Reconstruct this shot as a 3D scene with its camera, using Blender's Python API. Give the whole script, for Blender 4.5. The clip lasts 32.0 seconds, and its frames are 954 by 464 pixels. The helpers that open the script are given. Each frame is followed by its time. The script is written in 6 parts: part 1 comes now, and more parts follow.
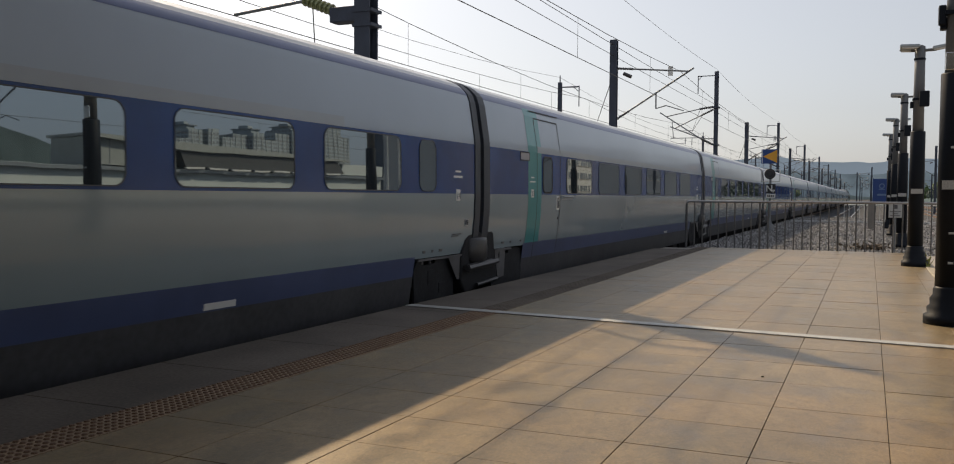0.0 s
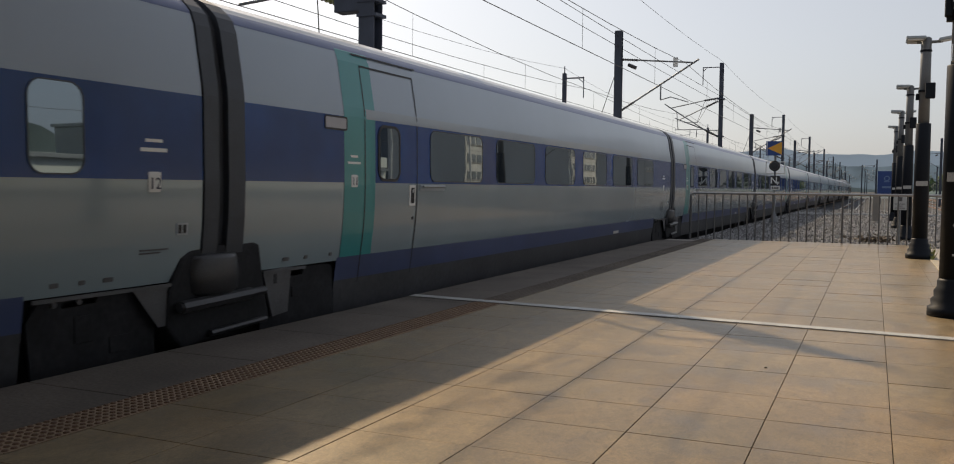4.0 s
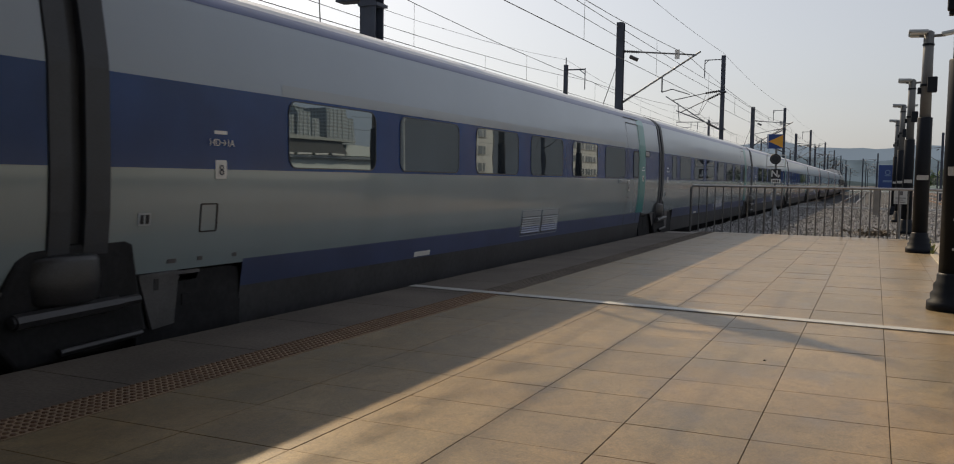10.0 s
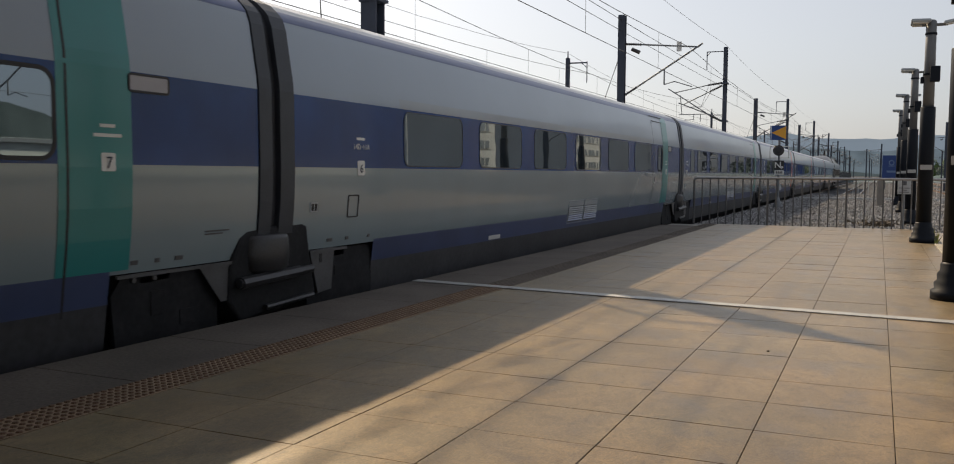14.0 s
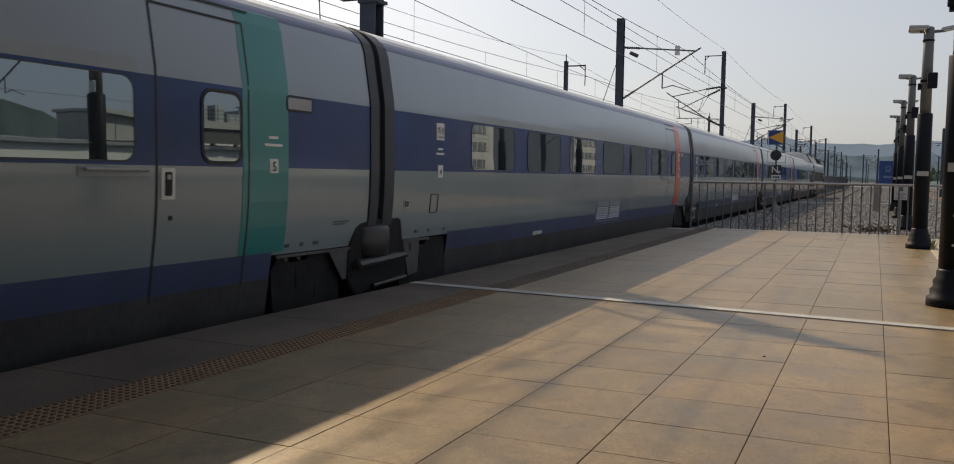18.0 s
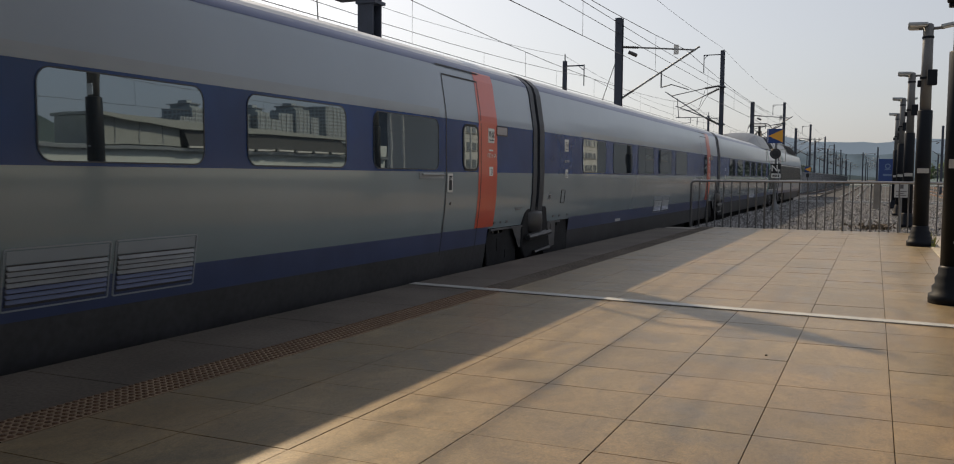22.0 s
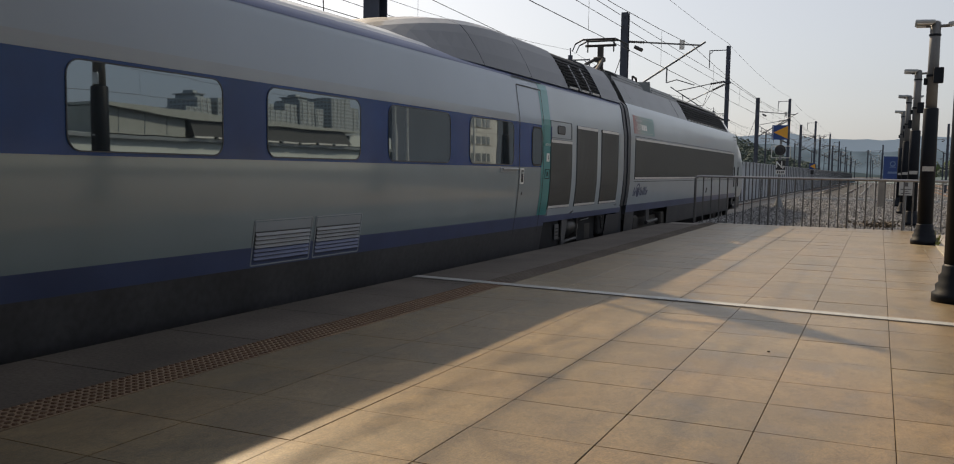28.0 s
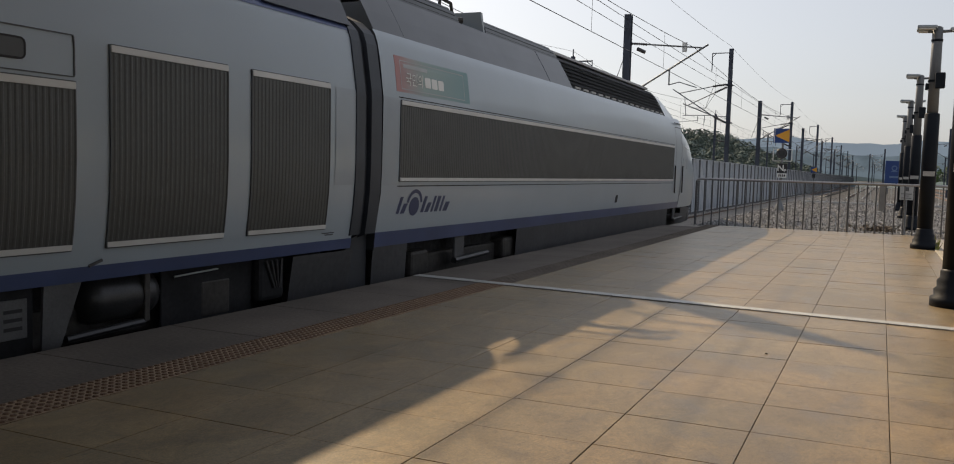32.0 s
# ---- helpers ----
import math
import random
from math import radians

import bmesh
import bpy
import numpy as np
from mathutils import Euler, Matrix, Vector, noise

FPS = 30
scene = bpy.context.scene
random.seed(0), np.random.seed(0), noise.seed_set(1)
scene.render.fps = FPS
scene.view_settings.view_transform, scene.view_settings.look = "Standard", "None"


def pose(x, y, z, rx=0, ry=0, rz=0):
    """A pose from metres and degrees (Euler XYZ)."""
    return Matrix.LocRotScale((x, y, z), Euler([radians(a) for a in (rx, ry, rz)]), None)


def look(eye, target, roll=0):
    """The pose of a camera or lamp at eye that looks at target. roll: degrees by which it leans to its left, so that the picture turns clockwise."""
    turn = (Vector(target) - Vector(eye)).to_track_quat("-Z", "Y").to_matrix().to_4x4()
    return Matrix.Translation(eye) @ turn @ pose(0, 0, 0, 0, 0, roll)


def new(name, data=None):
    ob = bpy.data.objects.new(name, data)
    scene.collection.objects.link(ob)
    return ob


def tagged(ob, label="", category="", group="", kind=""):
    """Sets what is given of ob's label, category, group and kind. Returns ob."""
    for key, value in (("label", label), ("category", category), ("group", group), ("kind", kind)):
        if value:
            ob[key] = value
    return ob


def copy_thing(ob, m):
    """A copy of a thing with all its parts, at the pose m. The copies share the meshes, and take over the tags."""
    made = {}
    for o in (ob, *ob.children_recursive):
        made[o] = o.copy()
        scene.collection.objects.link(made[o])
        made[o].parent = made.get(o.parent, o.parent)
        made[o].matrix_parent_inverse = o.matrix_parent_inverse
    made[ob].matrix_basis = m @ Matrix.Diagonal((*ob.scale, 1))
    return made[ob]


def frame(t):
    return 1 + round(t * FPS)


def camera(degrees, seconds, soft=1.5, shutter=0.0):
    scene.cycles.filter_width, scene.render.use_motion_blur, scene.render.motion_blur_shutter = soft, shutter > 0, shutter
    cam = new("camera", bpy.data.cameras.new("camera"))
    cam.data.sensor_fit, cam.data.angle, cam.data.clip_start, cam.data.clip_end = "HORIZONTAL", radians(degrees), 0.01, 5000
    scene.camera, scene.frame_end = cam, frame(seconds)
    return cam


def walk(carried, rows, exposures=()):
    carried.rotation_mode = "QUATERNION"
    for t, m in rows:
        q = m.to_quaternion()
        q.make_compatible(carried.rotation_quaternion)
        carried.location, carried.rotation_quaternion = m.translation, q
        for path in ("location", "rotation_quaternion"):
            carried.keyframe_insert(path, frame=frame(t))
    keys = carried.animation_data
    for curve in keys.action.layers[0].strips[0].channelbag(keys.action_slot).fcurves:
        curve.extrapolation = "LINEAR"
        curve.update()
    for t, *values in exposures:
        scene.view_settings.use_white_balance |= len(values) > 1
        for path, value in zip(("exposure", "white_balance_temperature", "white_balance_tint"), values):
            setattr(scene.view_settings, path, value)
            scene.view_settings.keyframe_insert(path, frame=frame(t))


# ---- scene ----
cam = camera(56.6, 32.0, soft=1.05, shutter=0.07)
PATH = [
    (0, (-0.125, -6.721, 1.275), (-0.933, -4.894, 1.193), 0.4),
    (0.5, (-0.12, -6.734, 1.274), (-0.93, -4.907, 1.194), 0.4),
    (1, (-0.121, -6.726, 1.272), (-0.93, -4.899, 1.19), 0.2),
    (1.5, (-0.119, -6.719, 1.267), (-0.928, -4.892, 1.181), 0.1),
    (2, (-0.124, -6.718, 1.271), (-0.933, -4.891, 1.169), 0.2),
    (2.5, (-0.119, -6.731, 1.271), (-0.929, -4.906, 1.167), 0.4),
    (3, (-0.127, -6.722, 1.271), (-0.935, -4.895, 1.165), 0.6),
    (3.5, (-0.122, -6.732, 1.269), (-0.935, -4.908, 1.167), 0.6),
    (5.5, (-0.129, -6.721, 1.272), (-0.947, -4.899, 1.169), 0.6),
    (6, (-0.127, -6.738, 1.273), (-0.941, -4.914, 1.169), 1.0),
    (6.5, (-0.127, -6.733, 1.271), (-0.941, -4.909, 1.167), 1.2),
    (7, (-0.13, -6.733, 1.269), (-0.942, -4.909, 1.165), 1.4),
    (7.5, (-0.127, -6.733, 1.267), (-0.938, -4.908, 1.163), 1.3),
    (8, (-0.122, -6.733, 1.267), (-0.933, -4.907, 1.165), 1.1),
    (8.5, (-0.122, -6.729, 1.268), (-0.934, -4.904, 1.16), 1.0),
    (9, (-0.122, -6.722, 1.265), (-0.935, -4.899, 1.15), 1.0),
    (9.5, (-0.121, -6.726, 1.266), (-0.937, -4.904, 1.146), 0.9),
    (10, (-0.123, -6.728, 1.266), (-0.938, -4.906, 1.144), 1.0),
    (10.5, (-0.124, -6.729, 1.265), (-0.938, -4.906, 1.143), 1.0),
    (11, (-0.124, -6.724, 1.263), (-0.939, -4.902, 1.139), 0.9),
    (11.5, (-0.113, -6.736, 1.264), (-0.929, -4.915, 1.141), 0.6),
    (12, (-0.118, -6.72, 1.262), (-0.936, -4.899, 1.139), 0.5),
    (12.5, (-0.114, -6.724, 1.258), (-0.936, -4.906, 1.13), 0.0),
    (13, (-0.125, -6.721, 1.269), (-0.946, -4.902, 1.135), 0.2),
    (13.5, (-0.116, -6.722, 1.262), (-0.938, -4.903, 1.128), 0.0),
    (14, (-0.113, -6.729, 1.26), (-0.935, -4.911, 1.126), 0.4),
    (14.5, (-0.117, -6.715, 1.261), (-0.941, -4.898, 1.125), 0.5),
    (16.5, (-0.11, -6.734, 1.268), (-0.923, -4.912, 1.136), 0.7),
    (17, (-0.114, -6.728, 1.27), (-0.927, -4.905, 1.137), 0.8),
    (17.5, (-0.116, -6.729, 1.269), (-0.929, -4.906, 1.137), 0.8),
    (18, (-0.116, -6.737, 1.27), (-0.932, -4.915, 1.14), 0.9),
    (18.5, (-0.121, -6.719, 1.265), (-0.932, -4.896, 1.134), 1.0),
    (19, (-0.123, -6.721, 1.263), (-0.931, -4.896, 1.133), 0.9),
    (19.5, (-0.119, -6.723, 1.265), (-0.928, -4.899, 1.133), 0.8),
    (20, (-0.114, -6.726, 1.264), (-0.929, -4.904, 1.133), 0.6),
    (20.5, (-0.116, -6.709, 1.259), (-0.931, -4.888, 1.129), 0.5),
    (21, (-0.115, -6.715, 1.267), (-0.931, -4.894, 1.137), 0.5),
    (21.5, (-0.123, -6.705, 1.264), (-0.939, -4.883, 1.135), 0.5),
    (22, (-0.128, -6.696, 1.26), (-0.944, -4.874, 1.132), 0.5),
    (22.5, (-0.123, -6.703, 1.264), (-0.94, -4.882, 1.135), 0.4),
    (23, (-0.119, -6.714, 1.267), (-0.937, -4.893, 1.139), 0.6),
    (23.5, (-0.126, -6.707, 1.262), (-0.947, -4.887, 1.133), 0.7),
    (24, (-0.125, -6.712, 1.26), (-0.947, -4.894, 1.132), 0.8),
    (24.5, (-0.121, -6.709, 1.261), (-0.942, -4.889, 1.132), 0.7),
    (25, (-0.124, -6.703, 1.258), (-0.947, -4.884, 1.128), 0.7),
    (25.5, (-0.127, -6.693, 1.256), (-0.953, -4.877, 1.123), 0.7),
    (27.5, (-0.131, -6.688, 1.261), (-0.956, -4.871, 1.121), 0.9),
    (28, (-0.13, -6.703, 1.261), (-0.952, -4.885, 1.118), 1.1),
    (28.5, (-0.132, -6.696, 1.26), (-0.955, -4.879, 1.117), 1.1),
    (29, (-0.128, -6.696, 1.263), (-0.951, -4.879, 1.121), 0.9),
    (29.5, (-0.126, -6.692, 1.262), (-0.947, -4.873, 1.12), 0.9),
    (30, (-0.129, -6.698, 1.26), (-0.952, -4.881, 1.117), 0.9),
    (30.5, (-0.125, -6.701, 1.259), (-0.952, -4.886, 1.112), 0.8),
    (31, (-0.121, -6.709, 1.26), (-0.946, -4.893, 1.115), 0.8),
    (31.5, (-0.112, -6.748, 1.264), (-0.935, -4.931, 1.119), 1.2),
    (32, (-0.111, -6.752, 1.264), (-0.935, -4.935, 1.121), 1.7),
]
EXPOSURES = [(0, 0.04), (2, 0.02), (6, 0.02), (7, -0.04), (9, -0.06), (11, -0.09), (13, 0.03), (14, 0.08), (17, -0.05), (20, -0.08), (21, 0.0), (22, -0.04), (25, 0.01), (28, 0.03), (29, 0.03), (30, 0.12), (31, 0.17), (32, 0.10)]
walk(cam, [(t, look(eye, target, roll)) for t, eye, target, roll in PATH], EXPOSURES)

# ---- world, sun ----
SUN_FROM = Vector((-0.732, 0.648, 0.716)).normalized()
world = bpy.data.worlds.new("world")
scene.world = world
world.use_nodes = True
_wn = world.node_tree.nodes
_sky = _wn.new("ShaderNodeTexSky")
_sky.sky_type = "NISHITA"
_sky.sun_disc = False
_sky.sun_elevation = radians(35)
_sky.sun_rotation = radians(311.5)
_sky.air_density, _sky.dust_density, _sky.ozone_density = 1.0, 2.1, 2.4
# thin haze: the sky's colour is washed out and evened towards white
_hsv = _wn.new("ShaderNodeHueSaturation")
_hsv.inputs["Saturation"].default_value = 0.50
_haze = _wn.new("ShaderNodeMix")
_haze.data_type = "RGBA"
_haze.inputs["Factor"].default_value = 0.30
_haze.inputs["B"].default_value = (7.3, 7.25, 7.65, 1)
world.node_tree.links.new(_sky.outputs[0], _hsv.inputs["Color"])
world.node_tree.links.new(_hsv.outputs[0], _haze.inputs["A"])
world.node_tree.links.new(_haze.outputs["Result"], _wn["Background"].inputs[0])
_wn["Background"].inputs[1].default_value = 0.100

sun_data = bpy.data.lights.new("sun", "SUN")
sun_data.energy = 5.0
sun_data.angle = radians(0.6)
sun_data.color = (1.0, 0.79, 0.535)
sun = new("sun", sun_data)
sun.matrix_world = look(SUN_FROM * 50, (0, 0, 0))
scene.view_settings.exposure = 0.0


# ---- materials ----
def material(name, color, rough=0.6, metal=0.0, grain=0.0, grain_scale=60.0, stain=0.0, stain_scale=2.0,
             bump=0.0, coat=0.0, spec=0.5, island=0.0, per_object=0.0, emit=0.0, stretch=(1, 1, 1), fixed=False):
    """Painted or raw surface: colour varied at two scales, with fine relief."""
    m = bpy.data.materials.new(name)
    m.use_nodes = True
    nt = m.node_tree
    n, link = nt.nodes, nt.links.new
    b = n["Principled BSDF"]
    b.inputs["Roughness"].default_value = rough
    b.inputs["Metallic"].default_value = metal
    b.inputs["Specular IOR Level"].default_value = spec
    if coat:
        b.inputs["Coat Weight"].default_value = coat
        b.inputs["Coat Roughness"].default_value = 0.08
    tc = n.new("ShaderNodeNewGeometry" if fixed else "ShaderNodeTexCoord")
    mp = n.new("ShaderNodeMapping")
    mp.inputs["Scale"].default_value = stretch
    link(tc.outputs["Position" if fixed else "Object"], mp.inputs[0])
    value = None

    def noisy(scale, detail, low, high):
        t = n.new("ShaderNodeTexNoise")
        t.inputs["Scale"].default_value = scale
        t.inputs["Detail"].default_value = detail
        link(mp.outputs[0], t.inputs[0])
        r = n.new("ShaderNodeMapRange")
        r.inputs[1].default_value, r.inputs[2].default_value = 0.3, 0.7
        r.inputs[3].default_value, r.inputs[4].default_value = low, high
        link(t.outputs[0], r.inputs[0])
        return t, r.outputs[0]

    def times(a, c):
        if a is None:
            return c
        k = n.new("ShaderNodeMath")
        k.operation = "MULTIPLY"
        link(a, k.inputs[0])
        link(c, k.inputs[1])
        return k.outputs[0]

    fine = None
    if grain or bump:
        fine, v = noisy(grain_scale, 6.0, 1 - grain, 1 + grain)
        value = times(value, v)
    if stain:
        _, v = noisy(stain_scale, 4.0, 1 - stain, 1 + stain * 0.6)
        value = times(value, v)
    for amount, kind in ((island, "g"), (per_object, "o")):
        if amount:
            s = n.new("ShaderNodeNewGeometry" if kind == "g" else "ShaderNodeObjectInfo")
            r = n.new("ShaderNodeMapRange")
            r.inputs[3].default_value, r.inputs[4].default_value = 1 - amount, 1 + amount
            link(s.outputs["Random Per Island" if kind == "g" else "Random"], r.inputs[0])
            value = times(value, r.outputs[0])
    if value is not None:
        k = n.new("ShaderNodeVectorMath")
        k.operation = "SCALE"
        k.inputs[0].default_value = color
        link(value, k.inputs[3])
        link(k.outputs[0], b.inputs["Base Color"])
    else:
        b.inputs["Base Color"].default_value = (*color, 1)
    if bump and fine:
        bp = n.new("ShaderNodeBump")
        bp.inputs["Strength"].default_value = bump
        bp.inputs["Distance"].default_value = 0.01
        link(fine.outputs[0], bp.inputs["Height"])
        link(bp.outputs[0], b.inputs["Normal"])
    if emit:
        b.inputs["Emission Color"].default_value = (*color, 1)
        b.inputs["Emission Strength"].default_value = emit
    return m


def paving_material():
    """Warm concrete slabs: speckled grain, grey and rusty patches, dark dried puddles, scuffs."""
    m = material("slab", (0.171, 0.123, 0.062), 0.5, grain=0.45, grain_scale=120, stain=0.16, stain_scale=0.9, bump=0.14, per_object=0.12, fixed=True, spec=0.30)
    nt = m.node_tree
    n, link = nt.nodes, nt.links.new
    b = n["Principled BSDF"]
    color = b.inputs["Base Color"].links[0].from_socket
    geo = n.new("ShaderNodeNewGeometry")

    def patch(scale, low, high, stretch, offset, detail=2.0, distortion=0.6):
        mp = n.new("ShaderNodeMapping")
        mp.inputs["Scale"].default_value = stretch
        mp.inputs["Location"].default_value = offset
        link(geo.outputs["Position"], mp.inputs[0])
        t = n.new("ShaderNodeTexNoise")
        t.inputs["Scale"].default_value = scale
        t.inputs["Detail"].default_value = detail
        t.inputs["Distortion"].default_value = distortion
        link(mp.outputs[0], t.inputs[0])
        r = n.new("ShaderNodeMapRange")
        r.interpolation_type = "SMOOTHSTEP"
        r.inputs[1].default_value, r.inputs[2].default_value = low, high
        link(t.outputs[0], r.inputs[0])
        return r.outputs[0]

    def tint(col, mask, by):
        k = n.new("ShaderNodeMix")
        k.data_type, k.blend_type = "RGBA", "MULTIPLY"
        link(mask, k.inputs["Factor"])
        link(col, k.inputs["A"])
        k.inputs["B"].default_value = (*by, 1)
        return k.outputs["Result"]

    rusty = patch(0.55, 0.42, 0.62, (1, 1, 1), (3, 7, 0))
    grey = patch(0.8, 0.48, 0.66, (1, 0.7, 1), (11, 2, 0))
    puddle = patch(2.3, 0.50, 0.70, (1.15, 0.75, 1), (5, 1, 0), 3.0, 0.8)
    pale = patch(3.4, 0.56, 0.72, (1.1, 0.7, 1), (1, 9, 0), 3.0, 0.3)
    wiped = patch(1.7, 0.47, 0.60, (1, 0.8, 1), (2, 4, 0), 5.0, 2.6)
    worn = patch(6.0, 0.52, 0.68, (1, 0.7, 1), (8, 3, 0), 5.0, 1.6)
    speckle = patch(55, 0.40, 0.66, (1, 0.6, 1), (0, 0, 0), 3.0, 0.0)
    grit = patch(24, 0.50, 0.70, (1, 0.5, 1), (4, 4, 0), 3.0, 0.0)
    color = tint(color, rusty, (1.03, 0.98, 0.91))
    color = tint(color, grey, (0.93, 0.95, 0.95))
    color = tint(color, puddle, (0.70, 0.69, 0.67))
    color = tint(color, speckle, (1.28, 1.27, 1.25))
    color = tint(color, grit, (0.78, 0.77, 0.75))
    color = tint(color, pale, (1.14, 1.14, 1.14))
    color = tint(color, wiped, (1.22, 1.20, 1.17))
    color = tint(color, worn, (0.86, 0.85, 0.83))
    link(color, b.inputs["Base Color"])
    b.inputs["Sheen Weight"].default_value = 0.16
    b.inputs["Sheen Tint"].default_value = (0.90, 0.84, 0.70, 1)
    b.inputs["Sheen Roughness"].default_value = 0.45
    k = n.new("ShaderNodeMapRange")
    k.inputs[3].default_value, k.inputs[4].default_value = 0.36, 0.30
    link(puddle, k.inputs[0])
    link(k.outputs[0], b.inputs["Roughness"])
    return m


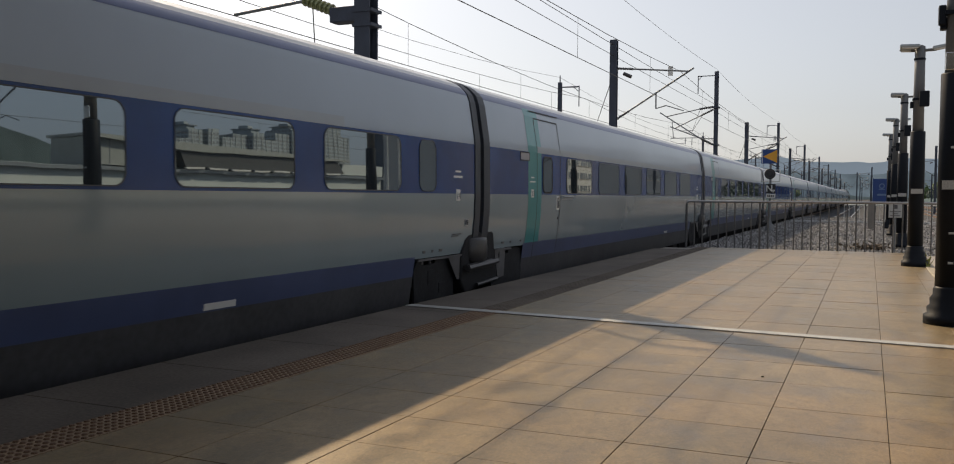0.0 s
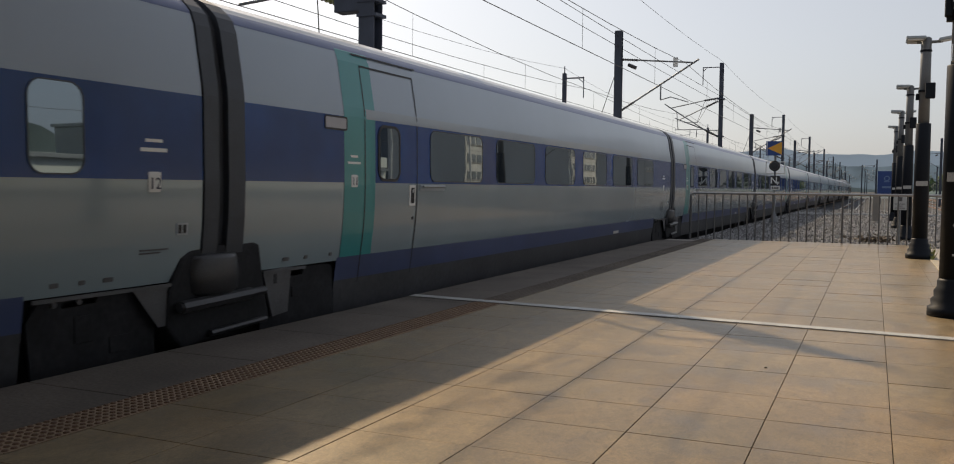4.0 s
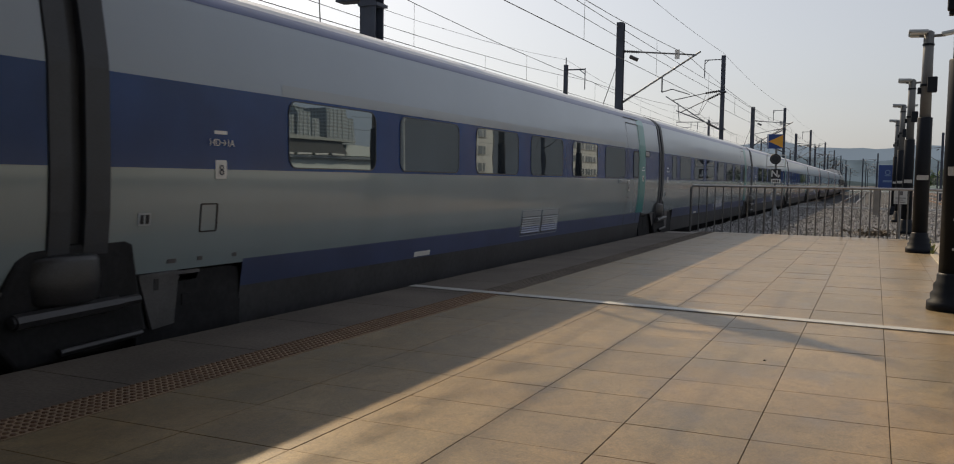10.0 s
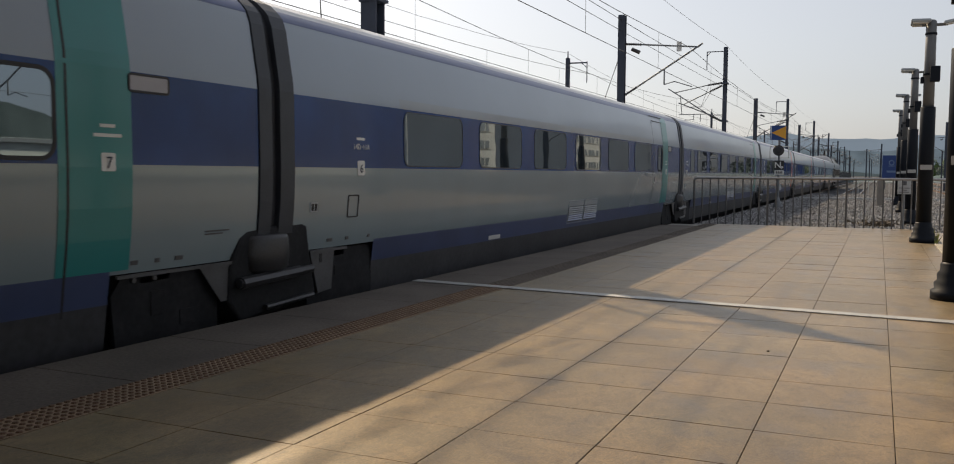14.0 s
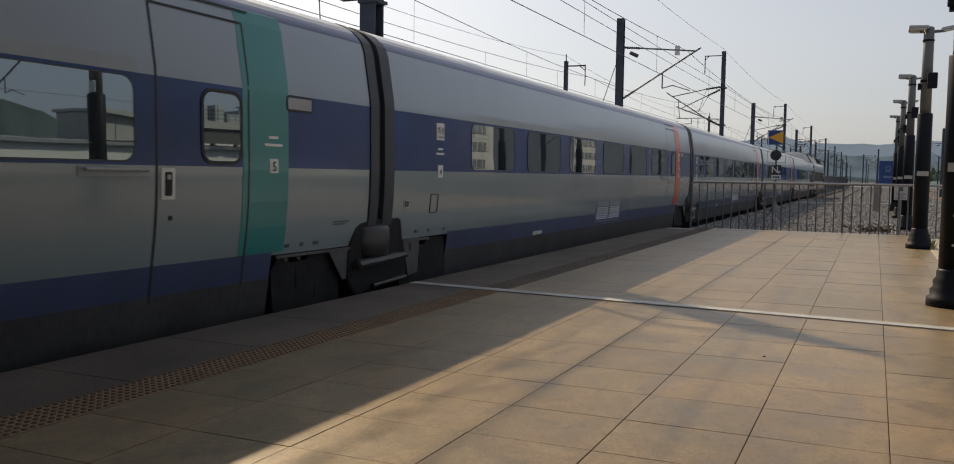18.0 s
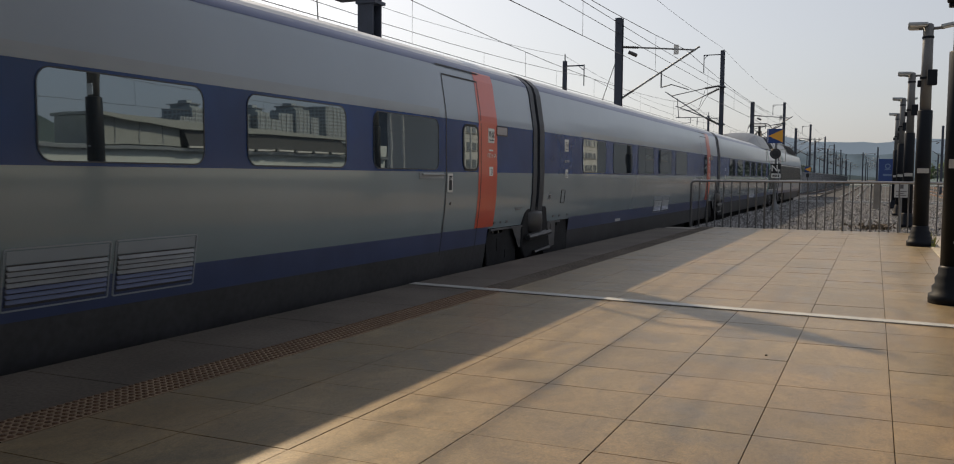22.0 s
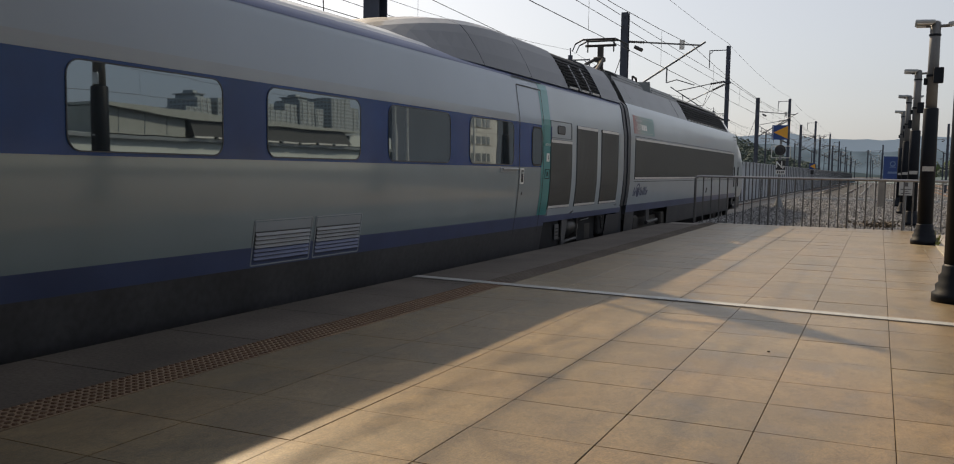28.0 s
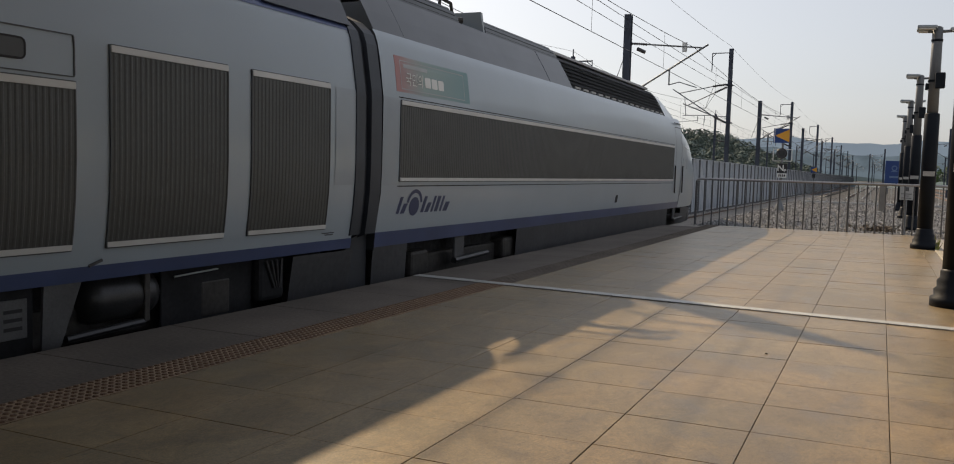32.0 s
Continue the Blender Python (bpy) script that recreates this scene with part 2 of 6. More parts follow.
M = {
    "slab": paving_material(),
    "joint": material("joint", (0.05, 0.036, 0.024), 0.9, grain=0.3, grain_scale=9, stain=0.4, stain_scale=1.2, fixed=True),
    "edge_slab": material("edge_slab", (0.112, 0.094, 0.077), 0.8, grain=0.25, grain_scale=40, stain=0.34, stain_scale=1.1, bump=0.15, fixed=True),
    "tactile": material("tactile", (0.29, 0.207, 0.127), 0.75, grain=0.15, grain_scale=60, stain=0.3, stain_scale=2.5, bump=0.1, per_object=0.1, fixed=True),
    "strip": material("strip", (0.40, 0.40, 0.385), 0.5, metal=0.15, grain=0.1, grain_scale=25, stain=0.12, stain_scale=3),
    "kerb": material("kerb", (0.36, 0.32, 0.25), 0.85, grain=0.15, stain=0.25, bump=0.2, fixed=True),
    "ballast": material("ballast", (0.115, 0.118, 0.124), 1.0, grain=0.6, grain_scale=14, stain=0.25, stain_scale=0.3, bump=0.8, spec=0.0),
    "stone": material("stone", (0.225, 0.223, 0.222), 0.9, grain=0.25, grain_scale=20, island=0.75),
    "rail": material("rail", (0.16, 0.10, 0.07), 0.6, metal=0.4, grain=0.2, stain=0.2),
    "rail_top": material("rail_top", (0.55, 0.53, 0.5), 0.25, metal=1.0, grain=0.05),
    "sleeper": material("sleeper", (0.33, 0.31, 0.28), 0.9, grain=0.15, stain=0.2),
    "white_paint": material("white_paint", (0.30, 0.365, 0.44), 0.32, coat=0.45, bump=0.3, grain_scale=1.3, stain=0.05, stain_scale=0.7),
    "roof_paint": material("roof_paint", (0.46, 0.49, 0.53), 0.40, coat=0.15, stain=0.08, stain_scale=0.9),
    "beige_paint": material("beige_paint", (0.215, 0.272, 0.30), 0.22, coat=0.9, bump=0.3, grain_scale=1.3, stain=0.06, stain_scale=0.8),
    # the strong stain value here puts cloud-like reflections into the blue
    "blue_paint": material("blue_paint", (0.008, 0.050, 0.205), 0.24, coat=0.14, spec=0.35, bump=0.5, grain_scale=1.3, stain=0.3, stain_scale=0.9),
    "grey_paint": material("grey_paint", (0.30, 0.34, 0.375), 0.3, coat=0.4, stain=0.06),
    "stripe_paint": material("stripe_paint", (0.048, 0.07, 0.16), 0.35, coat=0.3, stain=0.2, stain_scale=1.2),
    "green_paint": material("green_paint", (0.022, 0.235, 0.24), 0.28, coat=0.4, stain=0.05),
    "red_paint": material("red_paint", (0.62, 0.085, 0.04), 0.28, coat=0.4, stain=0.05),
    "skirt": material("skirt", (0.050, 0.051, 0.057), 0.55, grain=0.2, grain_scale=15, stain=0.3, stain_scale=1.5),
    "window_seal": material("window_seal", (0.035, 0.045, 0.062), 0.4, stain=0.2),
    "black_rubber": material("black_rubber", (0.018, 0.018, 0.02), 0.55, stain=0.2),
    "bellows": material("bellows", (0.034, 0.038, 0.047), 0.6, grain=0.15, stain=0.25),
    "bogie_metal": material("bogie_metal", (0.05, 0.047, 0.045), 0.6, metal=0.3, grain=0.3, grain_scale=20, stain=0.3),
    "damper": material("damper", (0.055, 0.056, 0.06), 0.4, metal=0.5, grain=0.15, stain=0.2),
    "white_metal": material("white_metal", (0.62, 0.62, 0.6), 0.4, stain=0.1),
    "label_white": material("label_white", (0.75, 0.75, 0.72), 0.5, stain=0.05),
    "label_dark": material("label_dark", (0.03, 0.035, 0.06), 0.5),
    "grille": material("grille", (0.082, 0.085, 0.085), 0.45, metal=0.3, grain=0.1, stain=0.1),
    "dark_panel": material("dark_panel", (0.050, 0.058, 0.070), 0.42, coat=0.2, stain=0.1),
    "vent_dark": material("vent_dark", (0.018, 0.018, 0.021), 0.7),
    "chrome": material("chrome", (0.6, 0.6, 0.6), 0.2, metal=1.0),
    "steel": material("steel", (0.34, 0.34, 0.345), 0.38, metal=0.8, grain=0.1, stain=0.15, stain_scale=6),
    "black_post": material("black_post", (0.009, 0.012, 0.018), 0.5, grain=0.1, stain=0.2, spec=0.14),
    "grey_post": material("grey_post", (0.135, 0.14, 0.145), 0.5, metal=0.2, grain=0.1, stain=0.15),
    "mast": material("mast", (0.045, 0.055, 0.08), 0.6, metal=0.2, grain=0.15, stain=0.25),
    "galvanized": material("galvanized", (0.17, 0.18, 0.19), 0.5, metal=0.5, grain=0.15),
    "insulator": material("insulator", (0.03, 0.028, 0.028), 0.3, coat=0.4),
    "wire": material("wire", (0.055, 0.05, 0.048), 0.5, metal=0.4),
    "sign_mark": material("sign_mark", (0.13, 0.20, 0.33), 0.5, stain=0.1),
    "sign_blue": material("sign_blue", (0.014, 0.05, 0.20), 0.45, stain=0.05),
    "sign_yellow": material("sign_yellow", (0.75, 0.36, 0.03), 0.45, stain=0.05),
    "sign_black": material("sign_black", (0.02, 0.02, 0.022), 0.5),
    "lens": material("lens", (0.03, 0.03, 0.035), 0.1, coat=1.0),
    "concrete": material("concrete", (0.30, 0.28, 0.25), 0.85, grain=0.12, grain_scale=12, stain=0.2, stain_scale=0.5, bump=0.2),
    "pale_wall": material("pale_wall", (0.50, 0.54, 0.53), 0.8, stain=0.1, stain_scale=0.2),
    "barrier": material("barrier", (0.43, 0.47, 0.52), 0.5, stain=0.12, stain_scale=0.6, per_object=0.05),
    "dark_roof": material("dark_roof", (0.05, 0.055, 0.06), 0.6, stain=0.15),
    "tower_wall": material("tower_wall", (0.33, 0.375, 0.40), 0.8, stain=0.1, stain_scale=0.1),
    "tower_window": material("tower_window", (0.17, 0.19, 0.21), 0.2, coat=0.5),
    "louvre_slat": material("louvre_slat", (0.27, 0.29, 0.31), 0.5, stain=0.2, stain_scale=3),
    "slat": material("slat", (0.40, 0.415, 0.42), 0.45, stain=0.15, stain_scale=3),
    "frame_grey": material("frame_grey", (0.075, 0.08, 0.085), 0.5, stain=0.1),
    "cheek": material("cheek", (0.021, 0.022, 0.025), 0.75, grain=0.2, grain_scale=25, stain=0.3, stain_scale=3, spec=0.2),
    "recess": material("recess", (0.04, 0.04, 0.042), 0.9, grain=0.3, grain_scale=12, stain=0.3, spec=0.1),
    "bracket_grey": material("bracket_grey", (0.085, 0.086, 0.092), 0.6, grain=0.15, stain=0.3, stain_scale=3),
    "office_wall": material("office_wall", (0.52, 0.52, 0.50), 0.8, grain=0.1, grain_scale=3, stain=0.15, stain_scale=0.5),
    "rib_rubber": material("rib_rubber", (0.034, 0.041, 0.054), 0.5, grain=0.1, stain=0.25),
    "bush_leaf": material("bush_leaf", (0.10, 0.15, 0.05), 0.8, grain=0.2, grain_scale=3, island=0.35),
    "notice": material("notice", (0.34, 0.34, 0.33), 0.6, grain=0.35, grain_scale=70, stain=0.1, stretch=(1, 1, 3)),
    # haze is put into the ridge colours: paler and bluer the farther off
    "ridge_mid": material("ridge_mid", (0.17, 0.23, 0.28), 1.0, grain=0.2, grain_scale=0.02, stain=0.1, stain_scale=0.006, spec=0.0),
    "leaf": material("leaf", (0.088, 0.115, 0.10), 0.95, grain=0.25, grain_scale=0.06, island=0.25),
    "weed": material("weed", (0.16, 0.17, 0.03), 0.7, island=0.3),
    "bark": material("bark", (0.10, 0.08, 0.06), 0.9, grain=0.2),
    # far and near ridge colours, with distance haze mixed in likewise
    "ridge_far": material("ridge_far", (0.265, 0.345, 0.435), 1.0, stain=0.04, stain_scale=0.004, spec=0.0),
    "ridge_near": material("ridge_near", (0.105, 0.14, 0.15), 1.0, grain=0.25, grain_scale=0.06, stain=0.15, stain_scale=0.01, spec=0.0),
    "roof_blue": material("roof_blue", (0.07, 0.098, 0.215), 0.35, coat=0.2, stain=0.1),
    "glass_green": material("glass_green", (0.20, 0.22, 0.10), 0.25, coat=0.6),
    "louvre_dark": material("louvre_dark", (0.011, 0.013, 0.016), 0.6, grain=0.1, spec=0.2),
    "hood_grey": material("hood_grey", (0.075, 0.084, 0.094), 0.4, coat=0.2, stain=0.15, stain_scale=1.5),
    "display": material("display", (0.36, 0.345, 0.365), 0.3, coat=0.5, stain=0.1, stain_scale=4),
    "canopy": material("canopy", (0.25, 0.26, 0.27), 0.7, stain=0.1),
    "tactile_worn": material("tactile_worn", (0.150, 0.122, 0.092), 0.8, grain=0.2, grain_scale=60, stain=0.35, stain_scale=2.5, bump=0.1, per_object=0.15, fixed=True),
    "tactile_stud": material("tactile_stud", (0.14, 0.08, 0.045), 0.7, grain=0.2, grain_scale=40, fixed=True),
    "dark_bar": material("dark_bar", (0.095, 0.095, 0.098), 0.5, metal=0.2, grain=0.15, stain=0.2),
    "brown_roof": material("brown_roof", (0.30, 0.32, 0.31), 0.8, stain=0.1),
    "dark_block": material("dark_block", (0.058, 0.077, 0.112), 0.6, stain=0.15, stain_scale=0.15),
    "car_white": material("car_white", (0.33, 0.385, 0.43), 0.34, coat=0.45, bump=0.3, grain_scale=1.3, stain=0.05, stain_scale=0.8),
    "kiosk": material("kiosk", (0.24, 0.22, 0.195), 0.8, grain=0.1, stain=0.15),
}


def glass_coated(name, color, spec):
    """Solar-coated train glazing: dark behind, clear mirror in front."""
    m = bpy.data.materials.new(name)
    m.use_nodes = True
    b = m.node_tree.nodes["Principled BSDF"]
    b.inputs["Base Color"].default_value = (*color, 1)
    b.inputs["Metallic"].default_value = spec
    b.inputs["Roughness"].default_value = 0.015
    b.inputs["Specular Tint"].default_value = (0.35, 0.40, 0.44, 1)
    b.inputs["Coat Weight"].default_value = 0.45
    b.inputs["Coat Roughness"].default_value = 0.01
    n, link = m.node_tree.nodes, m.node_tree.links.new
    tc = n.new("ShaderNodeTexCoord")
    t = n.new("ShaderNodeTexNoise")
    t.inputs["Scale"].default_value, t.inputs["Detail"].default_value = 2.2, 1.0
    bp = n.new("ShaderNodeBump")
    bp.inputs["Strength"].default_value, bp.inputs["Distance"].default_value = 0.02, 0.02
    link(tc.outputs["Object"], t.inputs[0])
    link(t.outputs[0], bp.inputs["Height"])
    for name in ("Normal", "Coat Normal"):
        link(bp.outputs[0], b.inputs[name])
    return m


def poster_material():
    """Faded print that turns from red to turquoise along the car."""
    m = material("poster", (0.18, 0.26, 0.275), 0.5, stain=0.12, stain_scale=3)
    n, link = m.node_tree.nodes, m.node_tree.links.new
    tc = n.new("ShaderNodeTexCoord")
    sp = n.new("ShaderNodeSeparateXYZ")
    link(tc.outputs["Object"], sp.inputs[0])
    mr = n.new("ShaderNodeMapRange")
    mr.inputs[1].default_value, mr.inputs[2].default_value = 0.62, 2.62
    link(sp.outputs["Y"], mr.inputs[0])
    ramp = n.new("ShaderNodeValToRGB")
    stops = ramp.color_ramp.elements
    stops[0].position, stops[0].color = 0.0, (0.42, 0.19, 0.18, 1)
    stops[1].position, stops[1].color = 1.0, (0.19, 0.32, 0.33, 1)
    for at, col in ((0.16, (0.38, 0.31, 0.30, 1)), (0.35, (0.30, 0.38, 0.36, 1))):
        k = stops.new(at)
        k.color = col
    link(mr.outputs[0], ramp.inputs[0])
    link(ramp.outputs[0], n["Principled BSDF"].inputs["Base Color"])
    return m


M["poster"] = poster_material()
M["mark_blue"] = material("mark_blue", (0.035, 0.05, 0.12), 0.4, coat=0.2)
M["window_glass"] = glass_coated("window_glass", (0.216, 0.268, 0.305), 0.9)
M["cab_glass"] = glass_coated("cab_glass", (0.10, 0.12, 0.13), 0.7)


# ---- mesh helpers ----
def part(name, bm, mat, parent=None, label=""):
    """Links a bmesh as one mesh object under a thing or a part."""
    me = bpy.data.meshes.new(name)
    bmesh.ops.recalc_face_normals(bm, faces=bm.faces)
    bm.to_mesh(me)
    bm.free()
    me.materials.append(M[mat])
    ob = new(name, me)
    ob.parent = parent
    return tagged(ob, label)


def empty(name, m=None):
    ob = new(name)
    ob.empty_display_size = 0.2
    if m is not None:
        ob.matrix_basis = m
    return ob


def box(bm, x0, x1, y0, y1, z0, z1, bevel=0.0):
    c = bmesh.ops.create_cube(bm, size=1.0, matrix=Matrix.Translation(((x0 + x1) / 2, (y0 + y1) / 2, (z0 + z1) / 2))
                              @ Matrix.Diagonal((abs(x1 - x0), abs(y1 - y0), abs(z1 - z0), 1)))
    if bevel:
        edges = {e for v in c["verts"] for e in v.link_edges}
        bmesh.ops.bevel(bm, geom=list(edges), offset=bevel, segments=2, affect="EDGES", profile=0.5)
    return bm


def boxed(*a, bevel=0.0):
    return box(bmesh.new(), *a, bevel=bevel)


def rod(bm, a, b, r, r2=None, sides=8):
    """A round bar from a to b."""
    a, b = Vector(a), Vector(b)
    d = b - a
    m = Matrix.Translation((a + b) / 2) @ d.to_track_quat("Z", "Y").to_matrix().to_4x4()
    bmesh.ops.create_cone(bm, cap_ends=True, segments=sides, radius1=r, radius2=r if r2 is None else r2, depth=d.length, matrix=m)
    return bm


def rodded(a, b, r, r2=None, sides=8):
    return rod(bmesh.new(), a, b, r, r2, sides)


def lathe(bm, rings, sides=20, at=(0, 0, 0)):
    """A turned solid from (radius, height) rings."""
    loops = []
    for r, z in rings:
        loops.append([bm.verts.new((at[0] + r * math.cos(k * math.tau / sides), at[1] + r * math.sin(k * math.tau / sides), at[2] + z)) for k in range(sides)])
    for p, q in zip(loops, loops[1:]):
        for k in range(sides):
            bm.faces.new((p[k], p[(k + 1) % sides], q[(k + 1) % sides], q[k]))
    bm.faces.new(loops[0][::-1])
    bm.faces.new(loops[-1])
    return bm


def smooth(ob):
    for p in ob.data.polygons:
        p.use_smooth = True
    return ob


def raw_mesh(name, verts, faces, mat, parent=None, label=""):
    me = bpy.data.meshes.new(name)
    me.from_pydata(verts, [], faces)
    me.materials.append(M[mat])
    ob = new(name, me)
    ob.parent = parent
    return tagged(ob, label)


# ---- platform, ground, tracks ----
TILE = 0.633
EDGE, KERB_X, P_END, P_START = -5.0, 0.86, 16.3, -20.0
RAIL_Z = -0.50
TRACK_X = -6.71

ground = raw_mesh("ground", [(-1500, -600, -0.74), (1500, -600, -0.74), (1500, 4200, -0.74), (-1500, 4200, -0.74)], [(0, 1, 2, 3)], "ballast")
tagged(ground, "grey-brown gravel ground of the railway yard", "ground", kind="structure")

base = part("platform", boxed(EDGE + 0.03, KERB_X, P_START, P_END, -0.735, -0.03), "concrete")
tagged(base, "concrete platform base under worn paving slabs", "platform", kind="structure")


def rails_at(x, y0, y1, name="track"):
    t = empty(name)
    tagged(t, "ballasted railway track with steel rails on concrete sleepers", "track", kind="structure")
    for sx in (-0.7175, 0.7175):
        bm = bmesh.new()
        box(bm, x + sx - 0.06, x + sx + 0.06, y0, y1, RAIL_Z - 0.17, RAIL_Z - 0.15)
        box(bm, x + sx - 0.012, x + sx + 0.012, y0, y1, RAIL_Z - 0.15, RAIL_Z - 0.04)
        box(bm, x + sx - 0.035, x + sx + 0.035, y0, y1, RAIL_Z - 0.04, RAIL_Z - 0.006)
        part("rail", bm, "rail", t)
        part("rail_head", boxed(x + sx - 0.03, x + sx + 0.03, y0, y1, RAIL_Z - 0.006, RAIL_Z), "rail_top", t)
    return t


main_track = rails_at(TRACK_X, -40, 420)
rails_at(-11.4, -40, 420)

# the gravel bed beyond the platform's end lies nearly level with it and slopes to the track
_gb = raw_mesh("gravel_bed", [(-5.55, P_END, -0.72), (-4.55, P_END, -0.10), (12, P_END, -0.10), (-5.55, 66, -0.72), (-4.55, 64, -0.10), (12, 64, -0.10),
                              (12, P_END, -0.8), (12, 64, -0.8), (12, 66, -0.76)], [(0, 1, 4, 3), (1, 2, 5, 4), (2, 6, 7, 5), (3, 4, 5, 8)], "ballast")
tagged(_gb, "grey-brown gravel bed beyond the platform's end", "ground", kind="structure")
_bb = raw_mesh("track_bed", [(-5.56, -40, -0.62), (-5.56, 420, -0.62), (-8.7, 420, -0.62), (-8.7, -40, -0.62)], [(0, 1, 2, 3)], "ballast")
tagged(_bb, "dark ballast bed of the track", "ground", kind="structure")
for _x in (-2.4, 6.9, 11.4):
    rails_at(_x, 72, 420)
    _yb = raw_mesh("track_bed", [(_x + 1.8, 70, -0.66), (_x + 1.8, 420, -0.66), (_x - 1.8, 420, -0.66), (_x - 1.8, 70, -0.66)], [(0, 1, 2, 3)], "ballast")
    tagged(_yb, "grey ballast bed of a yard track", "ground", kind="structure")
for _k in range(130):
    _o = part("sleeper", boxed(-1.3, 1.3, -0.12, 0.12, -0.05, 0.0, bevel=0.01), "sleeper") if _k == 0 else new("sleeper", _o.data)
    _o.parent = main_track
    _o.matrix_basis = pose(TRACK_X, 18 + 0.62 * _k, -0.615 + 0.05)


# ---- train ----
# half widths and heights of the coach section, from the skirt to the roof's middle
SEC = [(1.30, -0.14), (1.365, 0.31), (1.390, 0.50), (1.424, 0.74), (1.446, 0.98), (1.455, 1.28), (1.4513, 1.62), (1.447, 2.01), (1.438, 2.11),
       (1.36, 2.60), (1.318, 2.715), (1.268, 2.772), (1.175, 2.852), (0.98, 2.94), (0.55, 2.99), (0.0, 3.0)]


def half_width(z, sec=SEC):
    for (w0, z0), (w1, z1) in zip(sec, sec[1:]):
        if z0 <= z <= z1:
            return w0 + (w1 - w0) * (z - z0) / (z1 - z0)
    return sec[0][0]


def band(z0, z1, y0, y1, out=0.0, sec=SEC, sides=(1, -1), thick=0.0):
    """The part of the body's skin between two heights, on one or both sides; with thick, a closed panel."""
    zs = [z0] + [z for _, z in sec if z0 + 1e-4 < z < z1 - 1e-4] + [z1]
    bm = bmesh.new()
    for s in sides:
        ring = [(s * (half_width(z, sec) + out), z) for z in zs]
        if thick:
            ring += [(s * (half_width(z, sec) + out - thick), z) for z in reversed(zs)]
        a = [bm.verts.new((x, y0, z)) for x, z in ring]
        b = [bm.verts.new((x, y1, z)) for x, z in ring]
        n = len(ring)
        for k in range(n if thick else n - 1):
            bm.faces.new((a[k], a[(k + 1) % n], b[(k + 1) % n], b[k]))
        if thick:
            bm.faces.new(a)
            bm.faces.new(b)
    return bm


def skin(name, mat, parent, label, *a, **k):
    """One skin panel on each side of the car."""
    for s in (1, -1):
        ob = part(name, band(*a, sides=(s,), **k), mat, parent, label)
        for f in ob.data.polygons:
            f.use_smooth = True


def roof_skin(z0, y0, y1, sec=SEC, out=0.0):
    prof = [(half_width(z0, sec) + out, z0)] + [(w + out, z) for w, z in sec if z > z0 + 1e-4]
    ring = prof + [(-w, z) for w, z in reversed(prof[:-1])]
    bm = bmesh.new()
    a = [bm.verts.new((x, y0, z)) for x, z in ring]
    b = [bm.verts.new((x, y1, z)) for x, z in ring]
    for k in range(len(ring) - 1):
        bm.faces.new((a[k], a[k + 1], b[k + 1], b[k]))
    return bm


def end_wall(y, sec=SEC, low=0.45, inset=0.0):
    pts = [(w - inset, z) for w, z in sec if z >= low]
    pts = [(half_width(low, sec) - inset, low)] + pts
    ring = pts + [(-w, z) for w, z in reversed(pts[:-1])]
    bm = bmesh.new()
    bm.faces.new([bm.verts.new((x, y, z)) for x, z in ring])
    return bm


def round_rect(y0, y1, z0, z1, r, seg=5, levels=()):
    """Rounded outline in (y, z); levels adds points on the upright edges where the body's section bends."""
    pts = []
    mid = [z for z in levels if z0 + r + 1e-3 < z < z1 - r - 1e-3]
    for cy, cz, a0 in ((y1 - r, z1 - r, 0), (y0 + r, z1 - r, 90), (y0 + r, z0 + r, 180), (y1 - r, z0 + r, 270)):
        for k in range(seg + 1):
            a = radians(a0 + 90 * k / seg)
            pts.append((cy + r * math.cos(a), cz + r * math.sin(a)))
        if a0 == 90:
            pts += [(y0, z) for z in reversed(mid)]
        if a0 == 270:
            pts += [(y1, z) for z in mid]
    return pts


def side_plate(y0, y1, z0, z1, r, out, sec=SEC, rows=4):
    """A rounded plate that follows the body's side at x > 0, proud of it by out."""
    bm = bmesh.new()
    pts = round_rect(y0, y1, z0, z1, r, levels=[z for _, z in sec])
    top = [bm.verts.new((half_width(z, sec) + out, y, z)) for y, z in pts]
    low = [bm.verts.new((half_width(z, sec) - 0.02, y, z)) for y, z in pts]
    n = len(pts)
    # rows of faces between the plate's two upright halves keep it on the curved side
    right = [k for k in range(n) if pts[k][0] >= (y0 + y1) / 2]
    left = [k for k in range(n) if pts[k][0] < (y0 + y1) / 2]
    right.sort(key=lambda k: pts[k][1])
    left.sort(key=lambda k: pts[k][1])
    for k in range(min(len(left), len(right)) - 1):
        bm.faces.new((top[left[k]], top[right[k]], top[right[k + 1]], top[left[k + 1]]))
    for k in range(n):
        bm.faces.new((top[k], top[(k + 1) % n], low[(k + 1) % n], low[k]))
    return bm


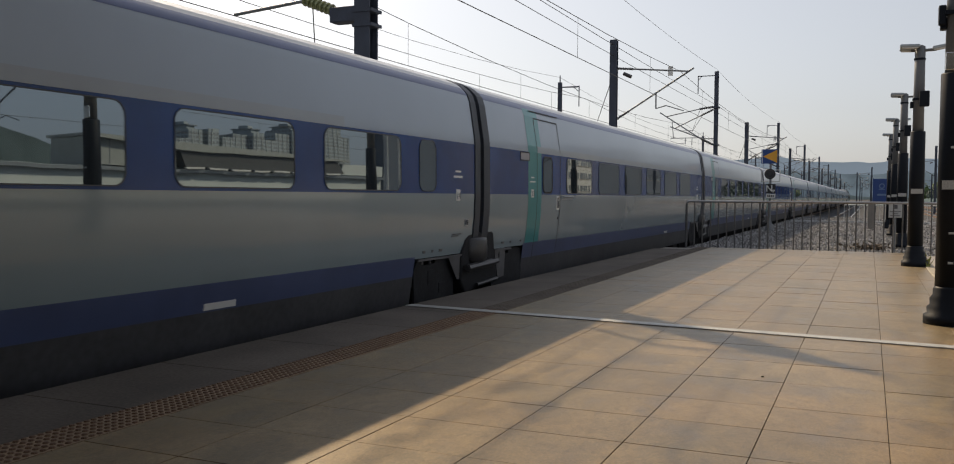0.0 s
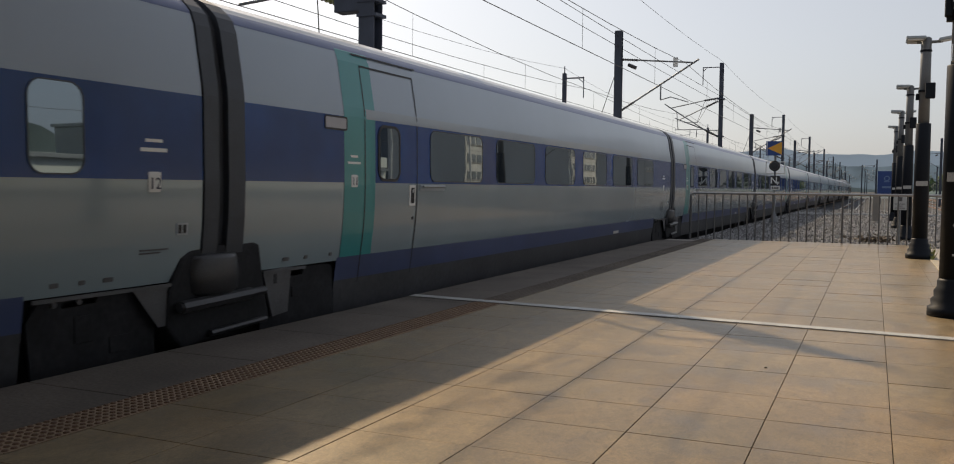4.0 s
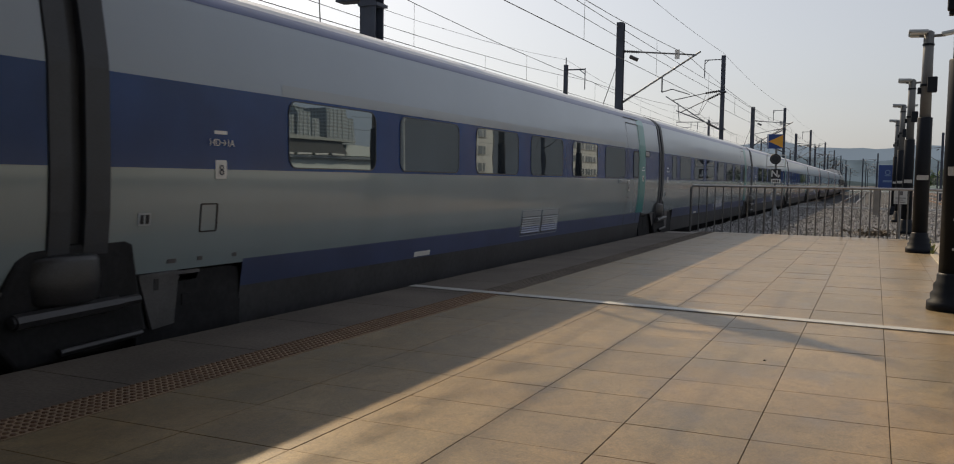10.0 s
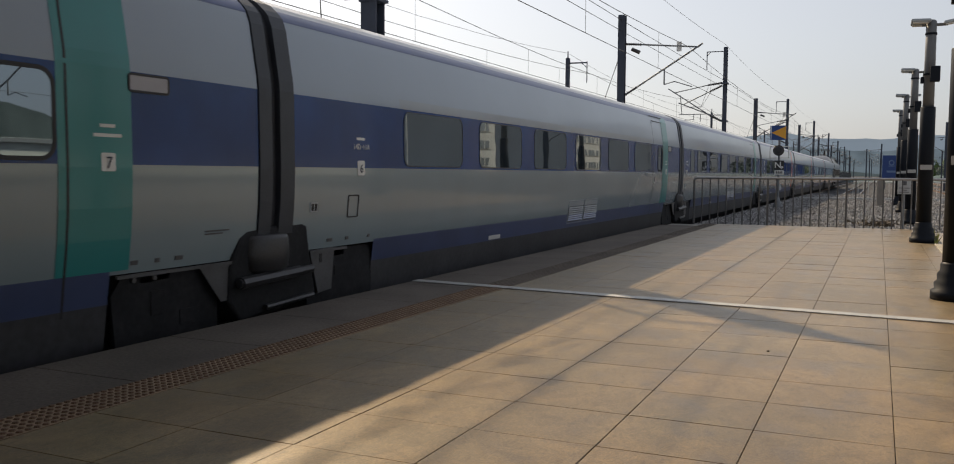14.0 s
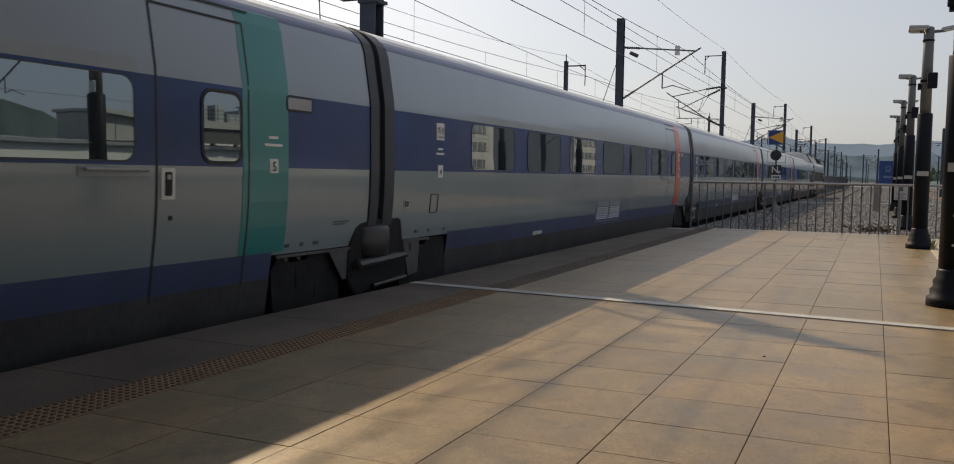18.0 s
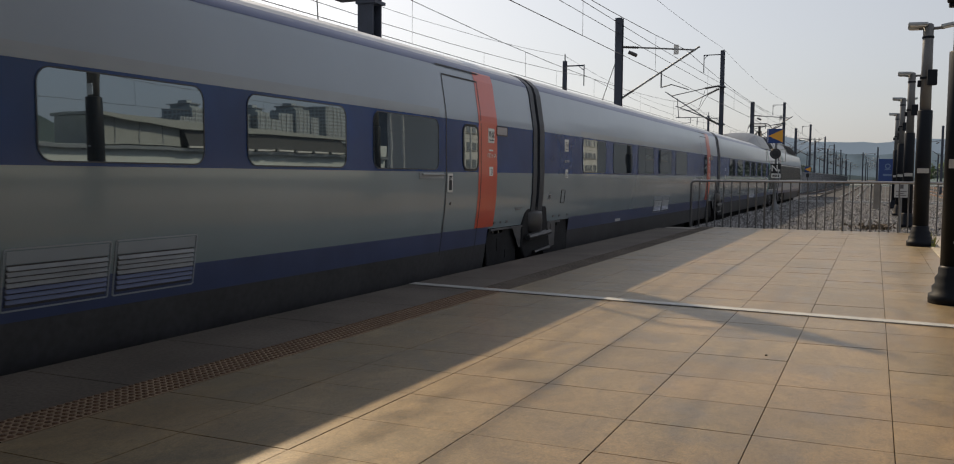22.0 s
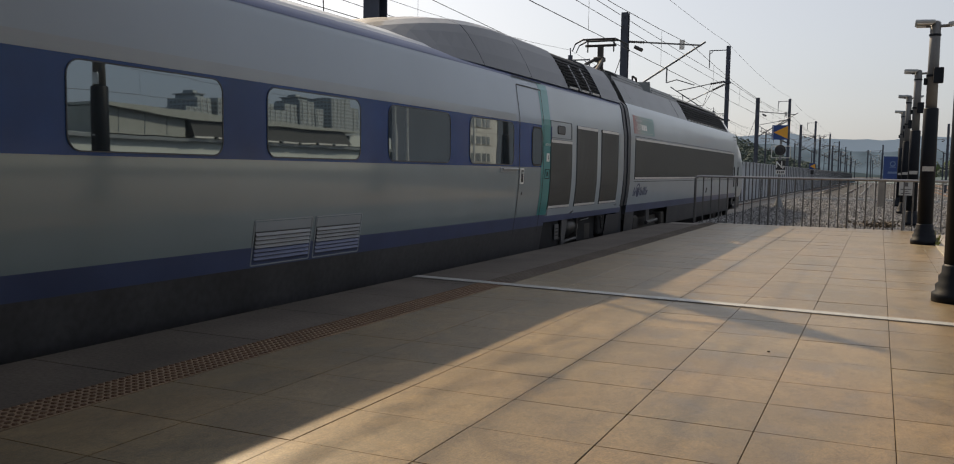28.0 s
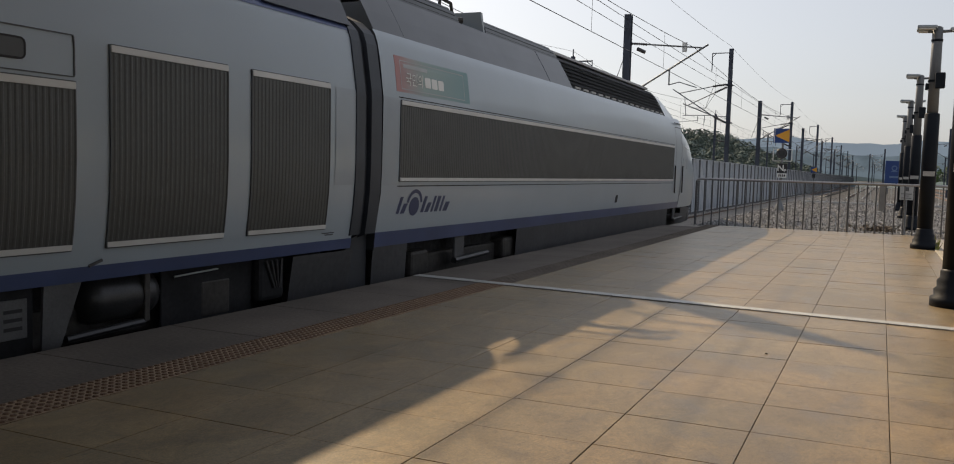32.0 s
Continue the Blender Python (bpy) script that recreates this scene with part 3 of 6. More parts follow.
def side_ring(y0, y1, z0, z1, r, w, out, sec=SEC):
    """A rounded rubber frame of width w on the body's side."""
    bm = bmesh.new()
    lv = [z for _, z in sec if z0 + r + 0.002 < z < z1 - r - 0.002]
    a, b = round_rect(y0 - w, y1 + w, z0 - w, z1 + w, r + w, levels=lv), round_rect(y0, y1, z0, z1, r, levels=lv)
    n = len(a)
    o = [bm.verts.new((half_width(z, sec) + out, y, z)) for y, z in a]
    i = [bm.verts.new((half_width(z, sec) + out, y, z)) for y, z in b]
    ol = [bm.verts.new((half_width(z, sec) - 0.01, y, z)) for y, z in a]
    il = [bm.verts.new((half_width(z, sec) - 0.01, y, z)) for y, z in b]
    for k in range(n):
        j = (k + 1) % n
        bm.faces.new((o[k], o[j], i[j], i[k]))
        bm.faces.new((o[k], o[j], ol[j], ol[k]))
        bm.faces.new((i[k], i[j], il[j], il[k]))
    return bm


def bar_line(bm, y0, z0, y1, z1, w, out, sec=SEC):
    """A thin raised line on the body's side from one (y, z) to another."""
    n = max(1, int(abs(z1 - z0) / 0.12))
    horizontal = abs(y1 - y0) > abs(z1 - z0)
    for k in range(n):
        ya, yb = y0 + (y1 - y0) * k / n, y0 + (y1 - y0) * (k + 1) / n
        za, zb = z0 + (z1 - z0) * k / n, z0 + (z1 - z0) * (k + 1) / n
        dy, dz = (0, w / 2) if horizontal else (w / 2, 0)
        q = [(ya - dy, za - dz), (ya + dy, za + dz), (yb + dy, zb + dz), (yb - dy, zb - dz)]
        bm.faces.new([bm.verts.new((half_width(z, sec) + out, y, z)) for y, z in q])
    return bm


def train_window(parent, y0, y1, z0=1.335, z1=1.965, r=0.11):
    w = part("window", side_plate(y0, y1, z0, z1, r, 0.004), "window_glass", parent, "rounded mirror-tinted window pane")
    part("gasket", side_ring(y0, y1, z0, z1, r, 0.010, 0.008), "window_seal", w)
    return w


def train_door(parent, y0, y1, handle_right, sec=SEC, pane=None, top="white_paint"):
    """A plug door: outline joints, small window, handle box and grab bar."""
    bm = bmesh.new()
    for y in (y0, y1):
        bar_line(bm, y, 0.20, y, 2.58, 0.022, 0.003, sec)
    bar_line(bm, y0, 2.58, y1, 2.58, 0.022, 0.003, sec)
    d = part("door", bm, "black_rubber", parent, "closed plug door with dark seal joints")
    bm = bmesh.new()
    bar_line(bm, y0 - 0.12, 2.70, y1 + 0.12, 2.70, 0.02, 0.012, sec)
    part("drip_rail", bm, "black_rubber", d)
    p0, p1 = pane if pane else (y0 + 0.33, y0 + 0.75)
    w = part("door_window", side_plate(p0, p1, 1.35, 1.93, 0.1, 0.006, sec), "window_glass", d)
    part("gasket", side_ring(p0, p1, 1.35, 1.93, 0.1, 0.03, 0.01, sec), "black_rubber", w)
    hy = (y1 - 0.12) if handle_right else (y0 + 0.12)
    part("handle_box", side_plate(hy - 0.075, hy + 0.075, 1.03, 1.28, 0.015, 0.006, sec), "label_white", d, "pale door control plate")
    part("handle", side_plate(hy - 0.038, hy + 0.038, 1.06, 1.25, 0.012, 0.012, sec), "vent_dark", d)
    part("button", side_plate(hy - 0.02, hy + 0.02, 1.19, 1.23, 0.012, 0.016, sec), "slat", d)
    part("lock", side_plate(hy + 0.02, hy + 0.06, 0.86, 0.90, 0.018, 0.005, sec), "vent_dark", d)
    g0, g1 = (y1 + 0.12, y1 + 0.72) if handle_right else (y0 - 0.72, y0 - 0.12)
    p = part("grab_plate", side_plate(g0 - 0.04, g1 + 0.04, 1.215, 1.29, 0.01, 0.005, sec), "grey_paint", d)
    part("grab_bar", rodded((half_width(1.265, sec) + 0.03, g0, 1.265), (half_width(1.265, sec) + 0.03, g1, 1.265), 0.014), "slat", p)
    return d


def louvre(parent, y0, y1, z0=0.335, z1=0.74):
    p = part("louvre", side_ring(y0, y1, z0, z1, 0.012, 0.012, 0.005), "grey_paint", parent, "ventilation louvre with pale slats")
    part("backing", side_plate(y0 + 0.02, y1 - 0.02, z0 + 0.02, z1 - 0.10, 0.005, 0.002), "skirt", p)
    part("lid", side_plate(y0 + 0.01, y1 - 0.01, z1 - 0.095, z1 - 0.008, 0.005, 0.004), "grey_paint", p)
    n = 7
    for k in range(n):
        z = z0 + 0.035 + (z1 - 0.11 - z0 - 0.03) * k / n
        bm = bmesh.new()
        xi, xo = half_width(z + 0.03) + 0.002, half_width(z) + 0.02
        ya, yb = y0 + 0.02, y1 - 0.02
        bm.faces.new([bm.verts.new(v) for v in ((xi, ya, z + 0.034), (xi, yb, z + 0.034), (xo, yb, z + 0.006), (xo, ya, z + 0.006))])
        bm.faces.new([bm.verts.new(v) for v in ((xo, ya, z + 0.006), (xo, yb, z + 0.006), (xi, yb, z), (xi, ya, z))])
        part("slat", bm, "louvre_slat" if z > 0.47 else "roof_blue", p)
    return p


def wheel(parent, y, x=0.75):
    w = smooth(part("wheel", lathe(bmesh.new(), [(0.46, -0.07), (0.46, 0.07), (0.41, 0.075), (0.2, 0.05), (0.12, 0.09)], 28), "bogie_metal", parent))
    w.matrix_basis = pose(x, y, RAIL_Z + 0.46, 0, 90, 0)
    return w


def bogie(parent, y):
    """The shared bogie below a gangway, with the damper housing that stands out between the coaches."""
    b = part("bogie", boxed(-1.12, 1.12, y - 1.9, y + 1.75, -0.15, 0.12, bevel=0.03), "bogie_metal", parent, "dark dirty shared bogie below the gangway")
    part("recess", boxed(-1.25, 1.05, y - 1.92, y + 1.5, 0.13, 0.445), "recess", b)
    for wy in (-1.5, 1.5):
        for wx in (0.75, -0.75):
            wheel(b, y + wy, wx)
        part("axle_box", boxed(0.9, 1.22, y + wy - 0.2, y + wy + 0.2, -0.16, 0.2, bevel=0.04), "bogie_metal", b)
    # damper housing: a rounded cheek that stands proud of the side, with a squat drum in front
    bm = bmesh.new()
    pts = [(-0.66, 0.10), (-0.64, 0.40), (-0.50, 0.66), (-0.40, 0.72), (-0.2, 0.74), (0.44, 0.76), (0.52, 0.72), (0.58, 0.36), (0.66, 0.02), (-0.5, -0.1)]
    f = bm.faces.new([bm.verts.new((1.20, y + a, z)) for a, z in pts])
    r = bmesh.ops.extrude_face_region(bm, geom=[f])
    bmesh.ops.translate(bm, vec=(0.225, 0, 0), verts=[v for v in r["geom"] if isinstance(v, bmesh.types.BMVert)])
    bmesh.ops.bevel(bm, geom=[e for e in bm.edges if all(v.co.x > 1.4 for v in e.verts)], offset=0.03, segments=2, affect="EDGES", profile=0.5)
    part("damper_cheek", bm, "cheek", b)
    bm = lathe(bmesh.new(), [(0.24, -0.17), (0.29, -0.14), (0.305, 0), (0.29, 0.13), (0.27, 0.165), (0.10, 0.18)], 24)
    bmesh.ops.scale(bm, vec=(0.45, 1, 1), verts=bm.verts)
    bmesh.ops.translate(bm, vec=(1.40, y - 0.10, 0.50), verts=bm.verts)
    smooth(part("damper_drum", bm, "damper", b))
    bm = rodded((1.49, y - 0.60, 0.265), (1.49, y + 0.50, 0.30), 0.04)
    rod(bm, (1.49, y - 0.58, 0.265), (1.49, y + 0.30, 0.293), 0.055)
    rod(bm, (1.46, y - 0.2, 0.0), (1.46, y + 0.55, 0.03), 0.03)
    part("yaw_damper", bm, "damper", b)
    bm = bmesh.new()
    bm.faces.new([bm.verts.new((1.40, y + a, z)) for a, z in ((-1.0, 0.44), (-0.62, 0.45), (-0.66, 0.12), (-0.74, 0.12))])
    part("bracket", bm, "bracket_grey", b)
    part("side_rail", boxed(1.395, 1.415, y - 1.9, y - 0.6, 0.435, 0.462), "bracket_grey", b)
    bm = bmesh.new()
    f = bm.faces.new([bm.verts.new((1.38, y + a, z)) for a, z in ((0.58, 0.46), (1.02, 0.47), (0.96, 0.04), (0.72, 0.02))])
    r = bmesh.ops.extrude_face_region(bm, geom=[f])
    bmesh.ops.translate(bm, vec=(0.03, 0, 0), verts=[v for v in r["geom"] if isinstance(v, bmesh.types.BMVert)])
    k = part("bracket", bm, "bracket_grey", b)
    part("slot", boxed(1.411, 1.414, y + 0.74, y + 0.79, 0.33, 0.42, bevel=0.001), "vent_dark", k)
    part("side_rail", boxed(1.395, 1.42, y + 0.58, y + 1.25, 0.435, 0.462), "bracket_grey", b)
    for dy in (-1.25, 1.30):
        part("sandbox", boxed(1.12, 1.27, y + dy - 0.15, y + dy + 0.15, 0.05, 0.36, bevel=0.03), "cheek", b)
    # dark plates behind the damper, with a stepped upper edge
    for pts in (((-1.86, -0.14), (-1.90, 0.30), (-1.80, 0.43), (-1.62, 0.45), (-1.60, 0.37), (-1.30, 0.38), (-1.27, 0.45), (-0.72, 0.45), (-0.72, -0.14)),
                ((0.62, -0.14), (0.62, 0.44), (0.98, 0.44), (1.00, 0.36), (1.30, 0.37), (1.34, 0.45), (1.72, 0.45), (1.83, 0.42), (1.87, 0.28), (1.86, -0.14))):
        bm = bmesh.new()
        f = bm.faces.new([bm.verts.new((1.315, y + a, z)) for a, z in pts])
        e = bmesh.ops.extrude_face_region(bm, geom=[f])
        bmesh.ops.translate(bm, vec=(0.025, 0, 0), verts=[v for v in e["geom"] if isinstance(v, bmesh.types.BMVert)])
        part("cover_plate", bm, "cheek", b)
    for a, z, w, h in ((-1.50, 0.10, 0.16, 0.20), (-1.18, -0.02, 0.22, 0.13), (0.80, 0.06, 0.10, 0.16), (1.12, 0.16, 0.12, 0.10)):
        part("bolt_plate", boxed(1.338, 1.348, y + a, y + a + w, z, z + h, bevel=0.004), "cheek", b)
    for a in (-1.68, -1.46, 1.06):
        part("lug", rodded((1.335, y + a, 0.405), (1.358, y + a, 0.405), 0.022), "bracket_grey", b)
    return b


def body_shell(car, y0, y1, skirt, roof="roof_paint", sec=SEC):
    """Skin panels from the skirt to the roof; skirt gives the stretch with a full-depth skirt."""
    skin("skirt", "skirt", car, "dark grey skirt", -0.14, 0.25, *skirt, sec=sec)
    skin("blue_stripe", "stripe_paint", car, "", 0.25, 0.50, *skirt, sec=sec)
    skin("lower_panel", "beige_paint", car, "beige lower side panel", 0.47, 1.30, y0, y1, out=-0.003, sec=sec)
    skin("window_band", "blue_paint", car, "dark blue window band", 1.30, 2.0, y0, y1, sec=sec)
    # grey strip over the windows: a reflection put on as paint
    skin("grey_band", "grey_paint", car, "", 2.0, 2.11, skirt[0] + 0.5, y1 - 3.4 if skirt[1] > -3 else y1, out=0.002, sec=sec)
    skin("upper_panel", "white_paint", car, "pale grey upper side panel", 2.0, 2.69, y0, y1, out=-0.002, sec=sec)
    skin("roof_stripe", "roof_blue", car, "", 2.69, 2.80, y0, y1, sec=sec)
    part("roof", roof_skin(2.80, y0, y1, sec), roof, car)
    part("end_wall", end_wall(y0, sec), "bellows", car)
    part("end_wall", end_wall(y1, sec), "bellows", car)


def gangway(car, y):
    """Rubber gangway fairing between two coaches: a dark trough with two proud ribs."""
    bm = bmesh.new()
    ring = [(w - 0.045, z) for w, z in SEC if z > 0.4]
    ring = [(half_width(0.5) - 0.045, 0.5)] + ring
    full = ring + [(-w, z) for w, z in reversed(ring[:-1])]
    a = [bm.verts.new((x, y - 0.27, z)) for x, z in full]
    b = [bm.verts.new((x, y + 0.27, z)) for x, z in full]
    for k in range(len(full) - 1):
        bm.faces.new((a[k], a[k + 1], b[k + 1], b[k]))
    g = part("gangway", bm, "bellows", car, "dark rubber gangway fairing")
    for s, wd in ((-0.17, 0.09), (0.155, 0.11)):
        bm = bmesh.new()
        box_ring = [(half_width(max(z, 0.5)) + 0.012 if z < 2.79 else w + 0.012, z) for w, z in SEC if z > 0.45]
        fr = box_ring + [(-w, z) for w, z in reversed(box_ring[:-1])]
        a = [bm.verts.new((x, y + s - wd, z)) for x, z in fr]
        b = [bm.verts.new((x, y + s + wd, z)) for x, z in fr]
        c = [bm.verts.new((x * 0.93, y + s - wd, z - 0.05)) for x, z in fr]
        d = [bm.verts.new((x * 0.93, y + s + wd, z - 0.05)) for x, z in fr]
        for k in range(len(fr) - 1):
            bm.faces.new((a[k], a[k + 1], b[k + 1], b[k]))
            bm.faces.new((a[k], a[k + 1], c[k + 1], c[k]))
            bm.faces.new((b[k], b[k + 1], d[k + 1], d[k]))
        part("rubber_rib", bm, "rib_rubber", g)
    return g


def small_fittings(car, left, rear, hatch):
    """Little plates and hatches near the coach's end."""
    h, s = (left + 1.25, left + 0.55) if rear else (-1.34, -0.57)
    if hatch:
        part("hatch", side_ring(h, h + 0.19, 0.70 if not rear else 0.78, 0.92 if not rear else 1.0, 0.01, 0.012, 0.004), "vent_dark", car)
    p = part("socket", side_plate(s, s + 0.13, 0.85, 0.95, 0.01, 0.004), "grey_paint", car)
    part("slot", side_plate(s + 0.02, s + 0.055, 0.865, 0.935, 0.005, 0.006), "vent_dark", p)
    part("slot", side_plate(s + 0.075, s + 0.11, 0.865, 0.935, 0.005, 0.006), "vent_dark", p)
    part("data_plate", side_plate(*((left + 5.18, left + 5.60) if rear else (-5.78, -5.36)), 0.265, 0.325, 0.005, 0.006), "white_metal", car, "pale data plate")


def coach(kind, colour, windows):
    """A trailer coach of 18.7 m whose rear gangway is at y = 0."""
    car = empty("train_coach")
    tagged(car, ("beige and dark blue high-speed train coach with %s door stripe" % colour), "train coach", "coaches of the train")
    y0, y1 = -18.7 + 0.27, -0.27
    body_shell(car, y0, y1, (y0 + 1.58, -1.95))
    for a, b in windows:
        train_window(car, a, b)
    if kind == "rear":
        door = train_door(car, -3.48, -2.36, False, pane=(-2.95, -2.48))
        s0, s1 = -2.44, -1.77
        louvre(car, -9.94, -9.06)
        louvre(car, -9.0, -8.15)
        d0, d1 = -1.78, -1.39
    else:
        door = train_door(car, -16.38, -15.16, True, pane=(-16.07, -15.62))
        s0, s1 = -16.80, -16.16
        d0, d1 = -17.15, -16.76
    # the coloured stripe beside the door covers the whole side, parted by the door's joint
    paint = "green_paint" if colour == "green" else "red_paint"
    part("door_stripe", band(0.50, 2.724, s0, s1, out=0.0012, sides=(1,)), paint, car, "%s stripe beside the door" % colour)
    p = part("display", side_plate(d0, d1, 1.865, 1.975, 0.015, 0.006), "display", car, "pale destination display")
    part("display_frame", side_ring(d0, d1, 1.865, 1.975, 0.015, 0.018, 0.008), "black_rubber", p)
    small_fittings(car, -18.7, kind == "rear", not any(b - a < 1 for a, b in windows))
    for z, w in ((0.74, 0.30), (0.715, 0.22)):
        part("mark_line", side_plate(-0.95, -0.95 + w, z, z + 0.012, 0.003, 0.003), "bracket_grey", car)
    for y, w in ((-1.75, 0.07), (-1.5, 0.05), (-1.28, 0.09), (-17.8, 0.10), (-17.45, 0.06), (-17.0, 0.05)):
        part("mark", side_plate(y, y + w, 0.53, 0.565, 0.008, 0.003), "bracket_grey", car)
    gangway(car, 0.0)
    bogie(car, 0.0)
    part("underframe", boxed(-1.25, 0.62, -18.4, -0.3, -0.6, 0.44), "recess", car)
    return car


def text_part(name, body, size, y, z, mat, parent, sec=SEC, out=0.012, align="CENTER"):
    """Lettering flat on the side that faces +x, read from the platform."""
    cu = bpy.data.curves.new(name, "FONT")
    cu.body, cu.size, cu.align_x = body, size, align
    cu.extrude = 0.001
    cu.materials.append(M[mat])
    ob = new(name, cu)
    ob.parent = parent
    ob.matrix_basis = Matrix.Translation((half_width(z, sec) + out, y, z)) @ Matrix(((0, 0, 1, 0), (1, 0, 0, 0), (0, 1, 0, 0), (0, 0, 0, 1)))
    return ob


def door_signs(car, number, y, first_class, y_far=None):
    """Number plate of the coach, seat line and class sign on the stripe beside the door."""
    n = part("number_plate", side_plate(y - 0.065, y + 0.065, 1.25, 1.385, 0.015, 0.005), "label_white", car)
    text_part("number", str(number), 0.125, y, 1.272, "label_dark", n)
    if first_class:
        c = part("class_sign", side_plate(y - 0.105, y + 0.115, 1.73, 1.94, 0.02, 0.005), "label_white", car, "white class sign")
        text_part("class_text", "특실", 0.105, y, 1.815, "label_dark", c)
        text_part("class_text", "First Class", 0.036, y, 1.76, "label_dark", c)
    seats = {3: "12C←1A", 2: "9C←1A"}.get(number)
    if seats:
        text_part("seat_text", seats, 0.085, y, 1.52, "label_white", car)
        part("seat_line", side_plate(y - 0.07, y + 0.07, 1.61, 1.635, 0.004, 0.003), "label_white", car)
    for k, w in enumerate((0.07, 0.13) if not seats else ()):
        part("seat_line", side_plate(y - w, y + w, 1.57 - 0.07 * k, 1.595 - 0.07 * k, 0.004, 0.003), "label_white", car)


def windows_from(start, n, pitch=2.2, w=1.58):
    return [(start + pitch * k, start + pitch * k + w) for k in range(n)]


CAR_X = TRACK_X
TRAIN = []          # (car, offset behind the rearmost gangway)


def add_car(car, offset):
    car.matrix_basis = pose(CAR_X, offset, 0)
    TRAIN.append((car, offset))
    return car


def gap_offset(k):
    """Place of the gangway between coaches k + 1 and k."""
    return 0.0 if k == 0 else -21.845 - 18.7 * (k - 1)


rear_green = coach("rear", "green", windows_from(-16.25, 6, 2.185, 1.61))
rear_green_small = coach("rear", "green", windows_from(-16.25, 6, 2.185, 1.61) + [(-17.34, -16.77)])
rear_red = coach("rear", "red", windows_from(-16.25, 6, 2.185, 1.61))
rear_red_small = coach("rear", "red", windows_from(-16.25, 6, 2.185, 1.61) + [(-17.34, -16.77)])
rear_red_short = coach("rear", "red", windows_from(-16.25, 5, 2.185, 1.61))
part("hatch", side_ring(-4.62, -4.38, 0.76, 1.0, 0.01, 0.012, 0.004), "vent_dark", rear_red_short)
front_green = coach("front", "green", windows_from(-14.80, 6, 2.148, 1.62) + [(-1.95, -1.5)])
front_plain = coach("front", "green", windows_from(-14.80, 6, 2.148, 1.62))
used = set()
for number in range(2, 17):
    src = {2: rear_red_short, 3: rear_red_small, 4: rear_red}.get(number)
    if number >= 10:
        src = front_plain if number % 2 else front_green
    elif src is None:
        src = rear_green_small if number % 2 else rear_green
    off = gap_offset(number - 1)
    if src in used:
        car = copy_thing(src, pose(CAR_X, off, 0))
    else:
        car = src
        used.add(src)
    add_car(car, off)
for car, off in list(TRAIN):
    number = 2 + round((-21.845 - off) / 18.7)
    rear = number < 10
    door_signs(car, number, -2.0 if rear else -16.60, number in (2, 3, 4))
    if not rear:
        e = -1.17 if number % 2 else -0.82
        n = part("end_plate", side_plate(e - 0.065, e + 0.065, 1.20, 1.36, 0.015, 0.005), "label_white", car)
        text_part("number", str(number), 0.13, e, 1.225, "label_dark", n)
        for k, w in enumerate((0.09, 0.14)):
            part("seat_line", side_plate(e - w, e + w, 1.59 - 0.075 * k, 1.615 - 0.07 * k, 0.004, 0.003), "label_white", car)
    if rear:
        e = -17.9 if number % 2 else -17.22
        if number == 2:
            text_part("seat_text", "9C→1A", 0.075, e, 1.50, "label_white", car)
        n = part("end_plate", side_plate(e - 0.07, e + 0.07, 1.22, 1.38, 0.015, 0.005), "label_white", car)
        text_part("number", str(number), 0.13, e, 1.25, "label_dark", n)
        if number in (2, 3, 4):
            c = part("class_sign", side_plate(e - 0.11, e + 0.11, 1.70, 1.92, 0.015, 0.005), "label_white", car, "white class sign")
            text_part("class_text", "특실", 0.10, e, 1.785, "label_dark", c)
            text_part("class_text", "First Class", 0.036, e, 1.73, "label_dark", c)
        if number in (3, 4):
            for k, w in enumerate((0.07, 0.11)):
                part("seat_line", side_plate(e - w, e + w, 1.575 - 0.06 * k, 1.597 - 0.06 * k, 0.004, 0.003), "label_white", car)
        elif number != 2:
            part("seat_line", side_plate(e - 0.08, e + 0.08, 1.60, 1.63, 0.004, 0.003), "label_white", car)
            text_part("seat_text", "14D→1A", 0.085, e, 1.50, "label_white", car)


# the motor coach, 21.8 m, with grilles over its machine room
def ribbed_grille(name, parent, y0, y1, z0, z1, pitch, sec=SEC, mat="grille", frame_mat="white_metal"):
    """A panel of upright ribs that follows the body's side, in a pale frame."""
    bm = bmesh.new()
    n = int((y1 - y0) / pitch)
    zs = [z0] + [z for _, z in sec if z0 < z < z1] + [z1]
    cols = []
    for k in range(n + 1):
        for dy, dx in ((0.0, 0.005), (pitch * 0.4, 0.005), (pitch * 0.6, 0.011), (pitch * 0.85, 0.011)):
            y = min(y0 + k * pitch + dy, y1)
            cols.append([bm.verts.new((half_width(z, sec) + dx, y, z)) for z in zs])
    for a, b in zip(cols, cols[1:]):
        for k in range(len(zs) - 1):
            bm.faces.new((a[k], b[k], b[k + 1], a[k + 1]))
    g = part(name, bm, mat, parent, "ribbed dark ventilation grille")
    part("grille_frame", side_ring(y0, y1, z0, z1, 0.006, 0.009, 0.012, sec), "frame_grey", g)
    part("top_strip", side_plate(y0, y1, z1 - 0.05, z1, 0.004, 0.02, sec), frame_mat, g)
    part("bottom_strip", side_plate(y0, y1, z0, z0 + 0.04, 0.004, 0.02, sec), frame_mat, g)
    return g


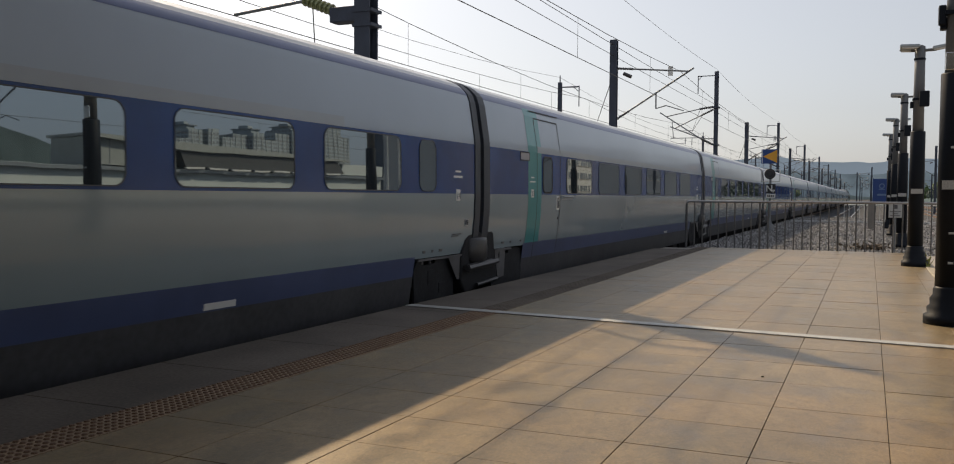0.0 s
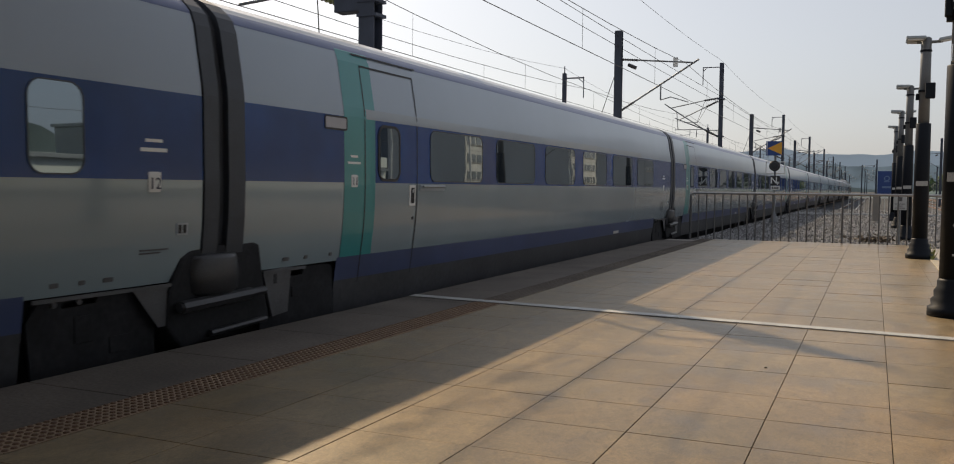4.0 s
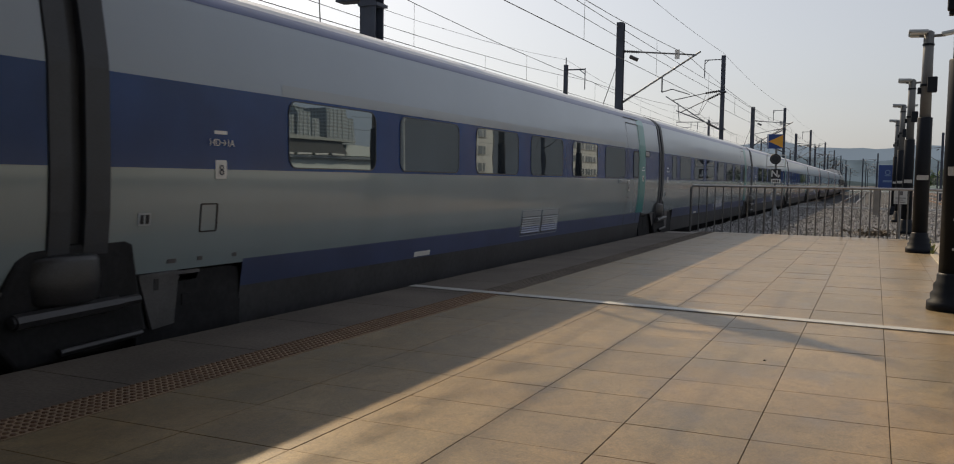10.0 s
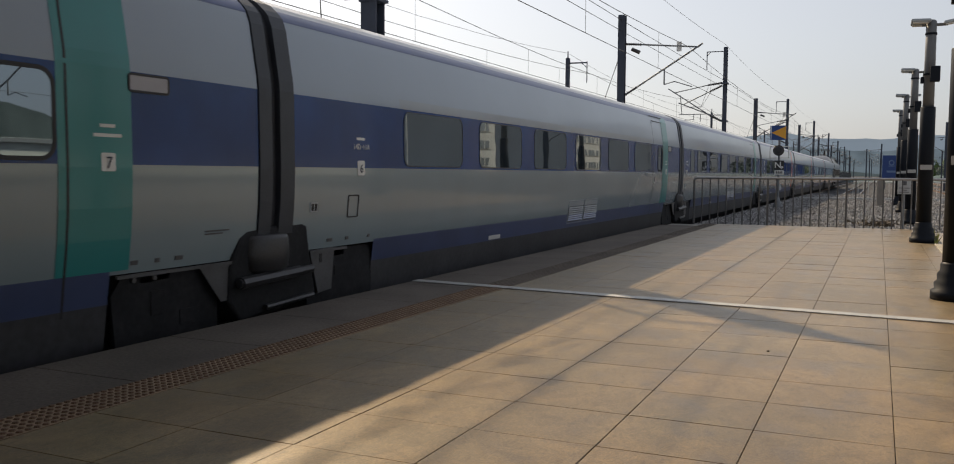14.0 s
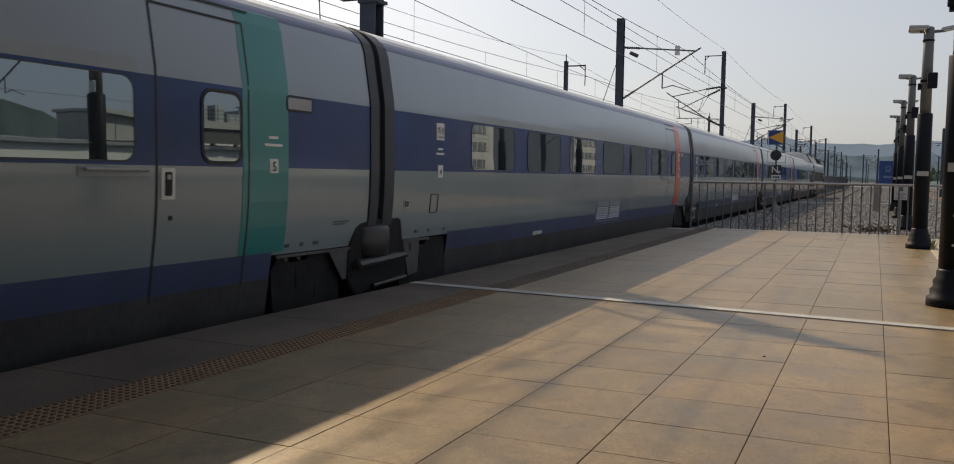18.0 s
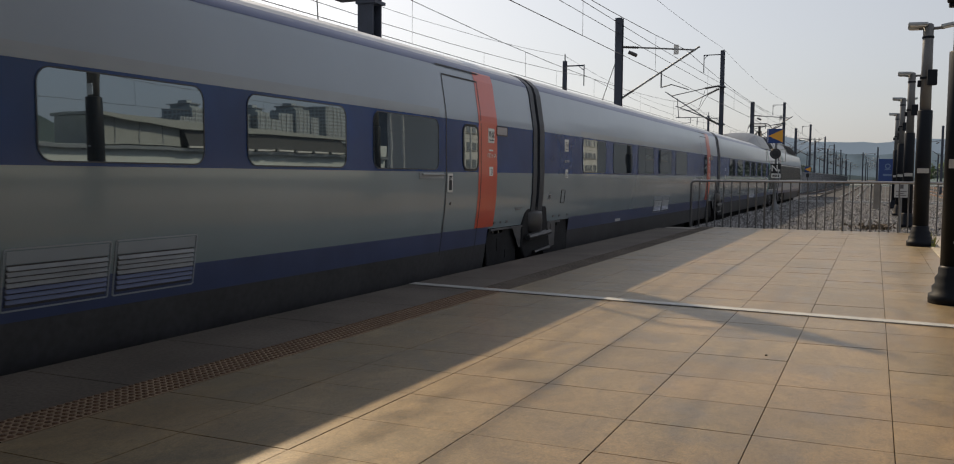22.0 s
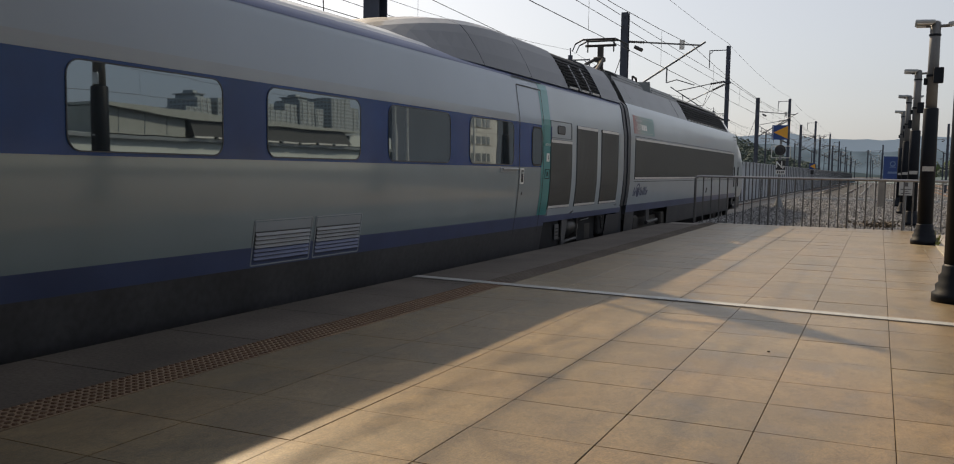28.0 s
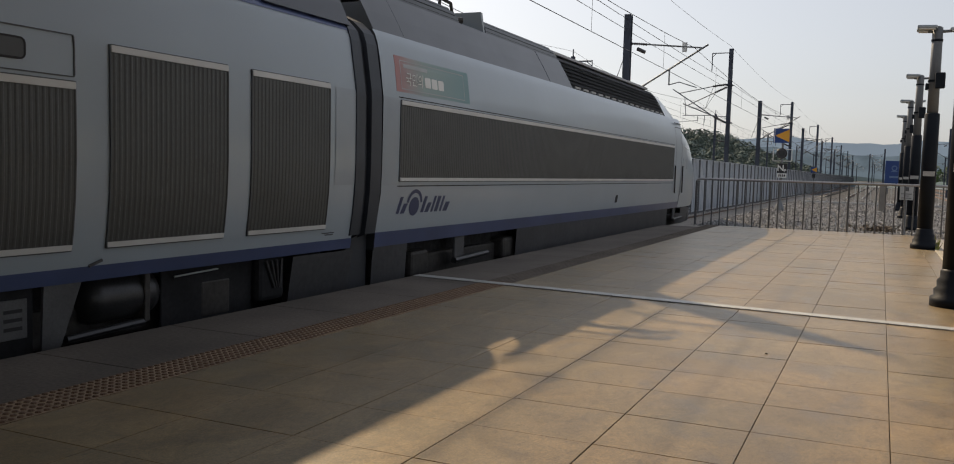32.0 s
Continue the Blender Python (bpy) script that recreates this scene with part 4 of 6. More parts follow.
def hood(name, car, prof, y0, y1, mat="dark_panel", label="", ramp=None):
    """A raised roof hood of the given half profile; the ramp draws its end down to the roof."""
    bm = bmesh.new()
    stations = []
    base_z = prof[0][1]
    def scaled(f):
        return [(w * (0.90 + 0.10 * f) if w else 0.0, base_z + (z - base_z) * f) for w, z in prof]
    n0 = 8
    if ramp:
        for k in range(n0 + 1):
            y = y0 + (y1 - y0) * k / n0
            stations.append((y, max(0.03, math.sin(min(1.0, (y - ramp[0]) / (ramp[1] - ramp[0])) * math.pi / 2))))
    else:
        stations.append((y0, 1.0))
        stations.append((y1, 1.0))
    loops = []
    for y, f in stations:
        p = scaled(f)
        ring = p + [(-w, z) for w, z in reversed(p[:-1])]
        loops.append([bm.verts.new((x, y, z)) for x, z in ring])
    for a, b in zip(loops, loops[1:]):
        for k in range(len(a) - 1):
            bm.faces.new((a[k], a[k + 1], b[k + 1], b[k]))
    bm.faces.new(loops[0])
    bm.faces.new(loops[-1])
    return part(name, bm, mat, car, label)


HOOD = [(1.33, 2.75), (1.22, 2.98), (1.04, 3.28), (0.91, 3.44), (0.66, 3.55), (0.3, 3.60), (0.0, 3.61)]

motor_coach = empty("motor_coach")
tagged(motor_coach, "beige and dark blue motor coach with ribbed machine room grilles", "train coach", "coaches of the train")
_y0, _y1 = -21.845 + 0.27, -0.2
skin("skirt", "skirt", motor_coach, "dark grey skirt", -0.14, 0.34, _y0 + 1.2, -5.1)
skin("equipment_skirt", "skirt", motor_coach, "", -0.14, 0.34, -1.22, _y1 + 0.06, out=-0.005)
skin("grey_corner", "grey_paint", motor_coach, "", 1.05, 2.06, -0.64, -0.22, out=0.001)
skin("blue_stripe", "stripe_paint", motor_coach, "", 0.31, 0.50, _y0 + 1.2, -5.1, out=0.002)
skin("blue_line", "stripe_paint", motor_coach, "", 0.36, 0.47, -5.1, _y1, out=-0.002)
skin("lower_panel", "beige_paint", motor_coach, "beige lower side panel", 0.46, 1.30, _y0, -4.95, out=-0.003)
skin("machine_panel", "car_white", motor_coach, "pale machine room side panel", 0.46, 2.725, -4.95, _y1, out=-0.004)
skin("window_band", "blue_paint", motor_coach, "dark blue window band", 1.30, 2.0, _y0, -4.96)
# the same reflected strip, painted along the motor coach
skin("grey_band", "grey_paint", motor_coach, "", 2.0, 2.11, _y0 + 2, -6.6, out=0.002)
skin("upper_panel", "white_paint", motor_coach, "pale grey upper side panel", 2.0, 2.725, _y0, -4.95, out=-0.002)
skin("roof_stripe", "roof_blue", motor_coach, "", 2.69, 2.80, _y0, _y1, out=0.001)
part("roof", roof_skin(2.79, _y0, _y1), "roof_paint", motor_coach)
part("end_wall", end_wall(_y0), "bellows", motor_coach)
part("end_wall", end_wall(_y1), "bellows", motor_coach)
for a, b in windows_from(-19.33, 6, 2.205, 1.59):
    train_window(motor_coach, a, b)
train_door(motor_coach, -6.46, -5.38, False, pane=(-5.90, -5.48))
part("door_stripe", band(0.50, 2.689, -5.48, -5.04, out=0.0012, sides=(1,)), "green_paint", motor_coach, "green stripe beside the door")
louvre(motor_coach, -12.85, -11.96)
louvre(motor_coach, -11.88, -11.03)
part("number_plate", side_plate(-5.23, -5.09, 1.40, 1.54, 0.012, 0.005), "label_white", motor_coach)
text_part("number", "1", 0.13, -5.16, 1.42, "label_dark", motor_coach)
text_part("seat_text", "14D←1A", 0.075, -5.19, 1.66, "label_white", motor_coach)
part("socket_plate", side_ring(-5.28, -5.09, 1.12, 1.26, 0.01, 0.012, 0.006), "vent_dark", motor_coach)
part("socket", side_plate(-5.21, -5.16, 1.15, 1.23, 0.015, 0.006), "vent_dark", motor_coach)
ribbed_grille("grille", motor_coach, -5.02, -3.90, 0.60, 1.78, 0.052)
_d = part("upper_box", side_ring(-5.02, -3.90, 1.82, 2.10, 0.01, 0.008, 0.006), "frame_grey", motor_coach)
part("display", side_plate(-4.66, -4.30, 1.90, 2.02, 0.03, 0.008), "frame_grey", _d)
part("display_frame", side_ring(-4.66, -4.30, 1.90, 2.02, 0.03, 0.014, 0.010), "vent_dark", _d)
ribbed_grille("grille", motor_coach, -3.58, -2.31, 0.60, 2.08, 0.052)
ribbed_grille("grille", motor_coach, -1.98, -0.76, 0.60, 2.08, 0.052)
for _a, _b in ((-10.9, -7.55), (-7.53, -5.67), (-5.65, -3.8), (-1.67, -0.22)):
    hood("roof_hood", motor_coach, HOOD, _a, _b, mat="dark_panel", label="grey roof fairing", ramp=(-10.95, -5.9) if _a < -5.6 else None)
hood("roof_vent", motor_coach, [(w - 0.03, z - (0.02 if z > 2.8 else 0)) for w, z in HOOD], -3.78, -1.70, mat="louvre_dark", label="black slatted roof vent")
for k in range(9):
    bm = bmesh.new()
    z = 2.80 + k * 0.065
    box(bm, half_width(z, HOOD) - 0.02, half_width(z, HOOD) + 0.012, -3.75, -1.75, z, z + 0.018)
    part("vent_slat", bm, "louvre_dark", motor_coach)
for _y in (-3.14, -2.44):
    bm = bmesh.new()
    for _z0, _z1 in ((2.76, 2.98), (2.98, 3.28)):
        _w0, _w1 = half_width(_z0, HOOD), half_width(_z1, HOOD)
        _q = [bm.verts.new(v) for v in ((_w0 + 0.015, _y, _z0), (_w0 + 0.015, _y + 0.09, _z0), (_w1 + 0.015, _y + 0.09, _z1), (_w1 + 0.015, _y, _z1))]
        bm.faces.new(_q)
    part("vent_post", bm, "dark_panel", motor_coach)
for _y in (-3.70, -3.0, -2.30):
    part("drain_slot", boxed(half_width(2.79, HOOD), half_width(2.79, HOOD) + 0.02, _y, _y + 0.46, 2.765, 2.80), "slat", motor_coach)
# motor bogie, tank and boxes below the machine room
_b = part("bogie", boxed(-1.12, 1.12, -5.3, -1.9, -0.15, 0.14, bevel=0.03), "bogie_metal", motor_coach, "dark motor bogie")
part("recess", boxed(-1.05, 1.05, -5.35, -0.3, 0.13, 0.45), "recess", _b)
for wy in (-4.9, -2.2):
    wheel(_b, wy, 0.75)
    part("axle_box", boxed(0.9, 1.25, wy - 0.22, wy + 0.22, -0.14, 0.24, bevel=0.05), "bogie_metal", _b)
smooth(part("air_tank", lathe(bmesh.new(), [(0.05, -0.36), (0.17, -0.33), (0.2, -0.25), (0.2, 0.25), (0.17, 0.33), (0.05, 0.36)], 20), "damper", motor_coach)).matrix_basis = pose(1.12, -3.25, 0.18, 90, 0, 0)
part("strap", boxed(1.0, 1.33, -3.12, -3.06, -0.03, 0.39, bevel=0.01), "bogie_metal", motor_coach)
part("pipe", rodded((1.285, -2.75, 0.29), (1.285, -2.22, 0.31), 0.008), "slat", motor_coach)
bm = bmesh.new()
f = bm.faces.new([bm.verts.new((1.335, y, z)) for y, z in ((-4.08, 0.36), (-3.76, 0.36), (-3.96, -0.14), (-4.10, -0.14))])
e = bmesh.ops.extrude_face_region(bm, geom=[f])
bmesh.ops.translate(bm, vec=(0.025, 0, 0), verts=[v for v in e["geom"] if isinstance(v, bmesh.types.BMVert)])
part("bracket_plate", bm, "bracket_grey", motor_coach, "grey wedge-shaped bracket")
_l = part("label_plate", boxed(1.33, 1.345, -4.42, -4.20, 0.02, 0.29, bevel=0.004), "bracket_grey", motor_coach)
for _z in (0.08, 0.14, 0.20):
    part("bar", boxed(1.345, 1.348, -4.38, -4.24, _z, _z + 0.025), "vent_dark", _l)
part("frame_plate", boxed(1.28, 1.305, -5.1, -4.12, -0.14, 0.36, bevel=0.01), "cheek", motor_coach)
part("frame_plate", boxed(1.22, 1.245, -2.86, -1.70, -0.14, 0.36, bevel=0.01), "cheek", motor_coach)
_c = part("cable_box", boxed(1.20, 1.33, -1.70, -1.30, -0.06, 0.36, bevel=0.05), "cheek", motor_coach, "dark cable box")
for _k in range(4):
    part("cable", rodded((1.345, -1.62 + 0.08 * _k, 0.33), (1.34, -1.48 + 0.03 * _k, 0.06), 0.014, sides=6), "damper", _c)
part("hand_step", rodded((1.39, -3.72, 0.47), (1.41, -3.62, 0.51), 0.012, sides=6), "bracket_grey", motor_coach)
for _a, _w in ((-0.78, 0.22), (-0.72, 0.14)):
    part("mark_line", side_plate(_a, _a + _w, 0.525 + 0.02 * (_w > 0.2), 0.535 + 0.02 * (_w > 0.2), 0.003, 0.003), "bracket_grey", motor_coach)
part("pipe", rodded((1.30, -3.85, -0.06), (1.30, -3.1, -0.03), 0.03), "damper", motor_coach)
for _k, _w in enumerate((0.05, 0.10)):
    part("seat_line", side_plate(-20.27 - _w, -20.27 + _w, 1.57 - 0.07 * _k, 1.595 - 0.07 * _k, 0.004, 0.003), "label_white", motor_coach)
_n = part("number_plate", side_plate(-20.33, -20.21, 1.22, 1.345, 0.015, 0.005), "label_white", motor_coach)
text_part("number", "1", 0.115, -20.27, 1.242, "label_dark", _n)
part("hatch", side_ring(-20.46, -20.27, 0.74, 0.96, 0.01, 0.012, 0.004), "vent_dark", motor_coach)
_n = part("socket", side_plate(-21.29, -21.16, 0.82, 0.92, 0.01, 0.004), "grey_paint", motor_coach)
part("slot", side_plate(-21.27, -21.235, 0.835, 0.905, 0.005, 0.006), "vent_dark", _n)
part("slot", side_plate(-21.215, -21.18, 0.835, 0.905, 0.005, 0.006), "vent_dark", _n)
gangway(motor_coach, 0.0)
part("gangway_foot", boxed(0.6, 1.28, -0.16, 0.29, -0.16, 0.5, bevel=0.02), "bellows", motor_coach)
add_car(motor_coach, 0.0)

# the power car, 22 m, with its drawn-in nose beyond y = 17
power_car = empty("power_car")
tagged(power_car, "white and grey power car with long dark side grille", "locomotive", "coaches of the train")
SECP = [(1.34, -0.14), (1.37, 0.36), (1.382, 0.50), (1.447, 0.96), (1.455, 1.28), (1.455, 1.62), (1.455, 2.03), (1.40, 2.45), (1.36, 2.65), (1.325, 2.74), (1.285, 2.80)]
skin("skirt", "skirt", power_car, "dark grey skirt", -0.14, 0.34, 4.7, 15.6, out=-0.01, sec=SECP)
skin("skirt", "skirt", power_car, "", -0.14, 0.34, 0.3, 1.1, out=-0.01, sec=SECP)
skin("blue_line", "stripe_paint", power_car, "", 0.33, 0.50, 0.3, 16.8, out=0.001, sec=SECP)
skin("side_panel", "car_white", power_car, "white side panel", 0.49, 2.80, 0.3, 16.8, sec=SECP)
skin("grey_corner", "grey_paint", power_car, "", 1.04, 2.05, 0.3, 0.66, out=0.002, sec=SECP)
ribbed_grille("side_grille", power_car, 0.70, 15.70, 1.09, 2.03, 0.055, sec=SECP)
bm = bmesh.new()
for _z in (1.03, 2.065):
    bar_line(bm, 0.66, _z, 15.74, _z, 0.012, 0.004, SECP)
part("grille_border", bm, "vent_dark", power_car)
HOODP = [(1.285, 2.80), (1.16, 3.03), (1.03, 3.25), (0.9, 3.42), (0.66, 3.51), (0.3, 3.55), (0.0, 3.56)]
DECK = [(1.285, 2.80), (1.16, 3.03), (1.03, 3.25), (0.98, 3.33), (0.94, 3.335), (0.90, 3.27), (0.0, 3.27)]
# the ribbed upper roof steps inwards rib by rib
RIBS = [(0.955, 3.30), (0.935, 3.42), (0.885, 3.43), (0.865, 3.50), (0.80, 3.51), (0.78, 3.56), (0.70, 3.565), (0.68, 3.60), (0.50, 3.605), (0.0, 3.61)]
# over the first metre only thin side sheets stand beside the open gap
for _s in (1, -1):
    for _prof, _n in ((DECK[:4], "fairing_sheet"), (RIBS[:3], "rib_sheet")):
        bm = bmesh.new()
        _o = [[bm.verts.new((_s * w, y, z)) for w, z in _prof] for y in (0.33, 1.045)]
        _i = [[bm.verts.new((_s * (w - 0.02), y, z)) for w, z in _prof] for y in (0.33, 1.045)]
        for _k in range(len(_prof) - 1):
            for _q in (_o, _i):
                bm.faces.new((_q[0][_k], _q[0][_k + 1], _q[1][_k + 1], _q[1][_k]))
            for _e in (0, 1):
                bm.faces.new((_o[_e][_k], _o[_e][_k + 1], _i[_e][_k + 1], _i[_e][_k]))
        bm.faces.new((_o[0][-1], _o[1][-1], _i[1][-1], _i[0][-1]))
        part(_n, bm, "hood_grey", power_car)
for _a, _b in ((1.05, 6.20), (6.23, 7.45)):
    hood("roof_fairing", power_car, DECK, _a, _b, mat="hood_grey", label="grey roof side fairing")
for _a, _b in ((1.05, 3.22), (4.18, 7.45)):
    hood("ribbed_roof", power_car, RIBS, _a, _b, mat="hood_grey", label="grey roof cover with lengthwise ribs")
bm = bmesh.new()
f = bm.faces.new([bm.verts.new((0.93, y, z)) for y, z in ((4.00, 3.63), (4.07, 3.625), (4.20, 3.29), (4.15, 3.29))])
e = bmesh.ops.extrude_face_region(bm, geom=[f])
bmesh.ops.translate(bm, vec=(-1.86, 0, 0), verts=[v for v in e["geom"] if isinstance(v, bmesh.types.BMVert)])
part("deflector", bm, "grey_paint", power_car, "pale raked edge of the roof cover")
for _a, _b in ((0.34, 3.22), (4.18, 7.45)):
    for _w, _z in ((0.94, 3.36), (0.882, 3.44), (0.798, 3.52), (0.698, 3.572)):
        part("groove", boxed(_w - 0.03, _w + 0.004, _a + 0.01, _b - 0.01, _z, _z + 0.012), "louvre_dark", power_car)
hood("roof_vent", power_car, [(w - 0.02, z - (0.02 if z > 2.85 else 0)) for w, z in HOODP], 7.47, 15.15, mat="louvre_dark", label="black slatted roof vent")
part("roof_edge", boxed(0.55, 0.80, 7.5, 15.1, 3.48, 3.53), "slat", power_car, "pale roof edge strip")
for k in range(15):
    part("drain_slot", boxed(half_width(2.84, HOODP), half_width(2.84, HOODP) + 0.02, 7.62 + 0.5 * k, 7.92 + 0.5 * k, 2.82, 2.855), "slat", power_car)
bm = bmesh.new()
rod(bm, (0.72, 3.02, 3.5), (0.72, 3.06, 3.68), 0.025)
rod(bm, (0.72, 3.06, 3.68), (0.72, 3.40, 3.66), 0.025)
rod(bm, (0.72, 3.40, 3.66), (0.72, 3.52, 3.36), 0.025)
rod(bm, (0.60, 3.34, 3.44), (0.80, 3.62, 3.44), 0.05)
part("roof_hook", bm, "bogie_metal", power_car)
for k in range(15):
    y = 7.9 + k * 0.5
    bm = bmesh.new()
    for _z0, _z1 in ((2.85, 3.03), (3.03, 3.25), (3.25, 3.40)):
        _w0, _w1 = half_width(_z0, HOODP), half_width(_z1, HOODP)
        bm.faces.new([bm.verts.new(v) for v in ((_w0, y, _z0), (_w1, y, _z1), (_w1 + 0.004, y + 0.03, _z1), (_w0 + 0.004, y + 0.03, _z0))])
    part("vent_blade", bm, "louvre_dark", power_car)
for k in range(6):
    z = 2.88 + k * 0.085
    part("vent_slat", boxed(half_width(z, HOODP) - 0.03, half_width(z, HOODP) + 0.004, 7.5, 15.1, z, z + 0.016), "louvre_dark", power_car)
part("end_wall", end_wall(0.3, SECP, 0.3), "bellows", power_car)


FULLP = SECP[:-1] + HOODP
TOPLINE = [(15.17, 3.55), (16.1, 3.43), (17.1, 3.22), (17.8, 3.02), (18.5, 2.78), (19.05, 2.50), (19.8, 2.08), (20.55, 1.62), (21.18, 1.22), (21.65, 0.9)]


def top_at(y):
    for (a, p), (b, q) in zip(TOPLINE, TOPLINE[1:]):
        if a <= y <= b:
            return p + (q - p) * (y - a) / (b - a)
    return TOPLINE[-1][1]


def nose_skin(z_low, y_from, y_to, steps=16, zsteps=22):
    """The drawn-in nose: the section sinks along the top line and narrows to a blunt tip."""
    bm = bmesh.new()
    loops = []
    for k in range(steps + 1):
        y = y_from + (y_to - y_from) * k / steps
        top = top_at(y)
        narrow = math.sqrt(max(0.02, 1 - (max(0.0, y - 17.4) / 4.40) ** 2))
        ring = []
        for j in range(zsteps + 1):
            z = z_low + (top - z_low) * (j / zsteps) ** 0.8
            ring.append((half_width(min(z * 3.56 / top, 3.559), FULLP) * narrow, z))
        full = ring + [(-w, z) for w, z in reversed(ring)]
        loops.append([bm.verts.new((x, y, z)) for x, z in full])
    for a, b in zip(loops, loops[1:]):
        for k in range(len(a) - 1):
            bm.faces.new((a[k], a[k + 1], b[k + 1], b[k]))
    if y_to > 20:
        bm.faces.new(loops[-1])
    return bm


smooth(part("nose", nose_skin(0.33, 16.8, 21.65), "car_white", power_car, "rounded white nose"))
smooth(part("cab_roof", nose_skin(2.78, 15.17, 16.8, 8, 10), "car_white", power_car, "white cab roof"))
bm = nose_skin(-0.12, 16.8, 21.4)
bmesh.ops.delete(bm, geom=[v for v in bm.verts if v.co.z > 0.36], context="VERTS")
bmesh.ops.scale(bm, vec=(0.985, 1, 1), verts=bm.verts)
part("nose_skirt", bm, "skirt", power_car)
bm = bmesh.new()
for y in (15.98, 16.72):
    bar_line(bm, y, 0.75, y + 0.02, 2.55, 0.022, 0.004, SECP)
bar_line(bm, 15.98, 2.55, 16.74, 2.55, 0.022, 0.004, SECP)
_d = part("cab_door", bm, "black_rubber", power_car, "closed cab door")
for y in (15.88, 16.85):
    part("grab_rail", rodded((1.475, y, 0.75), (1.475, y, 1.5), 0.018), "black_rubber", _d)
bm = bmesh.new()
_q = []
for _y, _z in ((17.25, 2.02), (18.15, 1.96), (17.85, 2.50), (17.12, 2.60)):
    _n = math.sqrt(1 - (max(0.0, _y - 17.4) / 4.40) ** 2)
    _q.append(bm.verts.new((half_width(_z * 3.56 / top_at(_y), FULLP) * _n + 0.012, _y, _z)))
bm.faces.new(_q)
part("cab_window", bm, "cab_glass", power_car, "dark slanted cab side window")
for _k in range(3):
    part("mark", side_plate(16.98 + 0.24 * _k, 17.17 + 0.24 * _k, 1.42, 1.72, 0.02, 0.004, SECP), "grey_paint", power_car)
part("data_plate", side_plate(10.2, 10.36, 0.62, 0.78, 0.01, 0.005, SECP), "vent_dark", power_car)
part("cab_drip_rail", rodded((1.40, 15.85, 2.66), (1.38, 16.7, 2.66), 0.012), "black_rubber", power_car)
# bogies of the power car
for cy in (3.1, 17.1):
    _b = part("bogie", boxed(-1.12, 1.12, cy - 1.9, cy + 1.9, -0.2, 0.12, bevel=0.03), "bogie_metal", power_car, "dark motor bogie")
    part("recess", boxed(-1.05, 1.05, cy - 2.0, cy + 2.2, 0.12, 0.40), "recess", _b)
    for wy in (-1.5, 1.5):
        wheel(_b, cy + wy, 0.75)
        part("axle_box", boxed(0.9, 1.28, cy + wy - 0.24, cy + wy + 0.24, -0.14, 0.2, bevel=0.05), "bogie_metal", _b)
    part("damper", rodded((1.32, cy - 0.6, 0.0), (1.32, cy + 0.5, 0.03), 0.045), "damper", _b)
    part("bracket", boxed(1.27, 1.31, cy - 0.55, cy - 0.25, -0.05, 0.34, bevel=0.01), "bracket_grey", _b)
# company mark as plain shapes: slanted strokes and a round emblem under an arc
def slanted(y0, w, z0, z1, lean=0.07):
    bm = bmesh.new()
    q = [bm.verts.new((half_width(z, SECP) + 0.004, y, z)) for y, z in ((y0, z0), (y0 + w, z0), (y0 + w + lean, z1), (y0 + lean, z1))]
    bm.faces.new(q)
    return bm


for _a, _w in ((0.70, 0.07), (0.80, 0.10), (1.31, 0.08), (1.42, 0.10), (1.58, 0.06), (1.68, 0.09), (1.82, 0.06), (1.92, 0.12)):
    part("mark", slanted(_a, _w, 0.70, 0.90 if _w < 0.1 else 0.82), "mark_blue", power_car)
bm = bmesh.new()
for _y, _z, _rad in ((1.13, 0.78, 0.115),):
    bm.faces.new([bm.verts.new((half_width(_z + _rad * math.sin(k * math.tau / 20), SECP) + 0.005, _y + _rad * 1.1 * math.cos(k * math.tau / 20), _z + _rad * math.sin(k * math.tau / 20))) for k in range(20)])
part("mark", bm, "mark_blue", power_car)
bm = bmesh.new()
_arc = [(1.13 + 0.20 * math.cos(radians(a)), 0.80 + 0.19 * math.sin(radians(a)), 1.13 + 0.15 * math.cos(radians(a)), 0.80 + 0.145 * math.sin(radians(a))) for a in range(10, 171, 16)]
for (a, b, c, d), (g, h, i, j) in zip(_arc, _arc[1:]):
    bm.faces.new([bm.verts.new((half_width(z, SECP) + 0.005, y, z)) for y, z in ((a, b), (g, h), (i, j), (c, d))])
part("mark", bm, "mark_blue", power_car)
_p = part("slogan_panel", side_plate(0.62, 2.62, 2.13, 2.55, 0.01, 0.003, SECP), "poster", power_car, "faded slogan panel turning from red to turquoise")
bm = bmesh.new()
for _a, _b, _c, _d in ((0.74, 2.17, 2.46, 2.17), (0.74, 2.50, 2.46, 2.50)):
    bar_line(bm, _a, _b, _c, _d, 0.010, 0.006, SECP)
for _y in (0.74, 2.46):
    bar_line(bm, _y, 2.17, _y, 2.50, 0.012, 0.006, SECP)
part("border", bm, "slat", _p)
part("bar", side_plate(0.82, 1.42, 2.42, 2.465, 0.006, 0.006, SECP), "slat", _p)
text_part("slogan_text", "국민의", 0.165, 1.06, 2.235, "label_white", _p, SECP, 0.006)
for _k in range(3):
    part("bar", side_plate(1.34 + 0.18 * _k, 1.49 + 0.18 * _k, 2.235, 2.36, 0.02, 0.006, SECP), "label_white", _p)
